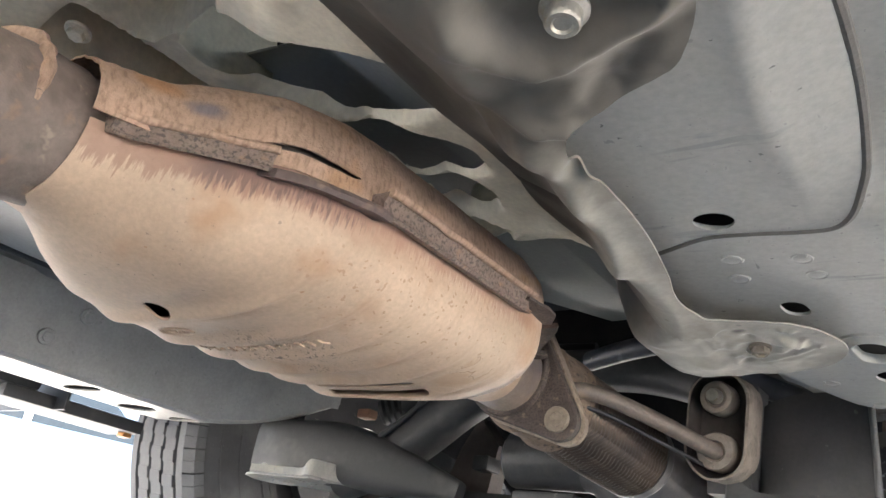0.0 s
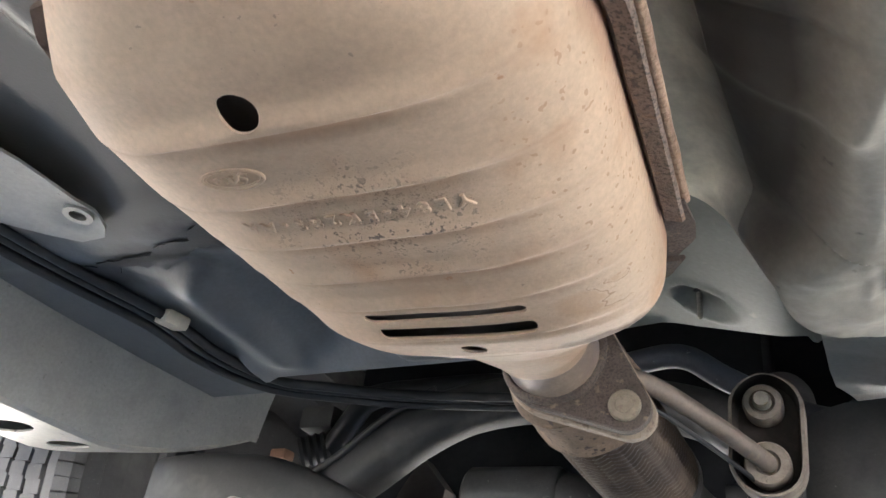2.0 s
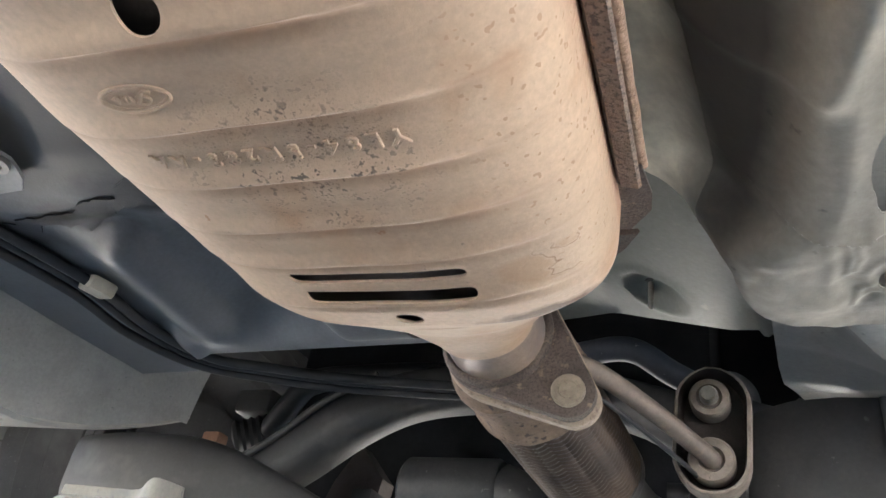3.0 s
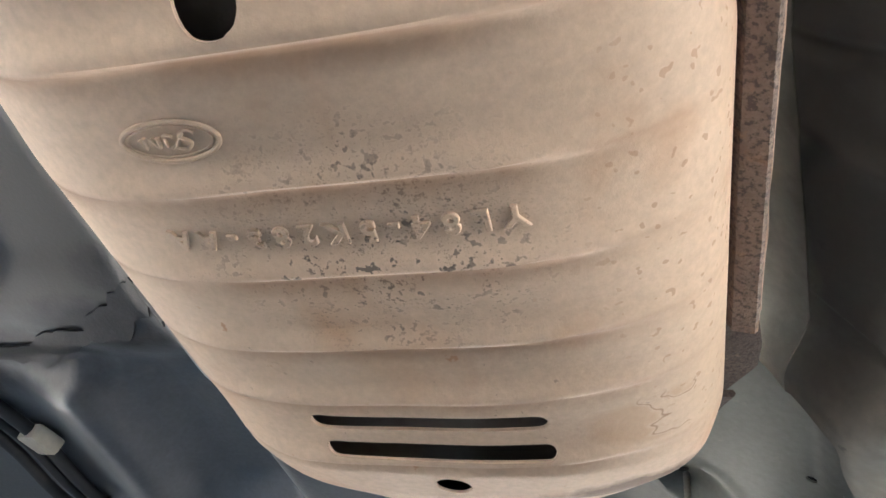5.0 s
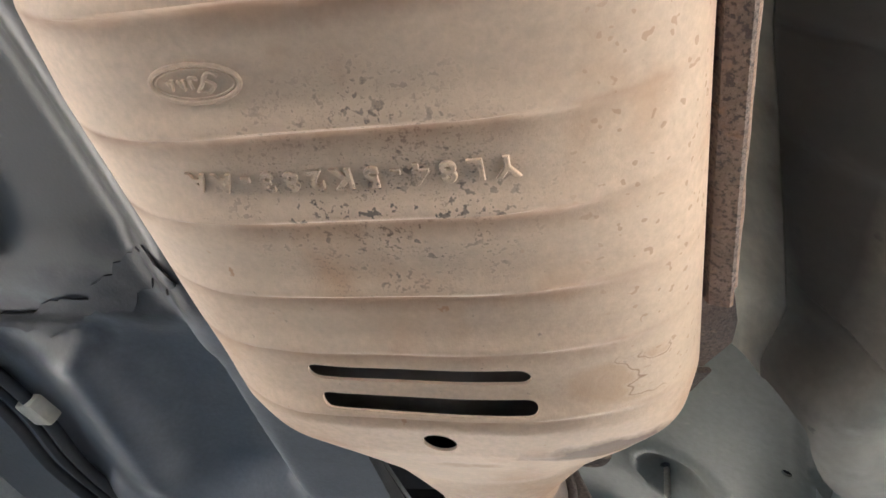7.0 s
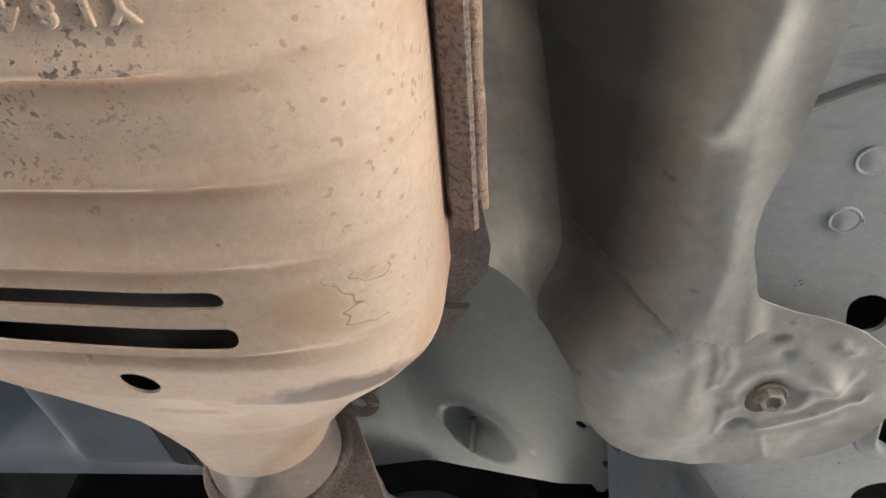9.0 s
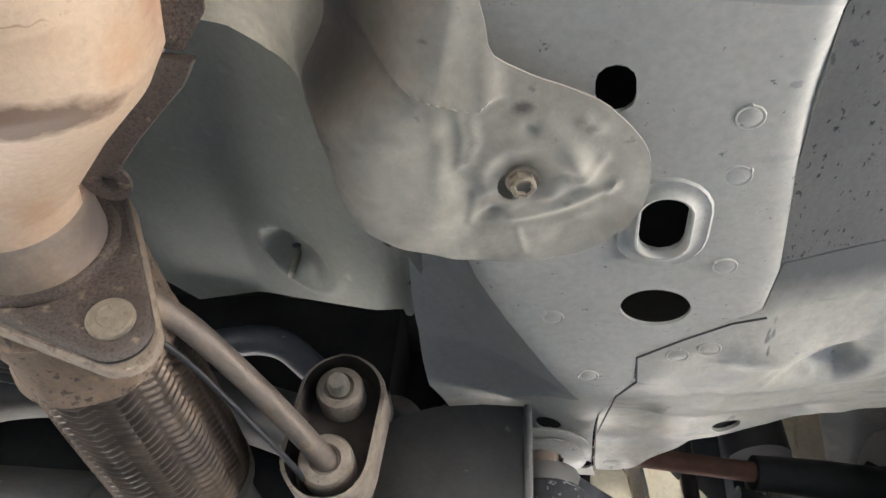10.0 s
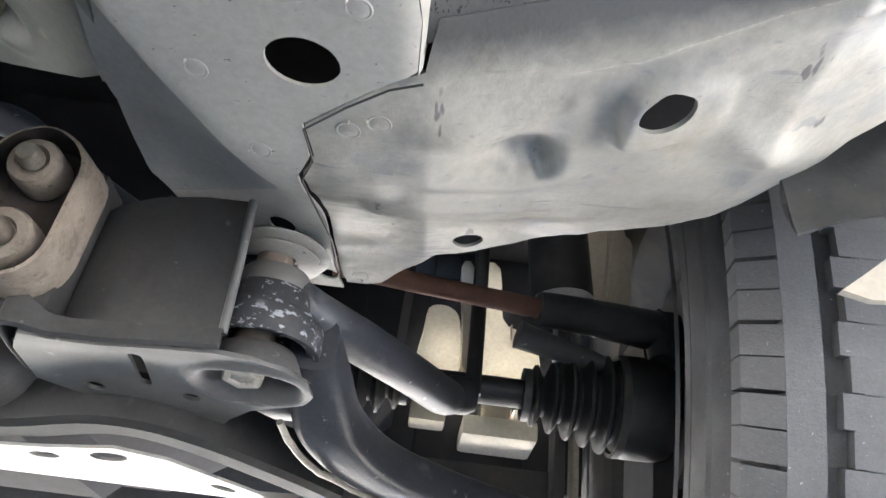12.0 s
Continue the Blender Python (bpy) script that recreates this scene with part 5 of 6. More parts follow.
cat = base("catalytic_converter", (-0.31, 0.22, 0.24), "tan heat-scaled catalytic converter with ribbed lower shield", "catalytic converter")
low_out = [(-1 / SC, -0.130), (1 / SC, -0.130), (1 / SC, 0.206), (-1 / SC, 0.206)]
holes = [uv_slot(0.0779, -0.0325, 0.0330, 0.0034, 0.0009), uv_slot(0.0916, -0.0320, 0.0338, 0.0031, 0.0009), uv_hole(0.1165, 0.000, 0.0060, 0.0062), uv_hole(-0.0560, -0.0045, 0.0066, 0.0062)]
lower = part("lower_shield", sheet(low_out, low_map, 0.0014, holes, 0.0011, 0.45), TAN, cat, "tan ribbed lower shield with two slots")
SLIT = [(0.962 / SC, -0.087), (0.935 / SC, -0.078), (0.930 / SC, -0.066), (0.940 / SC, -0.054), (0.962 / SC, -0.044), (0.970 / SC, -0.047), (0.962 / SC, -0.056), (0.956 / SC, -0.066), (0.960 / SC, -0.078)]
up_out = [(-1 / SC, -0.1335), (1 / SC, -0.1335), (1 / SC, 0.206), (-1 / SC, 0.206)]


def up_map(p, q):
    """Upper shell; its rear mouth stays wider than the lower one."""
    e = 0.62 * max(0.0, -0.104 - q)
    return cat_skin(q + e, max(-1, min(1, p * SC)), 1, 0.0, False) - CA * e + Vector((0, 0, wave(p * 10, q, 25, 0.0012, 5) - 0.058 * e))


part("upper_shield", sheet(up_out, up_map, 0.004, [SLIT], 0.001, 0.4, Vector((0, 0, -1))), TAN_UP, cat, "rusty brown upper shield")
rows = [[cat_skin(u, s, sg, -0.007, False) for sg, ss in ((1, np.linspace(-1, 1, 20)), (-1, np.linspace(1, -1, 20)[1:-1])) for s in ss] for u in np.linspace(-0.090, 0.18, 30)]
part("inner_can", loft(rows), CORE, cat, "dark inner can seen through the slots")


def flange(u0, u1, i, o, z0, thick, name, label, material=STRIP, side=1, lift=0.0, steps=26):
    """Folded seam strip along the shell's edge."""
    secs = []
    for u in np.linspace(u0, u1, steps):
        k = [(half_width(u) + i, z0 + thick / 2), (half_width(u) + o, z0 + thick / 2 + lift), (half_width(u) + o + 0.0008, z0 + lift), (half_width(u) + o, z0 - thick / 2 + lift), (half_width(u) + i, z0 - thick / 2)]
        secs.append([cat_at(u, side * v, SEAM_Z + z + wave(u, v, 120, 0.0006, side)) for v, z in k])
    return part(name, loft(secs), material, cat, label)


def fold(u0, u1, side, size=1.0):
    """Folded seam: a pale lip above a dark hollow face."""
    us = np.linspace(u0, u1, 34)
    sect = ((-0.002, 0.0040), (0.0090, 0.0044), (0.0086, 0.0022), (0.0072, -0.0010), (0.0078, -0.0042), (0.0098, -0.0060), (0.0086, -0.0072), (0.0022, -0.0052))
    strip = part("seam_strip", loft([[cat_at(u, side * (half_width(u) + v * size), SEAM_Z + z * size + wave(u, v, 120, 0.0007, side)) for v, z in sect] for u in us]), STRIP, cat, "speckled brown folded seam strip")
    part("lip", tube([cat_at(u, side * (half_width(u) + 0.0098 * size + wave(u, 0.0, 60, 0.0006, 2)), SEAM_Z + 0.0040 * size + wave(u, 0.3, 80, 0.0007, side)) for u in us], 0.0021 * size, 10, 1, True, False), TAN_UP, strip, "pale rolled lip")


for sd in (1, -1):
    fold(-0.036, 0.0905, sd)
    fold(-0.1250, -0.080, sd, 0.8)
    plate_end = sheet([(0.086, 0.080), (0.086, 0.0965), (0.104, 0.0985), (0.1145, 0.0972), (0.1290, 0.0875), (0.1285, 0.078)], lambda u, v: cat_at(u, sd * v, SEAM_Z - 0.0005 + wave(u, v, 90, 0.0008, 4)), 0.003, (), 0.0016)
    part("seam_end", plate_end, FLANGE, cat, "dark chamfered end plate of the seam")
    flange(0.1315, 0.186, -0.001, 0.0100, 0.0, 0.003, "seam_strip", "narrow brown strip along the taper", FLANGE, sd)
    flange(-0.081, -0.033, -0.003, 0.0105, -0.0035, 0.004, "seam_gap", "dark dished seam flange", DISH, sd, -0.0035)
tab_sheet = sheet([(p.x, p.y) for p in curve_pts([(0.176, 0.034, 0), (0.192, 0.031, 0), (0.203, 0.036, 0), (0.203, 0.046, 0), (0.193, 0.051, 0), (0.182, 0.046, 0)], 4, True)], lambda u, v: cat_at(u, v, SEAM_Z + 0.001), 0.003, [circle2(0.1950, 0.0425, 0.0042, 14, 0.0032)], 0.0016)
part("tab", tab_sheet, FLANGE, cat, "small brown tab with a hole")


def on_skin(u, v, lift):
    a = cat_skin(u, s_of(v, u), -1)
    return a + Vector((0, 0, -lift))


# embossed part number, read from the front of the vehicle
fc = bpy.data.curves.new("part_number", "FONT")
fc.body, fc.align_x, fc.align_y, fc.size, fc.space_character, fc.extrude, fc.bevel_depth = "YL84-5K283-AA", "CENTER", "CENTER", 0.0076, 1.76, 0.0002, 0.00035
fo = new("part_number_curve", fc)
bpy.context.view_layer.update()
tm = bpy.data.meshes.new_from_object(fo.evaluated_get(bpy.context.evaluated_depsgraph_get()))
bpy.data.objects.remove(fo)
bm = bmesh.new()
bm.from_mesh(tm)
bmesh.ops.subdivide_edges(bm, edges=[e for e in bm.edges if e.calc_length() > 0.002], cuts=1)
for v in bm.verts:
    x, y, z = v.co
    v.co = on_skin(-0.0004 + y, 0.0008 - x, 0.0003 + z)
bmesh.ops.recalc_face_normals(bm, faces=bm.faces)
part("part_number", bm, TAN, lower, "embossed part number")
# oval maker's mark as a plain embossed shape
bm = bmesh.new()
for ru, rv, r in ((0.0048, 0.0120, 0.0006), (0.0038, 0.0106, 0.0003)):
    ring = [on_skin(-0.0285 + ru * math.sin(2 * math.pi * k / 48), -0.0268 + rv * math.cos(2 * math.pi * k / 48), 0.0002) for k in range(49)]
    tube(ring, r, 8, 1, False, False, bm)
for stroke in (((0.0068, -0.0016), (0.0050, -0.0024), (0.0030, -0.0010), (0.0052, 0.0006), (0.0034, 0.0022), (0.0012, 0.0016)), ((0.0042, -0.0022), (0.0018, 0.0008), (0.0004, 0.0018)), ((0.0014, -0.0012), (-0.0006, -0.0014), (-0.0008, 0.0012)), ((-0.0024, -0.0012), (-0.0028, 0.0012), (-0.0044, -0.0010)), ((-0.0056, -0.0014), (-0.0062, 0.0012), (-0.0070, -0.0010))):
    tube([on_skin(-0.0285 + u, -0.0268 + v, 0.0003) for v, u in stroke], 0.0005, 8, 5, True, True, bm)
part("oval_mark", bm, TAN, lower, "embossed oval mark")

# pipes at both ends
out_c = [cat_at(u, 0, SEAM_Z + z) for u, z in ((0.185, 0.0), (0.210, 0.0), (0.2345, -0.001))]
part("outlet_pipe", tube(out_c, [0.0275, 0.0278, 0.0285], 32, 6), PIPE, cat, "heat-tinted outlet pipe")


def lumpy(bm, amp):
    for v in bm.verts:
        n = Vector((noise.noise(v.co * 45), noise.noise(v.co * 45 + Vector((7, 0, 0))), noise.noise(v.co * 45 + Vector((0, 9, 0)))))
        v.co += n * amp + n.yzx * noise.noise(v.co * 140) * amp
    return bm


in_c = [cat_at(u, v, SEAM_Z + z) for u, v, z in ((-0.10, 0.0, 0), (-0.135, 0.002, -0.001), (-0.165, 0.004, -0.006), (-0.21, 0.002, -0.014), (-0.30, -0.02, -0.02), (-0.50, -0.05, -0.01))]
part("inlet_pipe", lumpy(tube(in_c, [0.027, 0.028, 0.029, 0.029, 0.029, 0.029], 48, 14), 0.0042), INLET, cat, "dull tan inlet pipe")
bead = []
bm = bmesh.new()
for k in range(97):
    a = 2 * math.pi * k / 96
    bead.append(cat_at(-0.153 + 0.004 * math.sin(2 * a + 1), 0.0285 * math.cos(a), SEAM_Z + 0.0285 * math.sin(a)))
tube(bead, 0.0036, 12, 1, False, False, bm)
lumpy(bm, 0.0046)
part("weld_bead", bm, TAN_UP, cat, "lumpy brown weld bead")

# ---------------------------------------------------------------- exhaust front section
FC = cat_at(0.243, 0.0, SEAM_Z - 0.001)
fdir = (CA + Vector((0, 0, 0.02))).normalized()
fB = CB
fU = fdir.cross(fB) * -1
if fU.z < 0:
    fU = -fU


def flange_pt(p, q, d):
    return FC + fB * p + fU * q + fdir * d


exhaust = base("exhaust_front_pipe", (-0.32, 0.55, 0.25), "rusty flanged exhaust pipe with a braided flexible section", "exhaust pipe")


LOBES = [Vector((0.0425, -0.0330)), Vector((-0.024, 0.034)), Vector((0.012, 0.026))]


def flange_outline(grow=0.0):
    """Straight-sided outline drawn round the pipe and the bolt lobes."""
    ring = [(c.x + r * math.cos(2 * math.pi * k / 36), c.y + r * math.sin(2 * math.pi * k / 36)) for c, r in [(Vector((0, 0)), 0.0335)] + [(c, 0.0142) for c in LOBES] for k in range(36)]
    hull = []
    for pts in (sorted(ring), sorted(ring)[::-1]):
        chain = []
        for p in pts:
            while len(chain) > 1 and (chain[-1][0] - chain[-2][0]) * (p[1] - chain[-2][1]) - (chain[-1][1] - chain[-2][1]) * (p[0] - chain[-2][0]) <= 0:
                chain.pop()
            chain.append(p)
        hull += chain[:-1]
    return [p + p.normalized() * grow for p in loop2(hull, 0.004)]


def flange_plate(d0, d1, grow):
    ol = flange_outline(grow)
    c = 0.0012
    return loft([[flange_pt(p[0] * k, p[1] * k, d) for p in ol] for d, k in ((d0, 0.97), (d0 + c, 1), (d1 - c, 1), (d1, 0.97))])


part("flange", flange_plate(-0.008, 0.0, 0.0), FLANGE, exhaust, "rusty bolted flange")
part("gasket", flange_plate(0.0005, 0.0025, -0.001), DKGREY, exhaust, "thin gasket")
part("flange", flange_plate(0.003, 0.011, 0.0012), FLANGE_EDGE, exhaust, "rusty bolted flange")
for lobe in LOBES[:2]:
    c = flange_pt(lobe.x, lobe.y, -0.008)
    part("flange_bolt", lathe([(0, 0), (0.0092, 0), (0.0092, 0.002), (0.0084, 0.0030), (0.0052, 0.0032), (0.0046, 0.0025), (0, 0.0025)], 30, aim(c, -fdir)), OLD_BOLT, exhaust, "round bolt head")
    part("nut", hexhead(0.0085, 0.009, aim(flange_pt(lobe.x, lobe.y, 0.012), fdir), 0.011, 0.002), RUST, exhaust, "rusty nut")
bead = [flange_pt(0.0295 * math.cos(2 * math.pi * k / 64), 0.0295 * math.sin(2 * math.pi * k / 64), -0.009) for k in range(65)]
part("weld_bead", lumpy(tube(bead, 0.0030, 10, 1, False, False), 0.0018), FLANGE, exhaust, "lumpy weld bead round the pipe")
line = [flange_pt(0, 0, 0.008), Vector((-0.326, 0.490, 0.3015)), Vector((-0.3245, 0.512, 0.3000)), Vector((-0.320, 0.575, 0.2935)), Vector((-0.314, 0.640, 0.2860))]
part("collar", lumpy(tube([flange_pt(0, 0, 0.008), flange_pt(0, 0, 0.020), Vector((-0.3255, 0.502, 0.3008)), Vector((-0.3245, 0.517, 0.2995))], [0.034, 0.0375, 0.0365, 0.0390], 48, 10), 0.0024), RUST, exhaust, "lumpy rusty collar")
# braid: two sets of spirals over a core
a0, a1 = Vector((-0.3245, 0.504, 0.3005)), Vector((-0.314, 0.640, 0.2860))
ax = (a1 - a0).normalized()
e1 = ax.orthogonal().normalized()
e2 = ax.cross(e1)
core = tube([a0, a0.lerp(a1, 0.5), a1], [0.0335, 0.0345, 0.0325], 36, 10)
flex = part("flex_section", core, RUST, exhaust, "braided steel flexible section")
L = (a1 - a0).length
bm = bmesh.new()
rows, NA, NL, COLS = [], 192, 150, 24
for j in range(NL + 1):
    t = j / NL
    row = []
    for k in range(NA):
        fr = (k * COLS / NA) % 2
        v = abs(fr - 1)
        h = math.sin(2 * math.pi * (t * L / 0.0046 + v * 0.9))
        edge = min(v, 1 - v)
        r = 0.0360 - 0.0012 * (2 * t - 1) ** 2 + 0.00055 * h + 0.0005 * ease(edge, 0.0, 0.25)
        ang = 2 * math.pi * k / NA
        row.append(a0 + ax * (t * L) + (math.cos(ang) * e1 + math.sin(ang) * e2) * r)
    rows.append(row)
part("braid", loft(rows, True, False, bm), BRAID, flex, "woven steel braid")
part("end_band", tube([a1 - ax * 0.006, a1 + ax * 0.004, a1 + ax * 0.012], [0.0365, 0.036, 0.031], 32, 4), PIPE_GREY, exhaust, "pale end band")
part("front_pipe", tube([a1, (-0.309, 0.690, 0.279), (-0.297, 0.735, 0.273), (-0.272, 0.768, 0.276), (-0.245, 0.785, 0.295), (-0.235, 0.795, 0.345), (-0.235, 0.83, 0.42), (-0.26, 0.95, 0.46)], 0.0285, 28, 8), PIPE_GREY, exhaust, "bent steel front pipe")

# ---------------------------------------------------------------- exhaust hanger
hang = base("exhaust_hanger", (-0.23, 0.61, 0.30), "dusty brown rubber exhaust hanger on a steel rod", "exhaust hanger")


def hx(p, q, d):
    """Hanger face: p across, q up, d to the front."""
    return Vector((-0.2285 + p - 0.05 * d, 0.604 + d + 0.06 * p, 0.306 + q + 0.12 * d))


ol = slot2(0, -0.0195, 0.002, 0.0195, 0.0245, 14)
ring = [[hx(p * k, q * (k * 0.35 + 0.65) if k < 1 else q, d) for p, q in ol] for d, k in ((0.032, 1.0), (0.0, 1.0), (-0.003, 0.975), (-0.0035, 0.89), (0.014, 0.86), (0.020, 0.80))]
part("rubber_body", lumpy(loft(ring[:4], True, False), 0.0010), HANG_RIM, hang, "dusty tan rim of the rubber body, its light put into the colour")
recess = loft(ring[3:], True, False)
recess.faces.new([v for v in recess.verts[-len(ol):]])
part("inner_face", recess, HANG, hang, "recessed rubber face, the recess's shade put into its colour")
for q0, r in ((0.0215, 0.0135), (-0.0215, 0.0150)):
    part("bush", lathe([(0.0, 0.002), (r, 0.0), (r, 0.016), (r * 0.9, 0.0190), (0.0085, 0.0200), (0.0070, 0.017), (0.0, 0.017)], 28, aim(hx(0.0, q0, 0.0155), (0.05, -1, -0.12))), HANG_RIM, hang, "round dusty rubber bush")
part("pin", lathe([(0, 0), (0.0062, 0), (0.0062, 0.006), (0.0048, 0.010), (0, 0.010)], 16, aim(hx(0.0, 0.0215, -0.003), (0.05, -1, -0.12))), ZINC, hang, "pale steel pin end")
part("rod", tube([(-0.297, 0.487, 0.296), (-0.291, 0.490, 0.3005), (-0.2835, 0.500, 0.302), (-0.272, 0.520, 0.3005), (-0.252, 0.555, 0.2940), (-0.236, 0.583, 0.2870), (-0.2295, 0.597, 0.2845), (-0.2285, 0.606, 0.2845)], 0.0062, 16, 8), ROD, hang, "bent brown steel rod")
part("wire", tube([(-0.294, 0.498, 0.293), (-0.280, 0.520, 0.291), (-0.262, 0.552, 0.284), (-0.245, 0.585, 0.277), (-0.238, 0.604, 0.274)], 0.0016, 10, 6), BLACK, hang, "thin dark wire beside the rod")
part("bracket", loft([[Vector((x, y, z)) for x, z in ((-0.246, 0.258), (-0.212, 0.258), (-0.206, 0.345), (-0.250, 0.345))] for y in (0.634, 0.660)]), DKGREY, hang, "dark bracket behind the rubber")

# ---------------------------------------------------------------- subframe
sub = base("subframe", (-0.47, 0.72, 0.25), "dark pressed steel front subframe with bushing brackets", "subframe")


def leg(sx, cx):
    """Rear leg of the subframe; sx is 1 for the near side, -1 mirrored."""
    f = lambda x, y, z: Vector((cx + sx * (x + 0.170), y, z))
    # rear face, bowed forward at its inner end
    face = sheet([(-0.226, 0.0), (-0.1225, 0.0), (-0.1235, 1.0), (-0.150, 1.03), (-0.178, 1.02), (-0.2000, 0.95), (-0.222, 0.80)], lambda x, q: f(x, 0.631 + 0.16 * (-0.122 - x) - 0.004 * q + q * 0.10 * (-0.122 - x) + 9.0 * max(0.0, -0.186 - x) ** 2 * (1.6 - q), 0.2600 + 0.0755 * q + 0.06 * (-0.122 - x) * q), 0.005, (), 0.003, 0.35, Vector((0, 1, 0)))
    if sx > 0:
        part("rear_face", face, DKGREY, sub, "smooth dark rear face")
        part("face_edge", tube([f(-0.1215, 0.630, 0.2595), f(-0.1220, 0.628, 0.300), f(-0.1232, 0.6265, 0.3355)], 0.0024, 10, 4), LEG, sub, "bent edge of the rear face")
    else:
        face.free()
    # folded flange along the foot of the rear face
    foot = curve_pts([(-0.1205, 0.6265, 0), (-0.150, 0.6305, 0), (-0.180, 0.6355, 0), (-0.205, 0.6360, 0), (-0.2200, 0.6300, 0), (-0.2290, 0.6330, 0), (-0.2340, 0.6560, 0), (-0.2370, 0.690, 0)], 5)
    secs = []
    for k, p in enumerate(foot):
        n = (foot[min(k + 1, len(foot) - 1)] - foot[max(k - 1, 0)]).normalized()
        n = Vector((n.y, -n.x, 0)) * -1
        rim_h = 0.0095 + 0.010 * ease(-p.x, 0.205, 0.228)
        secs.append([f(p.x + n.x * a, p.y + n.y * a, 0.2500 + b + wave(p.x, b, 90, 0.0006, 3)) for a, b in ((0.0, 0.0), (-0.0012, 0.0022), (-0.0004, rim_h - 0.001), (-0.0022, rim_h + 0.0008), (0.0014, rim_h + 0.0010), (0.0024, 0.0015))])
    part("foot_flange", loft(secs), DKGREY if sx > 0 else PALE, sub, "folded flange along the foot of the leg")

    # bottom plate with slots, holes and the bolt cup
    def bz(x, y):
        c = math.hypot((x + 0.1125) / 1.15, (y - 0.672))
        return 0.2505 - 0.0015 * ease(y, 0.66, 0.64) + 0.018 * (1 - ease(c, 0.015, 0.0255)) - 0.0022 * math.exp(-((c - 0.0275) / 0.0035) ** 2) + 0.0012 * math.exp(-(((x + 0.19) / 0.02) ** 2 + ((y - 0.70) / 0.02) ** 2))
    ol2 = [(-0.2330, 0.660), (-0.2200, 0.634), (-0.205, 0.6385), (-0.1800, 0.6380), (-0.150, 0.633), (-0.122, 0.630), (-0.106, 0.6335), (-0.090, 0.643), (-0.080, 0.658), (-0.0785, 0.676), (-0.086, 0.694), (-0.100, 0.705), (-0.118, 0.716), (-0.134, 0.738), (-0.148, 0.768), (-0.160, 0.782), (-0.176, 0.772), (-0.192, 0.748), (-0.214, 0.726), (-0.237, 0.704)]
    hs = [slot2(-0.1665, 0.648, -0.1720, 0.690, 0.0034), circle2(-0.150, 0.705, 0.0055, 14, 0.0060), circle2(-0.2055, 0.7075, 0.0055, 14, 0.0060), circle2(-0.182, 0.7335, 0.0045, 12, 0.0060), slot2(-0.1600, 0.735, -0.1635, 0.752, 0.0030), circle2(-0.1125, 0.672, 0.0170, 24, 0.0155)]
    part("bottom_plate", sheet(ol2, lambda x, y: f(x, y, bz(x, y)), 0.003, hs, 0.0025), LEG if sx > 0 else PALE, sub, "grey bottom plate with slots and holes")
    if sx < 0:
        return
    bx, by = -0.1105, 0.667
    part("bolt", hexhead(0.0125, 0.011, aim(f(-0.1165, 0.672, 0.2660), (0, -0.12, -1), 0.25), 0.0150, 0.003, True), ZINC, sub, "large hex bolt in the cup")
    part("bushing", lathe([(0.0250, 0.270), (0.0285, 0.2695), (0.0296, 0.274), (0.0298, 0.2825), (0.0285, 0.2875), (0.0242, 0.2890), (0.0238, 0.2985), (0.0225, 0.3010), (0.0120, 0.3020), (0.0120, 0.2880), (0.0215, 0.2860), (0.0240, 0.2800)], 40, Matrix.Translation(f(bx, by, 0.0)), True), MOTTLE, sub, "mottled rubber bushing")
    part("upper_ring", lathe([(0.0110, 0.3015), (0.0190, 0.3015), (0.0199, 0.303), (0.0199, 0.3105), (0.0185, 0.3135), (0.0110, 0.3135)], 34, Matrix.Translation(f(bx, by, 0.0)), True), LEG, sub, "dusty grey upper ring of the bushing")
    part("collar", lathe([(0, 0.312), (0.0105, 0.312), (0.0108, 0.318), (0.0102, 0.326), (0, 0.326)], 24, Matrix.Translation(f(bx - 0.003, by, 0.0))), INLET, sub, "tan steel collar")
    for zw, rw in ((0.3235, 0.0225), (0.3285, 0.0262)):
        part("washer", lathe([(0.009, 0.0), (rw - 0.002, 0.0), (rw, 0.0010), (rw - 0.001, 0.0024), (0.009, 0.0024)], 36, Matrix.Translation(f(bx + 0.001, by, zw)) @ Matrix.Rotation(0.06, 4, "Y"), True), GREY, sub, "grey cupped washer")
    part("sleeve", lathe([(0, 0.262), (0.0105, 0.262), (0.0108, 0.264), (0.0108, 0.300), (0, 0.300)], 26, Matrix.Translation(f(bx - 0.004, by, 0.0))), ROD, sub, "dusty steel sleeve")


leg(1, -0.170)
leg(-1, -0.770)
# body of the far leg sweeping into the crossmember, and the crossmember itself
def swept(line, square):
    """A beam along a line of (x, y, z, half width, half height); square near 0 gives flat sides, 1 a round one."""
    cl = curve_pts([s[:3] for s in line], 5)
    secs = []
    for i, p in enumerate(cl):
        k = i / (len(cl) - 1) * (len(line) - 1)
        ry_, rz_ = (float(np.interp(k, range(len(line)), [s[j] for s in line])) for j in (3, 4))
        t = (cl[min(i + 1, len(cl) - 1)] - cl[max(i - 1, 0)]).normalized()
        side = t.cross(Vector((0, 0, 1))).normalized()
        up = side.cross(t).normalized()
        secs.append([p + side * ry_ * math.copysign(abs(math.cos(a)) ** square, math.cos(a)) + up * rz_ * math.copysign(abs(math.sin(a)) ** square, math.sin(a)) for a in np.linspace(0, 2 * math.pi, 41)[:-1]])
    return loft(secs)


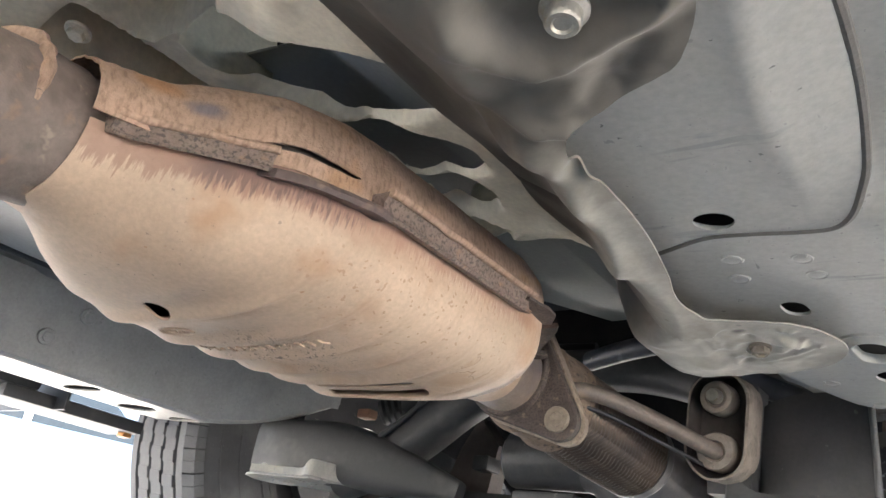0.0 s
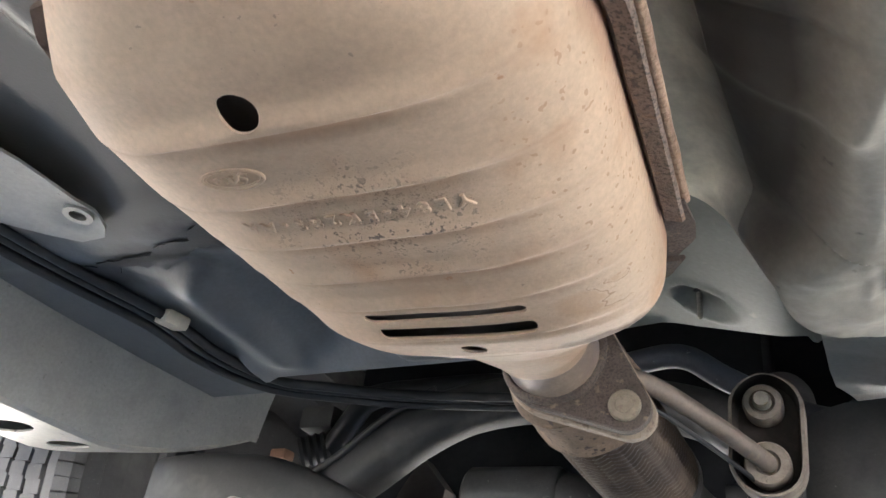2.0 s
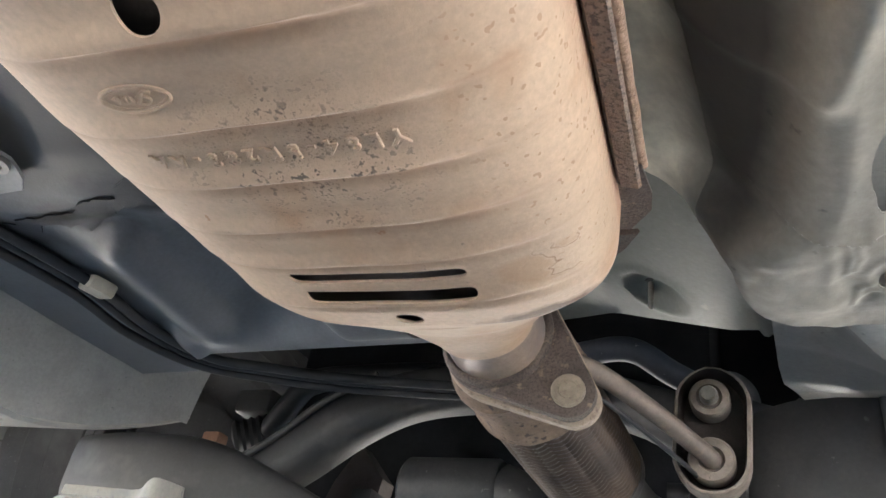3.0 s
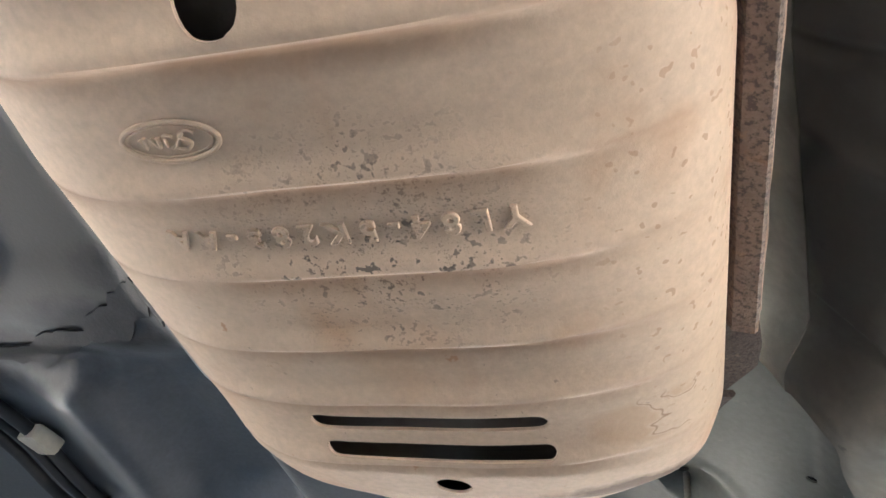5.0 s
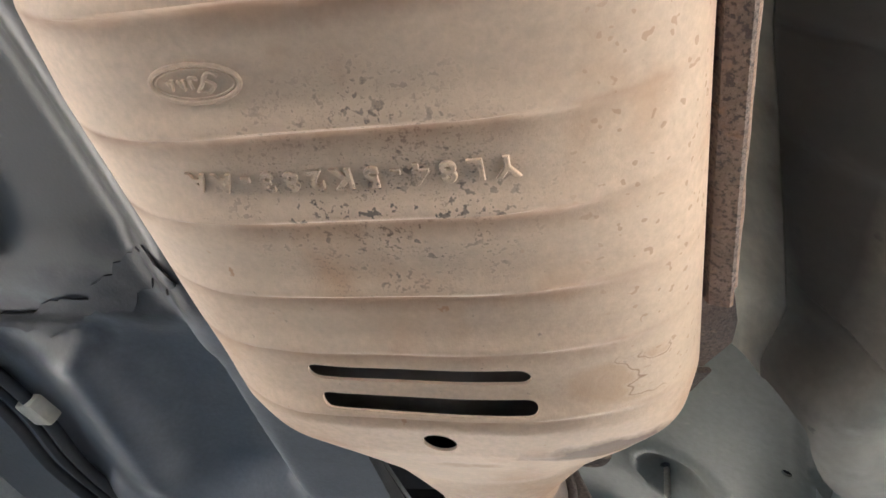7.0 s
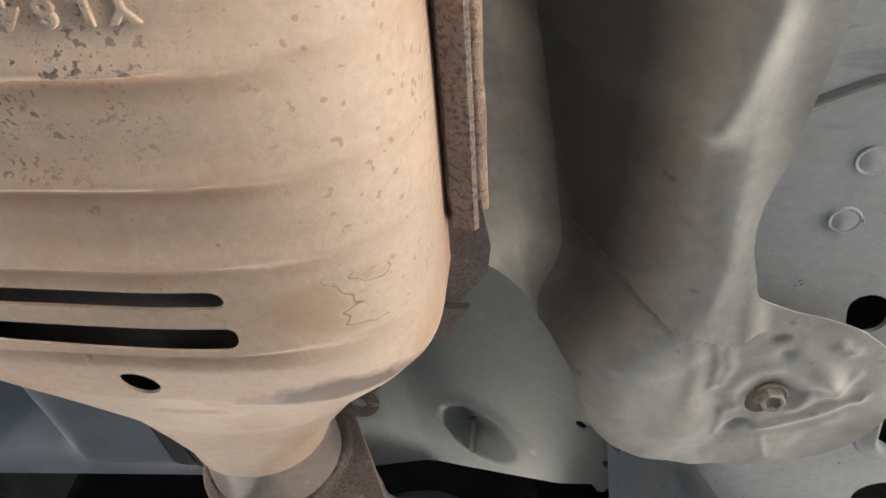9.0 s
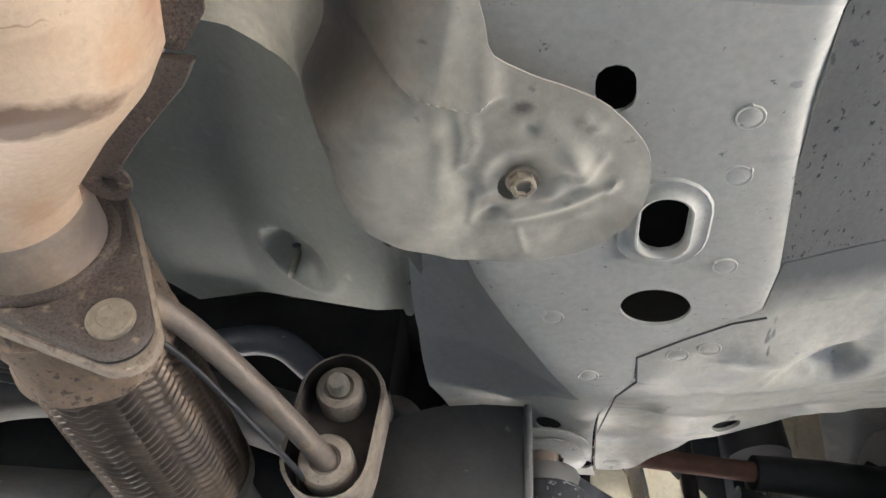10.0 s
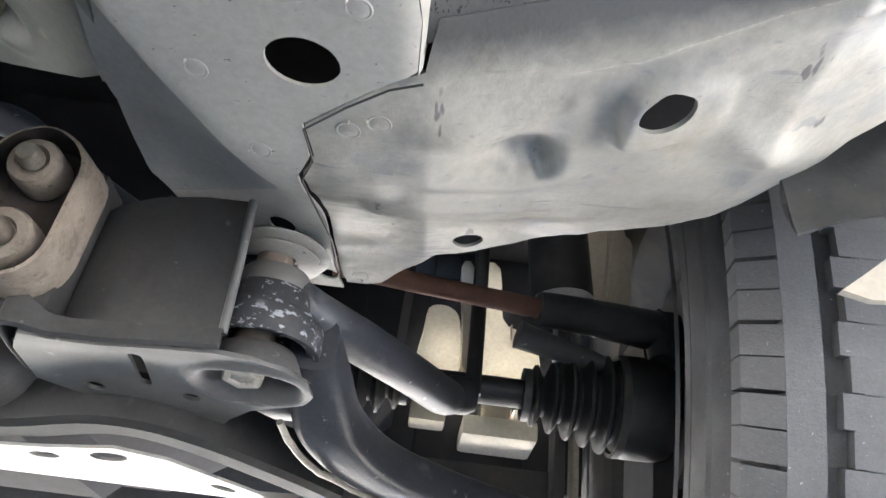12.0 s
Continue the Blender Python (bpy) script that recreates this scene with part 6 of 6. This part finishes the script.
part("crossmember_end", swept([(-0.868, 0.690, 0.290, 0.030, 0.036), (-0.80, 0.690, 0.290, 0.042, 0.037), (-0.73, 0.698, 0.288, 0.044, 0.038), (-0.685, 0.706, 0.282, 0.042, 0.034), (-0.645, 0.716, 0.274, 0.036, 0.027), (-0.605, 0.728, 0.266, 0.026, 0.019), (-0.575, 0.738, 0.260, 0.014, 0.012)], 0.42), CROSS, sub, "boxed dark end of the crossmember")
part("ridge", tube([(-0.735, 0.655, 0.266), (-0.690, 0.672, 0.290), (-0.642, 0.688, 0.330), (-0.598, 0.692, 0.368), (-0.545, 0.695, 0.398)], 0.0035, 10, 6), CROSS, sub, "pressed ridge along the arch")
part("crossmember", swept([(-0.735, 0.700, 0.258, 0.030, 0.022), (-0.687, 0.712, 0.283, 0.031, 0.026), (-0.630, 0.720, 0.325, 0.029, 0.027), (-0.578, 0.724, 0.362, 0.027, 0.026), (-0.525, 0.735, 0.390, 0.026, 0.024), (-0.460, 0.760, 0.408, 0.026, 0.023), (-0.380, 0.785, 0.412, 0.026, 0.022), (-0.300, 0.785, 0.392, 0.026, 0.024), (-0.235, 0.765, 0.350, 0.028, 0.030), (-0.190, 0.735, 0.305, 0.028, 0.036)], 0.75), CROSS, sub, "arched dark crossmember")
# lower front rails of the subframe with a pale perforated underside
lowline = [(-0.47, 0.800, 0.238), (-0.33, 0.790, 0.238), (-0.262, 0.775, 0.238), (-0.200, 0.745, 0.238), (-0.165, 0.760, 0.238), (-0.120, 0.815, 0.238), (-0.09, 0.86, 0.238)]


def low_beam(sgn):
    q = [((x if sgn > 0 else -0.94 - x), y, z) for x, y, z in lowline]
    P = curve_pts(q, 6)
    secs = []
    for i, p in enumerate(P):
        t = (P[min(i + 1, len(P) - 1)] - P[max(i - 1, 0)]).normalized()
        side = t.cross(Vector((0, 0, 1))).normalized() * sgn
        secs.append([p + side * a + Vector((0, 0, b)) for a, b in ((0.0, 0.0), (0.004, -0.004), (0.022, -0.004), (0.026, 0.0), (0.026, 0.024), (0.022, 0.030), (0.004, 0.030), (0.0, 0.026))])
    part("lower_beam", loft(secs), RUBBER, sub, "black lower beam")


low_beam(1)
low_beam(-1)
part("lower_plate", sheet([(-0.82, 0.80), (-0.70, 0.79), (-0.47, 0.808), (-0.33, 0.798), (-0.255, 0.780), (-0.205, 0.762), (-0.175, 0.775), (-0.125, 0.84), (-0.10, 0.90), (-0.25, 0.875), (-0.33, 0.872), (-0.47, 0.88), (-0.82, 0.88)], lambda x, y: Vector((x, y, 0.2310 + 0.02 * ease(y, 0.86, 0.92))), 0.012, [circle2(-0.262, 0.800, 0.011, 16, 0.007, -0.3), circle2(-0.215, 0.785, 0.014, 18, 0.009, -0.5), circle2(-0.150, 0.835, 0.010, 14, 0.006, 0.8), circle2(-0.38, 0.835, 0.012, 14), circle2(-0.60, 0.835, 0.012, 14)], 0.002), GREY, sub, "pale bottom plate with holes")

# control arm and anti-roll bar
arm = base("control_arm", (0.0, 0.78, 0.25), "dark scuffed curved lower control arm", "control arm")
secs = []
armline = curve_pts([(-0.0830, 0.672, 0.278), (-0.0800, 0.700, 0.268), (-0.073, 0.745, 0.256), (-0.045, 0.800, 0.250), (0.015, 0.850, 0.246), (0.09, 0.885, 0.242), (0.17, 0.905, 0.236)], 6)
for i, p in enumerate(armline):
    t = (armline[min(i + 1, len(armline) - 1)] - armline[max(i - 1, 0)]).normalized()
    side = t.cross(Vector((0, 0, 1))).normalized()
    w, h = 0.013 + 0.008 * math.sin(i / len(armline) * math.pi), 0.015
    secs.append([p + side * w * math.copysign(abs(math.cos(a)) ** 0.5, math.cos(a)) + Vector((0, 0, h)) * math.copysign(abs(math.sin(a)) ** 0.5, math.sin(a)) for a in np.linspace(0, 2 * math.pi, 21)[:-1]])
part("arm_beam", loft(secs), ARM_DARK, arm)
part("eye", lathe([(0.0292, -0.0105), (0.0322, -0.0105), (0.0330, -0.004), (0.0322, 0.0045), (0.0300, 0.0050)], 34, Matrix.Translation((-0.1105, 0.667, 0.2785)), True), MOTTLE, arm, "scuffed round bushing eye")
part("rib_edge", lumpy(tube([(-0.100, 0.715, 0.246), (-0.094, 0.742, 0.240), (-0.083, 0.768, 0.236), (-0.060, 0.805, 0.234), (-0.02, 0.845, 0.232)], 0.0022, 8, 8), 0.0012), ZINC, arm, "bright worn lower edge")
part("ball_joint", lathe([(0, 0), (0.022, 0), (0.026, 0.01), (0.024, 0.03), (0.012, 0.05), (0, 0.05)], 20, Matrix.Translation((0.155, 0.895, 0.215))), BLACK, arm, "black ball joint")

bar = base("anti_roll_bar", (-0.05, 0.75, 0.31), "grey flattened anti-roll bar end", "anti-roll bar")
part("bar_end", tube([(-0.40, 0.70, 0.398), (-0.335, 0.675, 0.400), (-0.295, 0.672, 0.400), (-0.262, 0.690, 0.384), (-0.20, 0.72, 0.36), (-0.15, 0.69, 0.345), (-0.095, 0.670, 0.300), (-0.060, 0.715, 0.300), (-0.030, 0.775, 0.308), (-0.006, 0.835, 0.318), (0.003, 0.850, 0.324)], [0.0105, 0.0105, 0.0105, 0.0105, 0.0105, 0.0105, 0.013, 0.014, 0.014, 0.0145, 0.012], 18, 8), ARM_DARK, bar)
part("joint", lathe([(0, 0), (0.013, 0), (0.015, 0.006), (0.015, 0.018), (0.012, 0.024), (0, 0.024)], 20, aim((-0.004, 0.852, 0.326), (1, 0.2, 0.1))), BLACK, bar, "black link joint")
part("drop_link", tube([(0.018, 0.858, 0.330), (0.017, 0.862, 0.42), (0.015, 0.87, 0.56)], 0.0065, 12, 4), BLACK, bar, "black drop link rod")

# ---------------------------------------------------------------- steering, drive shaft
tie = base("tie_rod", (0.05, 0.79, 0.38), "rusty brown tie rod with a black sleeve", "tie rod")
part("rod", tube([(-0.10, 0.800, 0.398), (-0.02, 0.822, 0.402), (0.066, 0.840, 0.4035)], 0.0082, 14, 4), TIE, tie, "rusty brown rod")
part("sleeve", tube([(0.064, 0.840, 0.4035), (0.11, 0.846, 0.404), (0.165, 0.852, 0.402)], [0.014, 0.0155, 0.017], 18, 4), BLACK, tie, "black sleeve")
part("tie_end", lathe([(0, -0.02), (0.014, -0.018), (0.017, 0), (0.014, 0.02), (0, 0.022)], 18, Matrix.Translation((0.172, 0.853, 0.395))), BLACK, tie, "black ball end")
part("bracket", tube([(0.050, 0.852, 0.384), (0.085, 0.858, 0.378), (0.12, 0.864, 0.372), (0.165, 0.872, 0.352)], [0.012, 0.010, 0.008, 0.008], 12, 4), ARM, tie, "grey steering arm")

shaft = base("drive_shaft", (0.05, 0.88, 0.335), "black drive shaft with ribbed rubber boots", "drive shaft")
part("bar", tube([(-0.30, 0.882, 0.345), (0.05, 0.88, 0.344), (0.21, 0.88, 0.343)], 0.012, 20, 2), BLACK, shaft)


def boot(x0, x1, r0, r1, n, name="boot"):
    prof = [(0.012, 0.0), (r0, 0.0)]
    for k in range(n * 6 + 1):
        t = k / (n * 6)
        r = r0 + (r1 - r0) * t
        prof.append((r + 0.0062 * math.sin(k / 6 * 2 * math.pi), 0.004 + t * (abs(x1 - x0) - 0.008)))
    prof += [(r1, abs(x1 - x0)), (0.012, abs(x1 - x0))]
    part(name, lathe(prof, 40, aim((x0, 0.88, 0.344), (1 if x1 > x0 else -1, 0, 0))), RUBBER, shaft, "black ribbed rubber boot")


boot(0.062, 0.140, 0.019, 0.037, 5)
boot(-0.035, -0.100, 0.018, 0.036, 4)
part("joint_can", lathe([(0, 0), (0.040, 0), (0.042, 0.004), (0.042, 0.03), (0.038, 0.04), (0, 0.04)], 36, aim((0.139, 0.88, 0.344), (1, 0, 0))), BLACK, shaft, "black joint housing")
part("joint_can", lathe([(0, 0), (0.040, 0), (0.044, 0.006), (0.044, 0.06), (0, 0.07)], 36, aim((-0.098, 0.88, 0.344), (-1, 0, 0))), BLACK, shaft, "black joint housing")
for x, r in ((0.0625, 0.0215), (0.137, 0.042), (-0.036, 0.0205), (-0.097, 0.041)):
    part("clamp", lathe([(r - 0.003, -0.003), (r, -0.003), (r, 0.003), (r - 0.003, 0.003)], 36, aim((x, 0.88, 0.344), (1, 0, 0)), True), DKGREY, shaft, "metal clamp band")

# cylinder by the engine, connector and hoses
mount = base("engine_mount", (-0.47, 0.78, 0.30), "dark grey cylindrical engine mount", "engine mount")
part("can", lathe([(0, 0), (0.029, 0), (0.033, 0.004), (0.033, 0.096), (0.030, 0.100), (0, 0.100)], 36, aim((-0.535, 0.780, 0.310), (1, 0.02, 0))), DKGREY, mount)
part("neck", tube([(-0.440, 0.782, 0.310), (-0.415, 0.785, 0.300), (-0.400, 0.79, 0.28), (-0.395, 0.80, 0.25)], [0.030, 0.029, 0.025, 0.022], 24, 5), ARM, mount, "curved grey neck")
part("bracket", block((-0.52, 0.76, 0.256), (-0.44, 0.80, 0.272), 0.004), ARM, mount, "flat grey bracket")
brk = base("gearbox_bracket", (-0.62, 0.78, 0.28), "dusty brown cast bracket under the engine", "bracket")
part("cheek", loft([[Vector((x, y, z)) for x, z in ((-0.672, 0.270), (-0.600, 0.262), (-0.590, 0.335), (-0.625, 0.372), (-0.650, 0.33))] for y in (0.822, 0.85)]), CORE, brk)
part("lug", block((-0.612, 0.80, 0.300), (-0.588, 0.83, 0.318), 0.003), BLACK, brk, "small black lug")
part("foot", loft([[Vector((x, y, z)) for x, z in ((-0.70, 0.238), (-0.53, 0.236), (-0.55, 0.262), (-0.67, 0.268))] for y in (0.80, 0.90)]), BLACK, brk, "black foot")
conn = base("wiring_connector", (-0.80, 0.80, 0.37), "black corrugated wiring loom with an orange connector", "connector")
part("plug", block((-0.828, 0.792, 0.364), (-0.803, 0.812, 0.378), 0.004), ORANGE_DULL, conn, "dull orange plug")
prof = [(0, 0)] + [(0.017 + (0.003 if k % 2 else 0), 0.003 + k * 0.0045) for k in range(12)] + [(0, 0.06)]
part("loom", lathe(prof, 20, aim((-0.79, 0.80, 0.372), (0.5, 0.3, 0.25))), RUBBER, conn, "black corrugated sleeve")
part("cap", block((-0.80, 0.80, 0.405), (-0.75, 0.83, 0.435), 0.006), DKGREY, conn, "grey connector cap")
part("hose", tube([(-0.75, 0.815, 0.385), (-0.72, 0.80, 0.41), (-0.68, 0.78, 0.43), (-0.62, 0.79, 0.44), (-0.54, 0.80, 0.445), (-0.46, 0.82, 0.45)], 0.014, 16, 6), BLACK, conn, "black hose")

# ---------------------------------------------------------------- light plastic liners seen past the drive shaft
liner = base("front_liner", (0.08, 1.2, 0.4), "off-white plastic liner panels behind the drive shaft", "liner")


def liner_panel(outline, y, material, deep=0.025, label=""):
    """A moulded panel with a rounded outline in x and z."""
    ol = [(p.x, p.y) for p in curve_pts([(*p, 0) for p in outline], 3, True)]
    cx, cz = sum(p[0] for p in ol) / len(ol), sum(p[1] for p in ol) / len(ol)
    part("panel", loft([[Vector((cx + (a - cx) * k, y + d + 0.22 * (b - 0.55), cz + (b - cz) * k)) for a, b in ol] for d, k in ((0.0, 0.93), (0.002, 0.98), (0.006, 1.0), (deep, 1.0))]), material, liner, label)


liner_panel([(-0.026, 0.479), (-0.035, 0.493), (-0.030, 0.54), (-0.0265, 0.575), (-0.010, 0.583), (0.006, 0.578), (0.0165, 0.56), (0.022, 0.50), (0.0135, 0.478)], 1.200, WHITE)
liner_panel([(0.024, 0.485), (0.020, 0.57), (0.012, 0.66), (0.030, 0.66), (0.036, 0.57), (0.041, 0.487)], 1.205, BEIGE)
liner_panel([(0.0533, 0.474), (0.046, 0.56), (0.0390, 0.66), (0.066, 0.66), (0.072, 0.572), (0.100, 0.552), (0.1148, 0.5366), (0.1235, 0.5062), (0.1137, 0.4819), (0.085, 0.476)], 1.200, WHITE)
part("seam", block((0.083, 1.197, 0.478), (0.0855, 1.202, 0.56), 0.0008), BEIGE, liner, "moulded seam line")
part("tray", block((0.030, 1.17, 0.398), (0.121, 1.25, 0.424), 0.006), WHITE, liner, "white box-shaped tray")
part("tray_step", block((0.052, 1.19, 0.424), (0.090, 1.24, 0.448), 0.005), BEIGE, liner, "grey-beige step on the tray")
part("tray_step", block((0.092, 1.19, 0.424), (0.118, 1.24, 0.444), 0.005), WHITE, liner, "white step on the tray")
part("lower_block", block((-0.034, 1.18, 0.412), (0.010, 1.22, 0.436), 0.005), BEIGE, liner, "beige block")
# dark blocks added behind the panels to hide the sky in the gaps
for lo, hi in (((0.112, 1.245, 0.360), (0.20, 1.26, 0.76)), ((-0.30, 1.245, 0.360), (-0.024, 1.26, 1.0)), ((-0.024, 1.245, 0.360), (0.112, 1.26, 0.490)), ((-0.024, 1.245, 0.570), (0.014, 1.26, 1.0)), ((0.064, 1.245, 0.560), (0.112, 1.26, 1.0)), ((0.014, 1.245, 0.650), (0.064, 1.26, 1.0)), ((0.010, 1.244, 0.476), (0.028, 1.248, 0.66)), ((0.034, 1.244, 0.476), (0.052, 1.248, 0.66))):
    part("backing", block(lo, hi, 0.004), VOID, liner, "added dark backing that hides the sky")
part("upright", block((0.138, 1.16, 0.30), (0.152, 1.20, 0.64), 0.004), ARM, liner, "grey upright")
part("upright", block((0.160, 1.16, 0.30), (0.168, 1.19, 0.64), 0.003), ZINC, liner, "thin bright upright")
part("lower_shield", block((-0.10, 1.19, 0.25), (0.14, 1.21, 0.372), 0.005), DKGREY, liner, "grey lower panel")
inner = base("splash_shield", (0.15, 0.955, 0.5), "dusty beige brake splash shield above the drive shaft", "splash shield")
part("plate", sheet([(p.x, p.y) for p in curve_pts([(0.1235, 0.515, 0), (0.1285, 0.492, 0), (0.143, 0.4775, 0), (0.159, 0.4735, 0), (0.172, 0.480, 0), (0.172, 0.600, 0), (0.126, 0.600, 0), (0.122, 0.55, 0)], 5, True)], lambda x, z: Vector((x, 0.955 - 0.9 * (x - 0.15) ** 2 + wave(x, z, 30, 0.002, 1), z)), 0.008, (), 0.003, 0.35, Vector((0, 1, 0))), BEIGE, inner)
part("rib", tube([(0.146, 0.950, 0.482), (0.150, 0.949, 0.54), (0.152, 0.949, 0.598)], 0.0022, 8, 3), BEIGE, inner, "pressed rib")
strut = base("suspension_strut", (0.16, 0.93, 0.5), "black suspension strut and knuckle", "suspension strut")
part("knuckle", loft([[Vector((x, 0.93 + dy, z)) for x, z in ((0.165, 0.22), (0.19, 0.22), (0.20, 0.36), (0.198, 0.41), (0.190, 0.435), (0.178, 0.442), (0.167, 0.430), (0.163, 0.40), (0.17, 0.34))] for dy in (-0.045, 0.045)]), BLACK, strut)
part("tube", tube([(0.10, 0.93, 0.46), (0.085, 0.93, 0.62)], 0.03, 20, 2, True, False), BLACK, strut, "black strut tube")
part("hub", lathe([(0, 0), (0.06, 0), (0.065, 0.02), (0.05, 0.06), (0, 0.06)], 28, aim((0.185, 0.90, 0.343), (1, 0, 0))), DKGREY, strut, "dark hub")

# ---------------------------------------------------------------- wheels
TW, TR = 0.205, 0.345


def build_wheel():
    w = base("wheel", (0, 0, 0), "black road tyre with dusty block tread on a steel rim", "wheel", "front wheels")
    h = TW / 2
    prof = [(0.205, -h + 0.018), (0.215, -h + 0.006), (0.25, -h - 0.004), (0.285, -h - 0.006), (0.308, -h - 0.001), (0.322, -h + 0.010), (0.333, -h + 0.022), (0.337, -h + 0.03), (0.337, h - 0.03), (0.333, h - 0.022), (0.322, h - 0.010), (0.308, h + 0.001), (0.285, h + 0.006), (0.25, h + 0.004), (0.215, h - 0.006), (0.205, h - 0.018)]
    m = aim((0, 0, 0), (1, 0, 0))
    tyre = part("tyre", lathe(prof, 96, m, True), TYRE, w, "black dusty tyre")
    # moulded rings on the side wall
    for rr_ in (0.232, 0.270, 0.300):
        for sgn in (-1, 1):
            x = sgn * (h + 0.0045 - 0.0012 * (rr_ > 0.29))
            part("ring", lathe([(rr_ - 0.002, -0.001), (rr_, 0.0012), (rr_ + 0.002, -0.001)], 72, aim((x, 0, 0), (sgn, 0, 0))), TYRE, tyre, "moulded side-wall ring")
    bm = bmesh.new()
    N = 63

    def cell(a0, a1, x0, x1, r0, r1, skew=0.0, drop=0.0):
        vs = []
        for r in (r0, r1):
            k = 0.0 if r == r0 else 0.0007
            for a, x in ((a0, x0), (a0 + skew, x1), (a1 + skew, x1), (a1, x0)):
                rr3 = r - (drop if abs(x) > h - 0.02 and abs(x) == max(abs(x0), abs(x1)) else 0.0)
                vs.append(bm.verts.new((x * (1 - k * 2), rr3 * math.cos(a), rr3 * math.sin(a))))
        for f in ((4, 5, 6, 7), (0, 1, 5, 4), (1, 2, 6, 5), (2, 3, 7, 6), (3, 0, 4, 7)):
            bm.faces.new([vs[i] for i in f])
    for k in range(N):
        a = 2 * math.pi * k / N
        da = 2 * math.pi / N
        for sgn in (-1, 1):
            # shoulder: one wide slot and two fine sipes to each pitch, then an unbroken rib
            for f0, f1 in ((0.070, 0.520), (0.545, 1.0)):
                cell(a + da * f0, a + da * f1, sgn * (h - 0.002), sgn * (h - 0.020), 0.330, TR, 0.004, 0.009)
            cell(a, a + da, sgn * (h - 0.0202), sgn * (h - 0.038), 0.330, TR + 0.0002, 0.0)
        for j, x in enumerate((-0.039, 0.0, 0.039)):
            for q in range(2):
                b = a + da * (0.5 * q + 0.17 * j)
                o = 0.0022 if q else -0.0022
                cell(b, b + da * 0.482, x - 0.0155 + o, x + 0.0155 + o, 0.330, TR, 0.004)
                cell(b + da * 0.475, b + da * 0.5, x - 0.010 + o, x + 0.014, 0.330, TR - 0.0004, 0.004)
    bmesh.ops.recalc_face_normals(bm, faces=bm.faces)
    part("tread", bm, TREAD, tyre, "worn block tread", False)
    part("rim", lathe([(0.06, -0.02), (0.10, -0.03), (0.17, -0.02), (0.195, -0.085), (0.210, -0.092), (0.210, -0.080), (0.190, -0.070), (0.185, 0.07), (0.205, 0.080), (0.210, 0.092), (0.198, 0.090), (0.178, 0.02), (0.10, 0.0), (0.06, 0.0)], 60, m, True), DKGREY, w, "dark steel rim")
    part("brake_disc", lathe([(0.05, 0), (0.14, 0), (0.14, 0.02), (0.05, 0.02)], 40, aim((-0.06, 0, 0), (1, 0, 0)), True), ARM, w, "steel brake disc")
    return w


wheel_r = build_wheel()
wheel_r.matrix_basis = pose(0.264, 0.935, TR, 0, 0, WHEEL_TURN_R)
copy_thing(wheel_r, pose(-1.045, 0.985, TR, 0, 0, 180 + WHEEL_TURN_L))

# liner of the wheel arch beside the tyre, with a bent lip
arch = base("arch_liner_edge", (0.16, 0.57, 0.31), "dark arch liner edge with a pale bent lip", "arch liner")
part("liner", sheet([(0.130, 0.352), (0.1355, 0.3115), (0.150, 0.317), (0.1705, 0.3205), (0.20, 0.335), (0.24, 0.34), (0.24, 0.40), (0.14, 0.40)], lambda x, z: Vector((x, 0.56 - 0.25 * (x - 0.13) + wave(x, z, 40, 0.004, 3), z)), 0.006, (), 0.002, 0.35, Vector((0, 1, 0))), DKGREY, arch, "dark plastic liner")
part("lip", loft([[Vector((x, y, z)) for x, z in ((0.1475, 0.2815), (0.158, 0.2900), (0.1755, 0.305), (0.22, 0.330), (0.22, 0.285), (0.160, 0.2785))] for y in (0.553, 0.557)]), BEIGE, arch, "pale pointed lip")
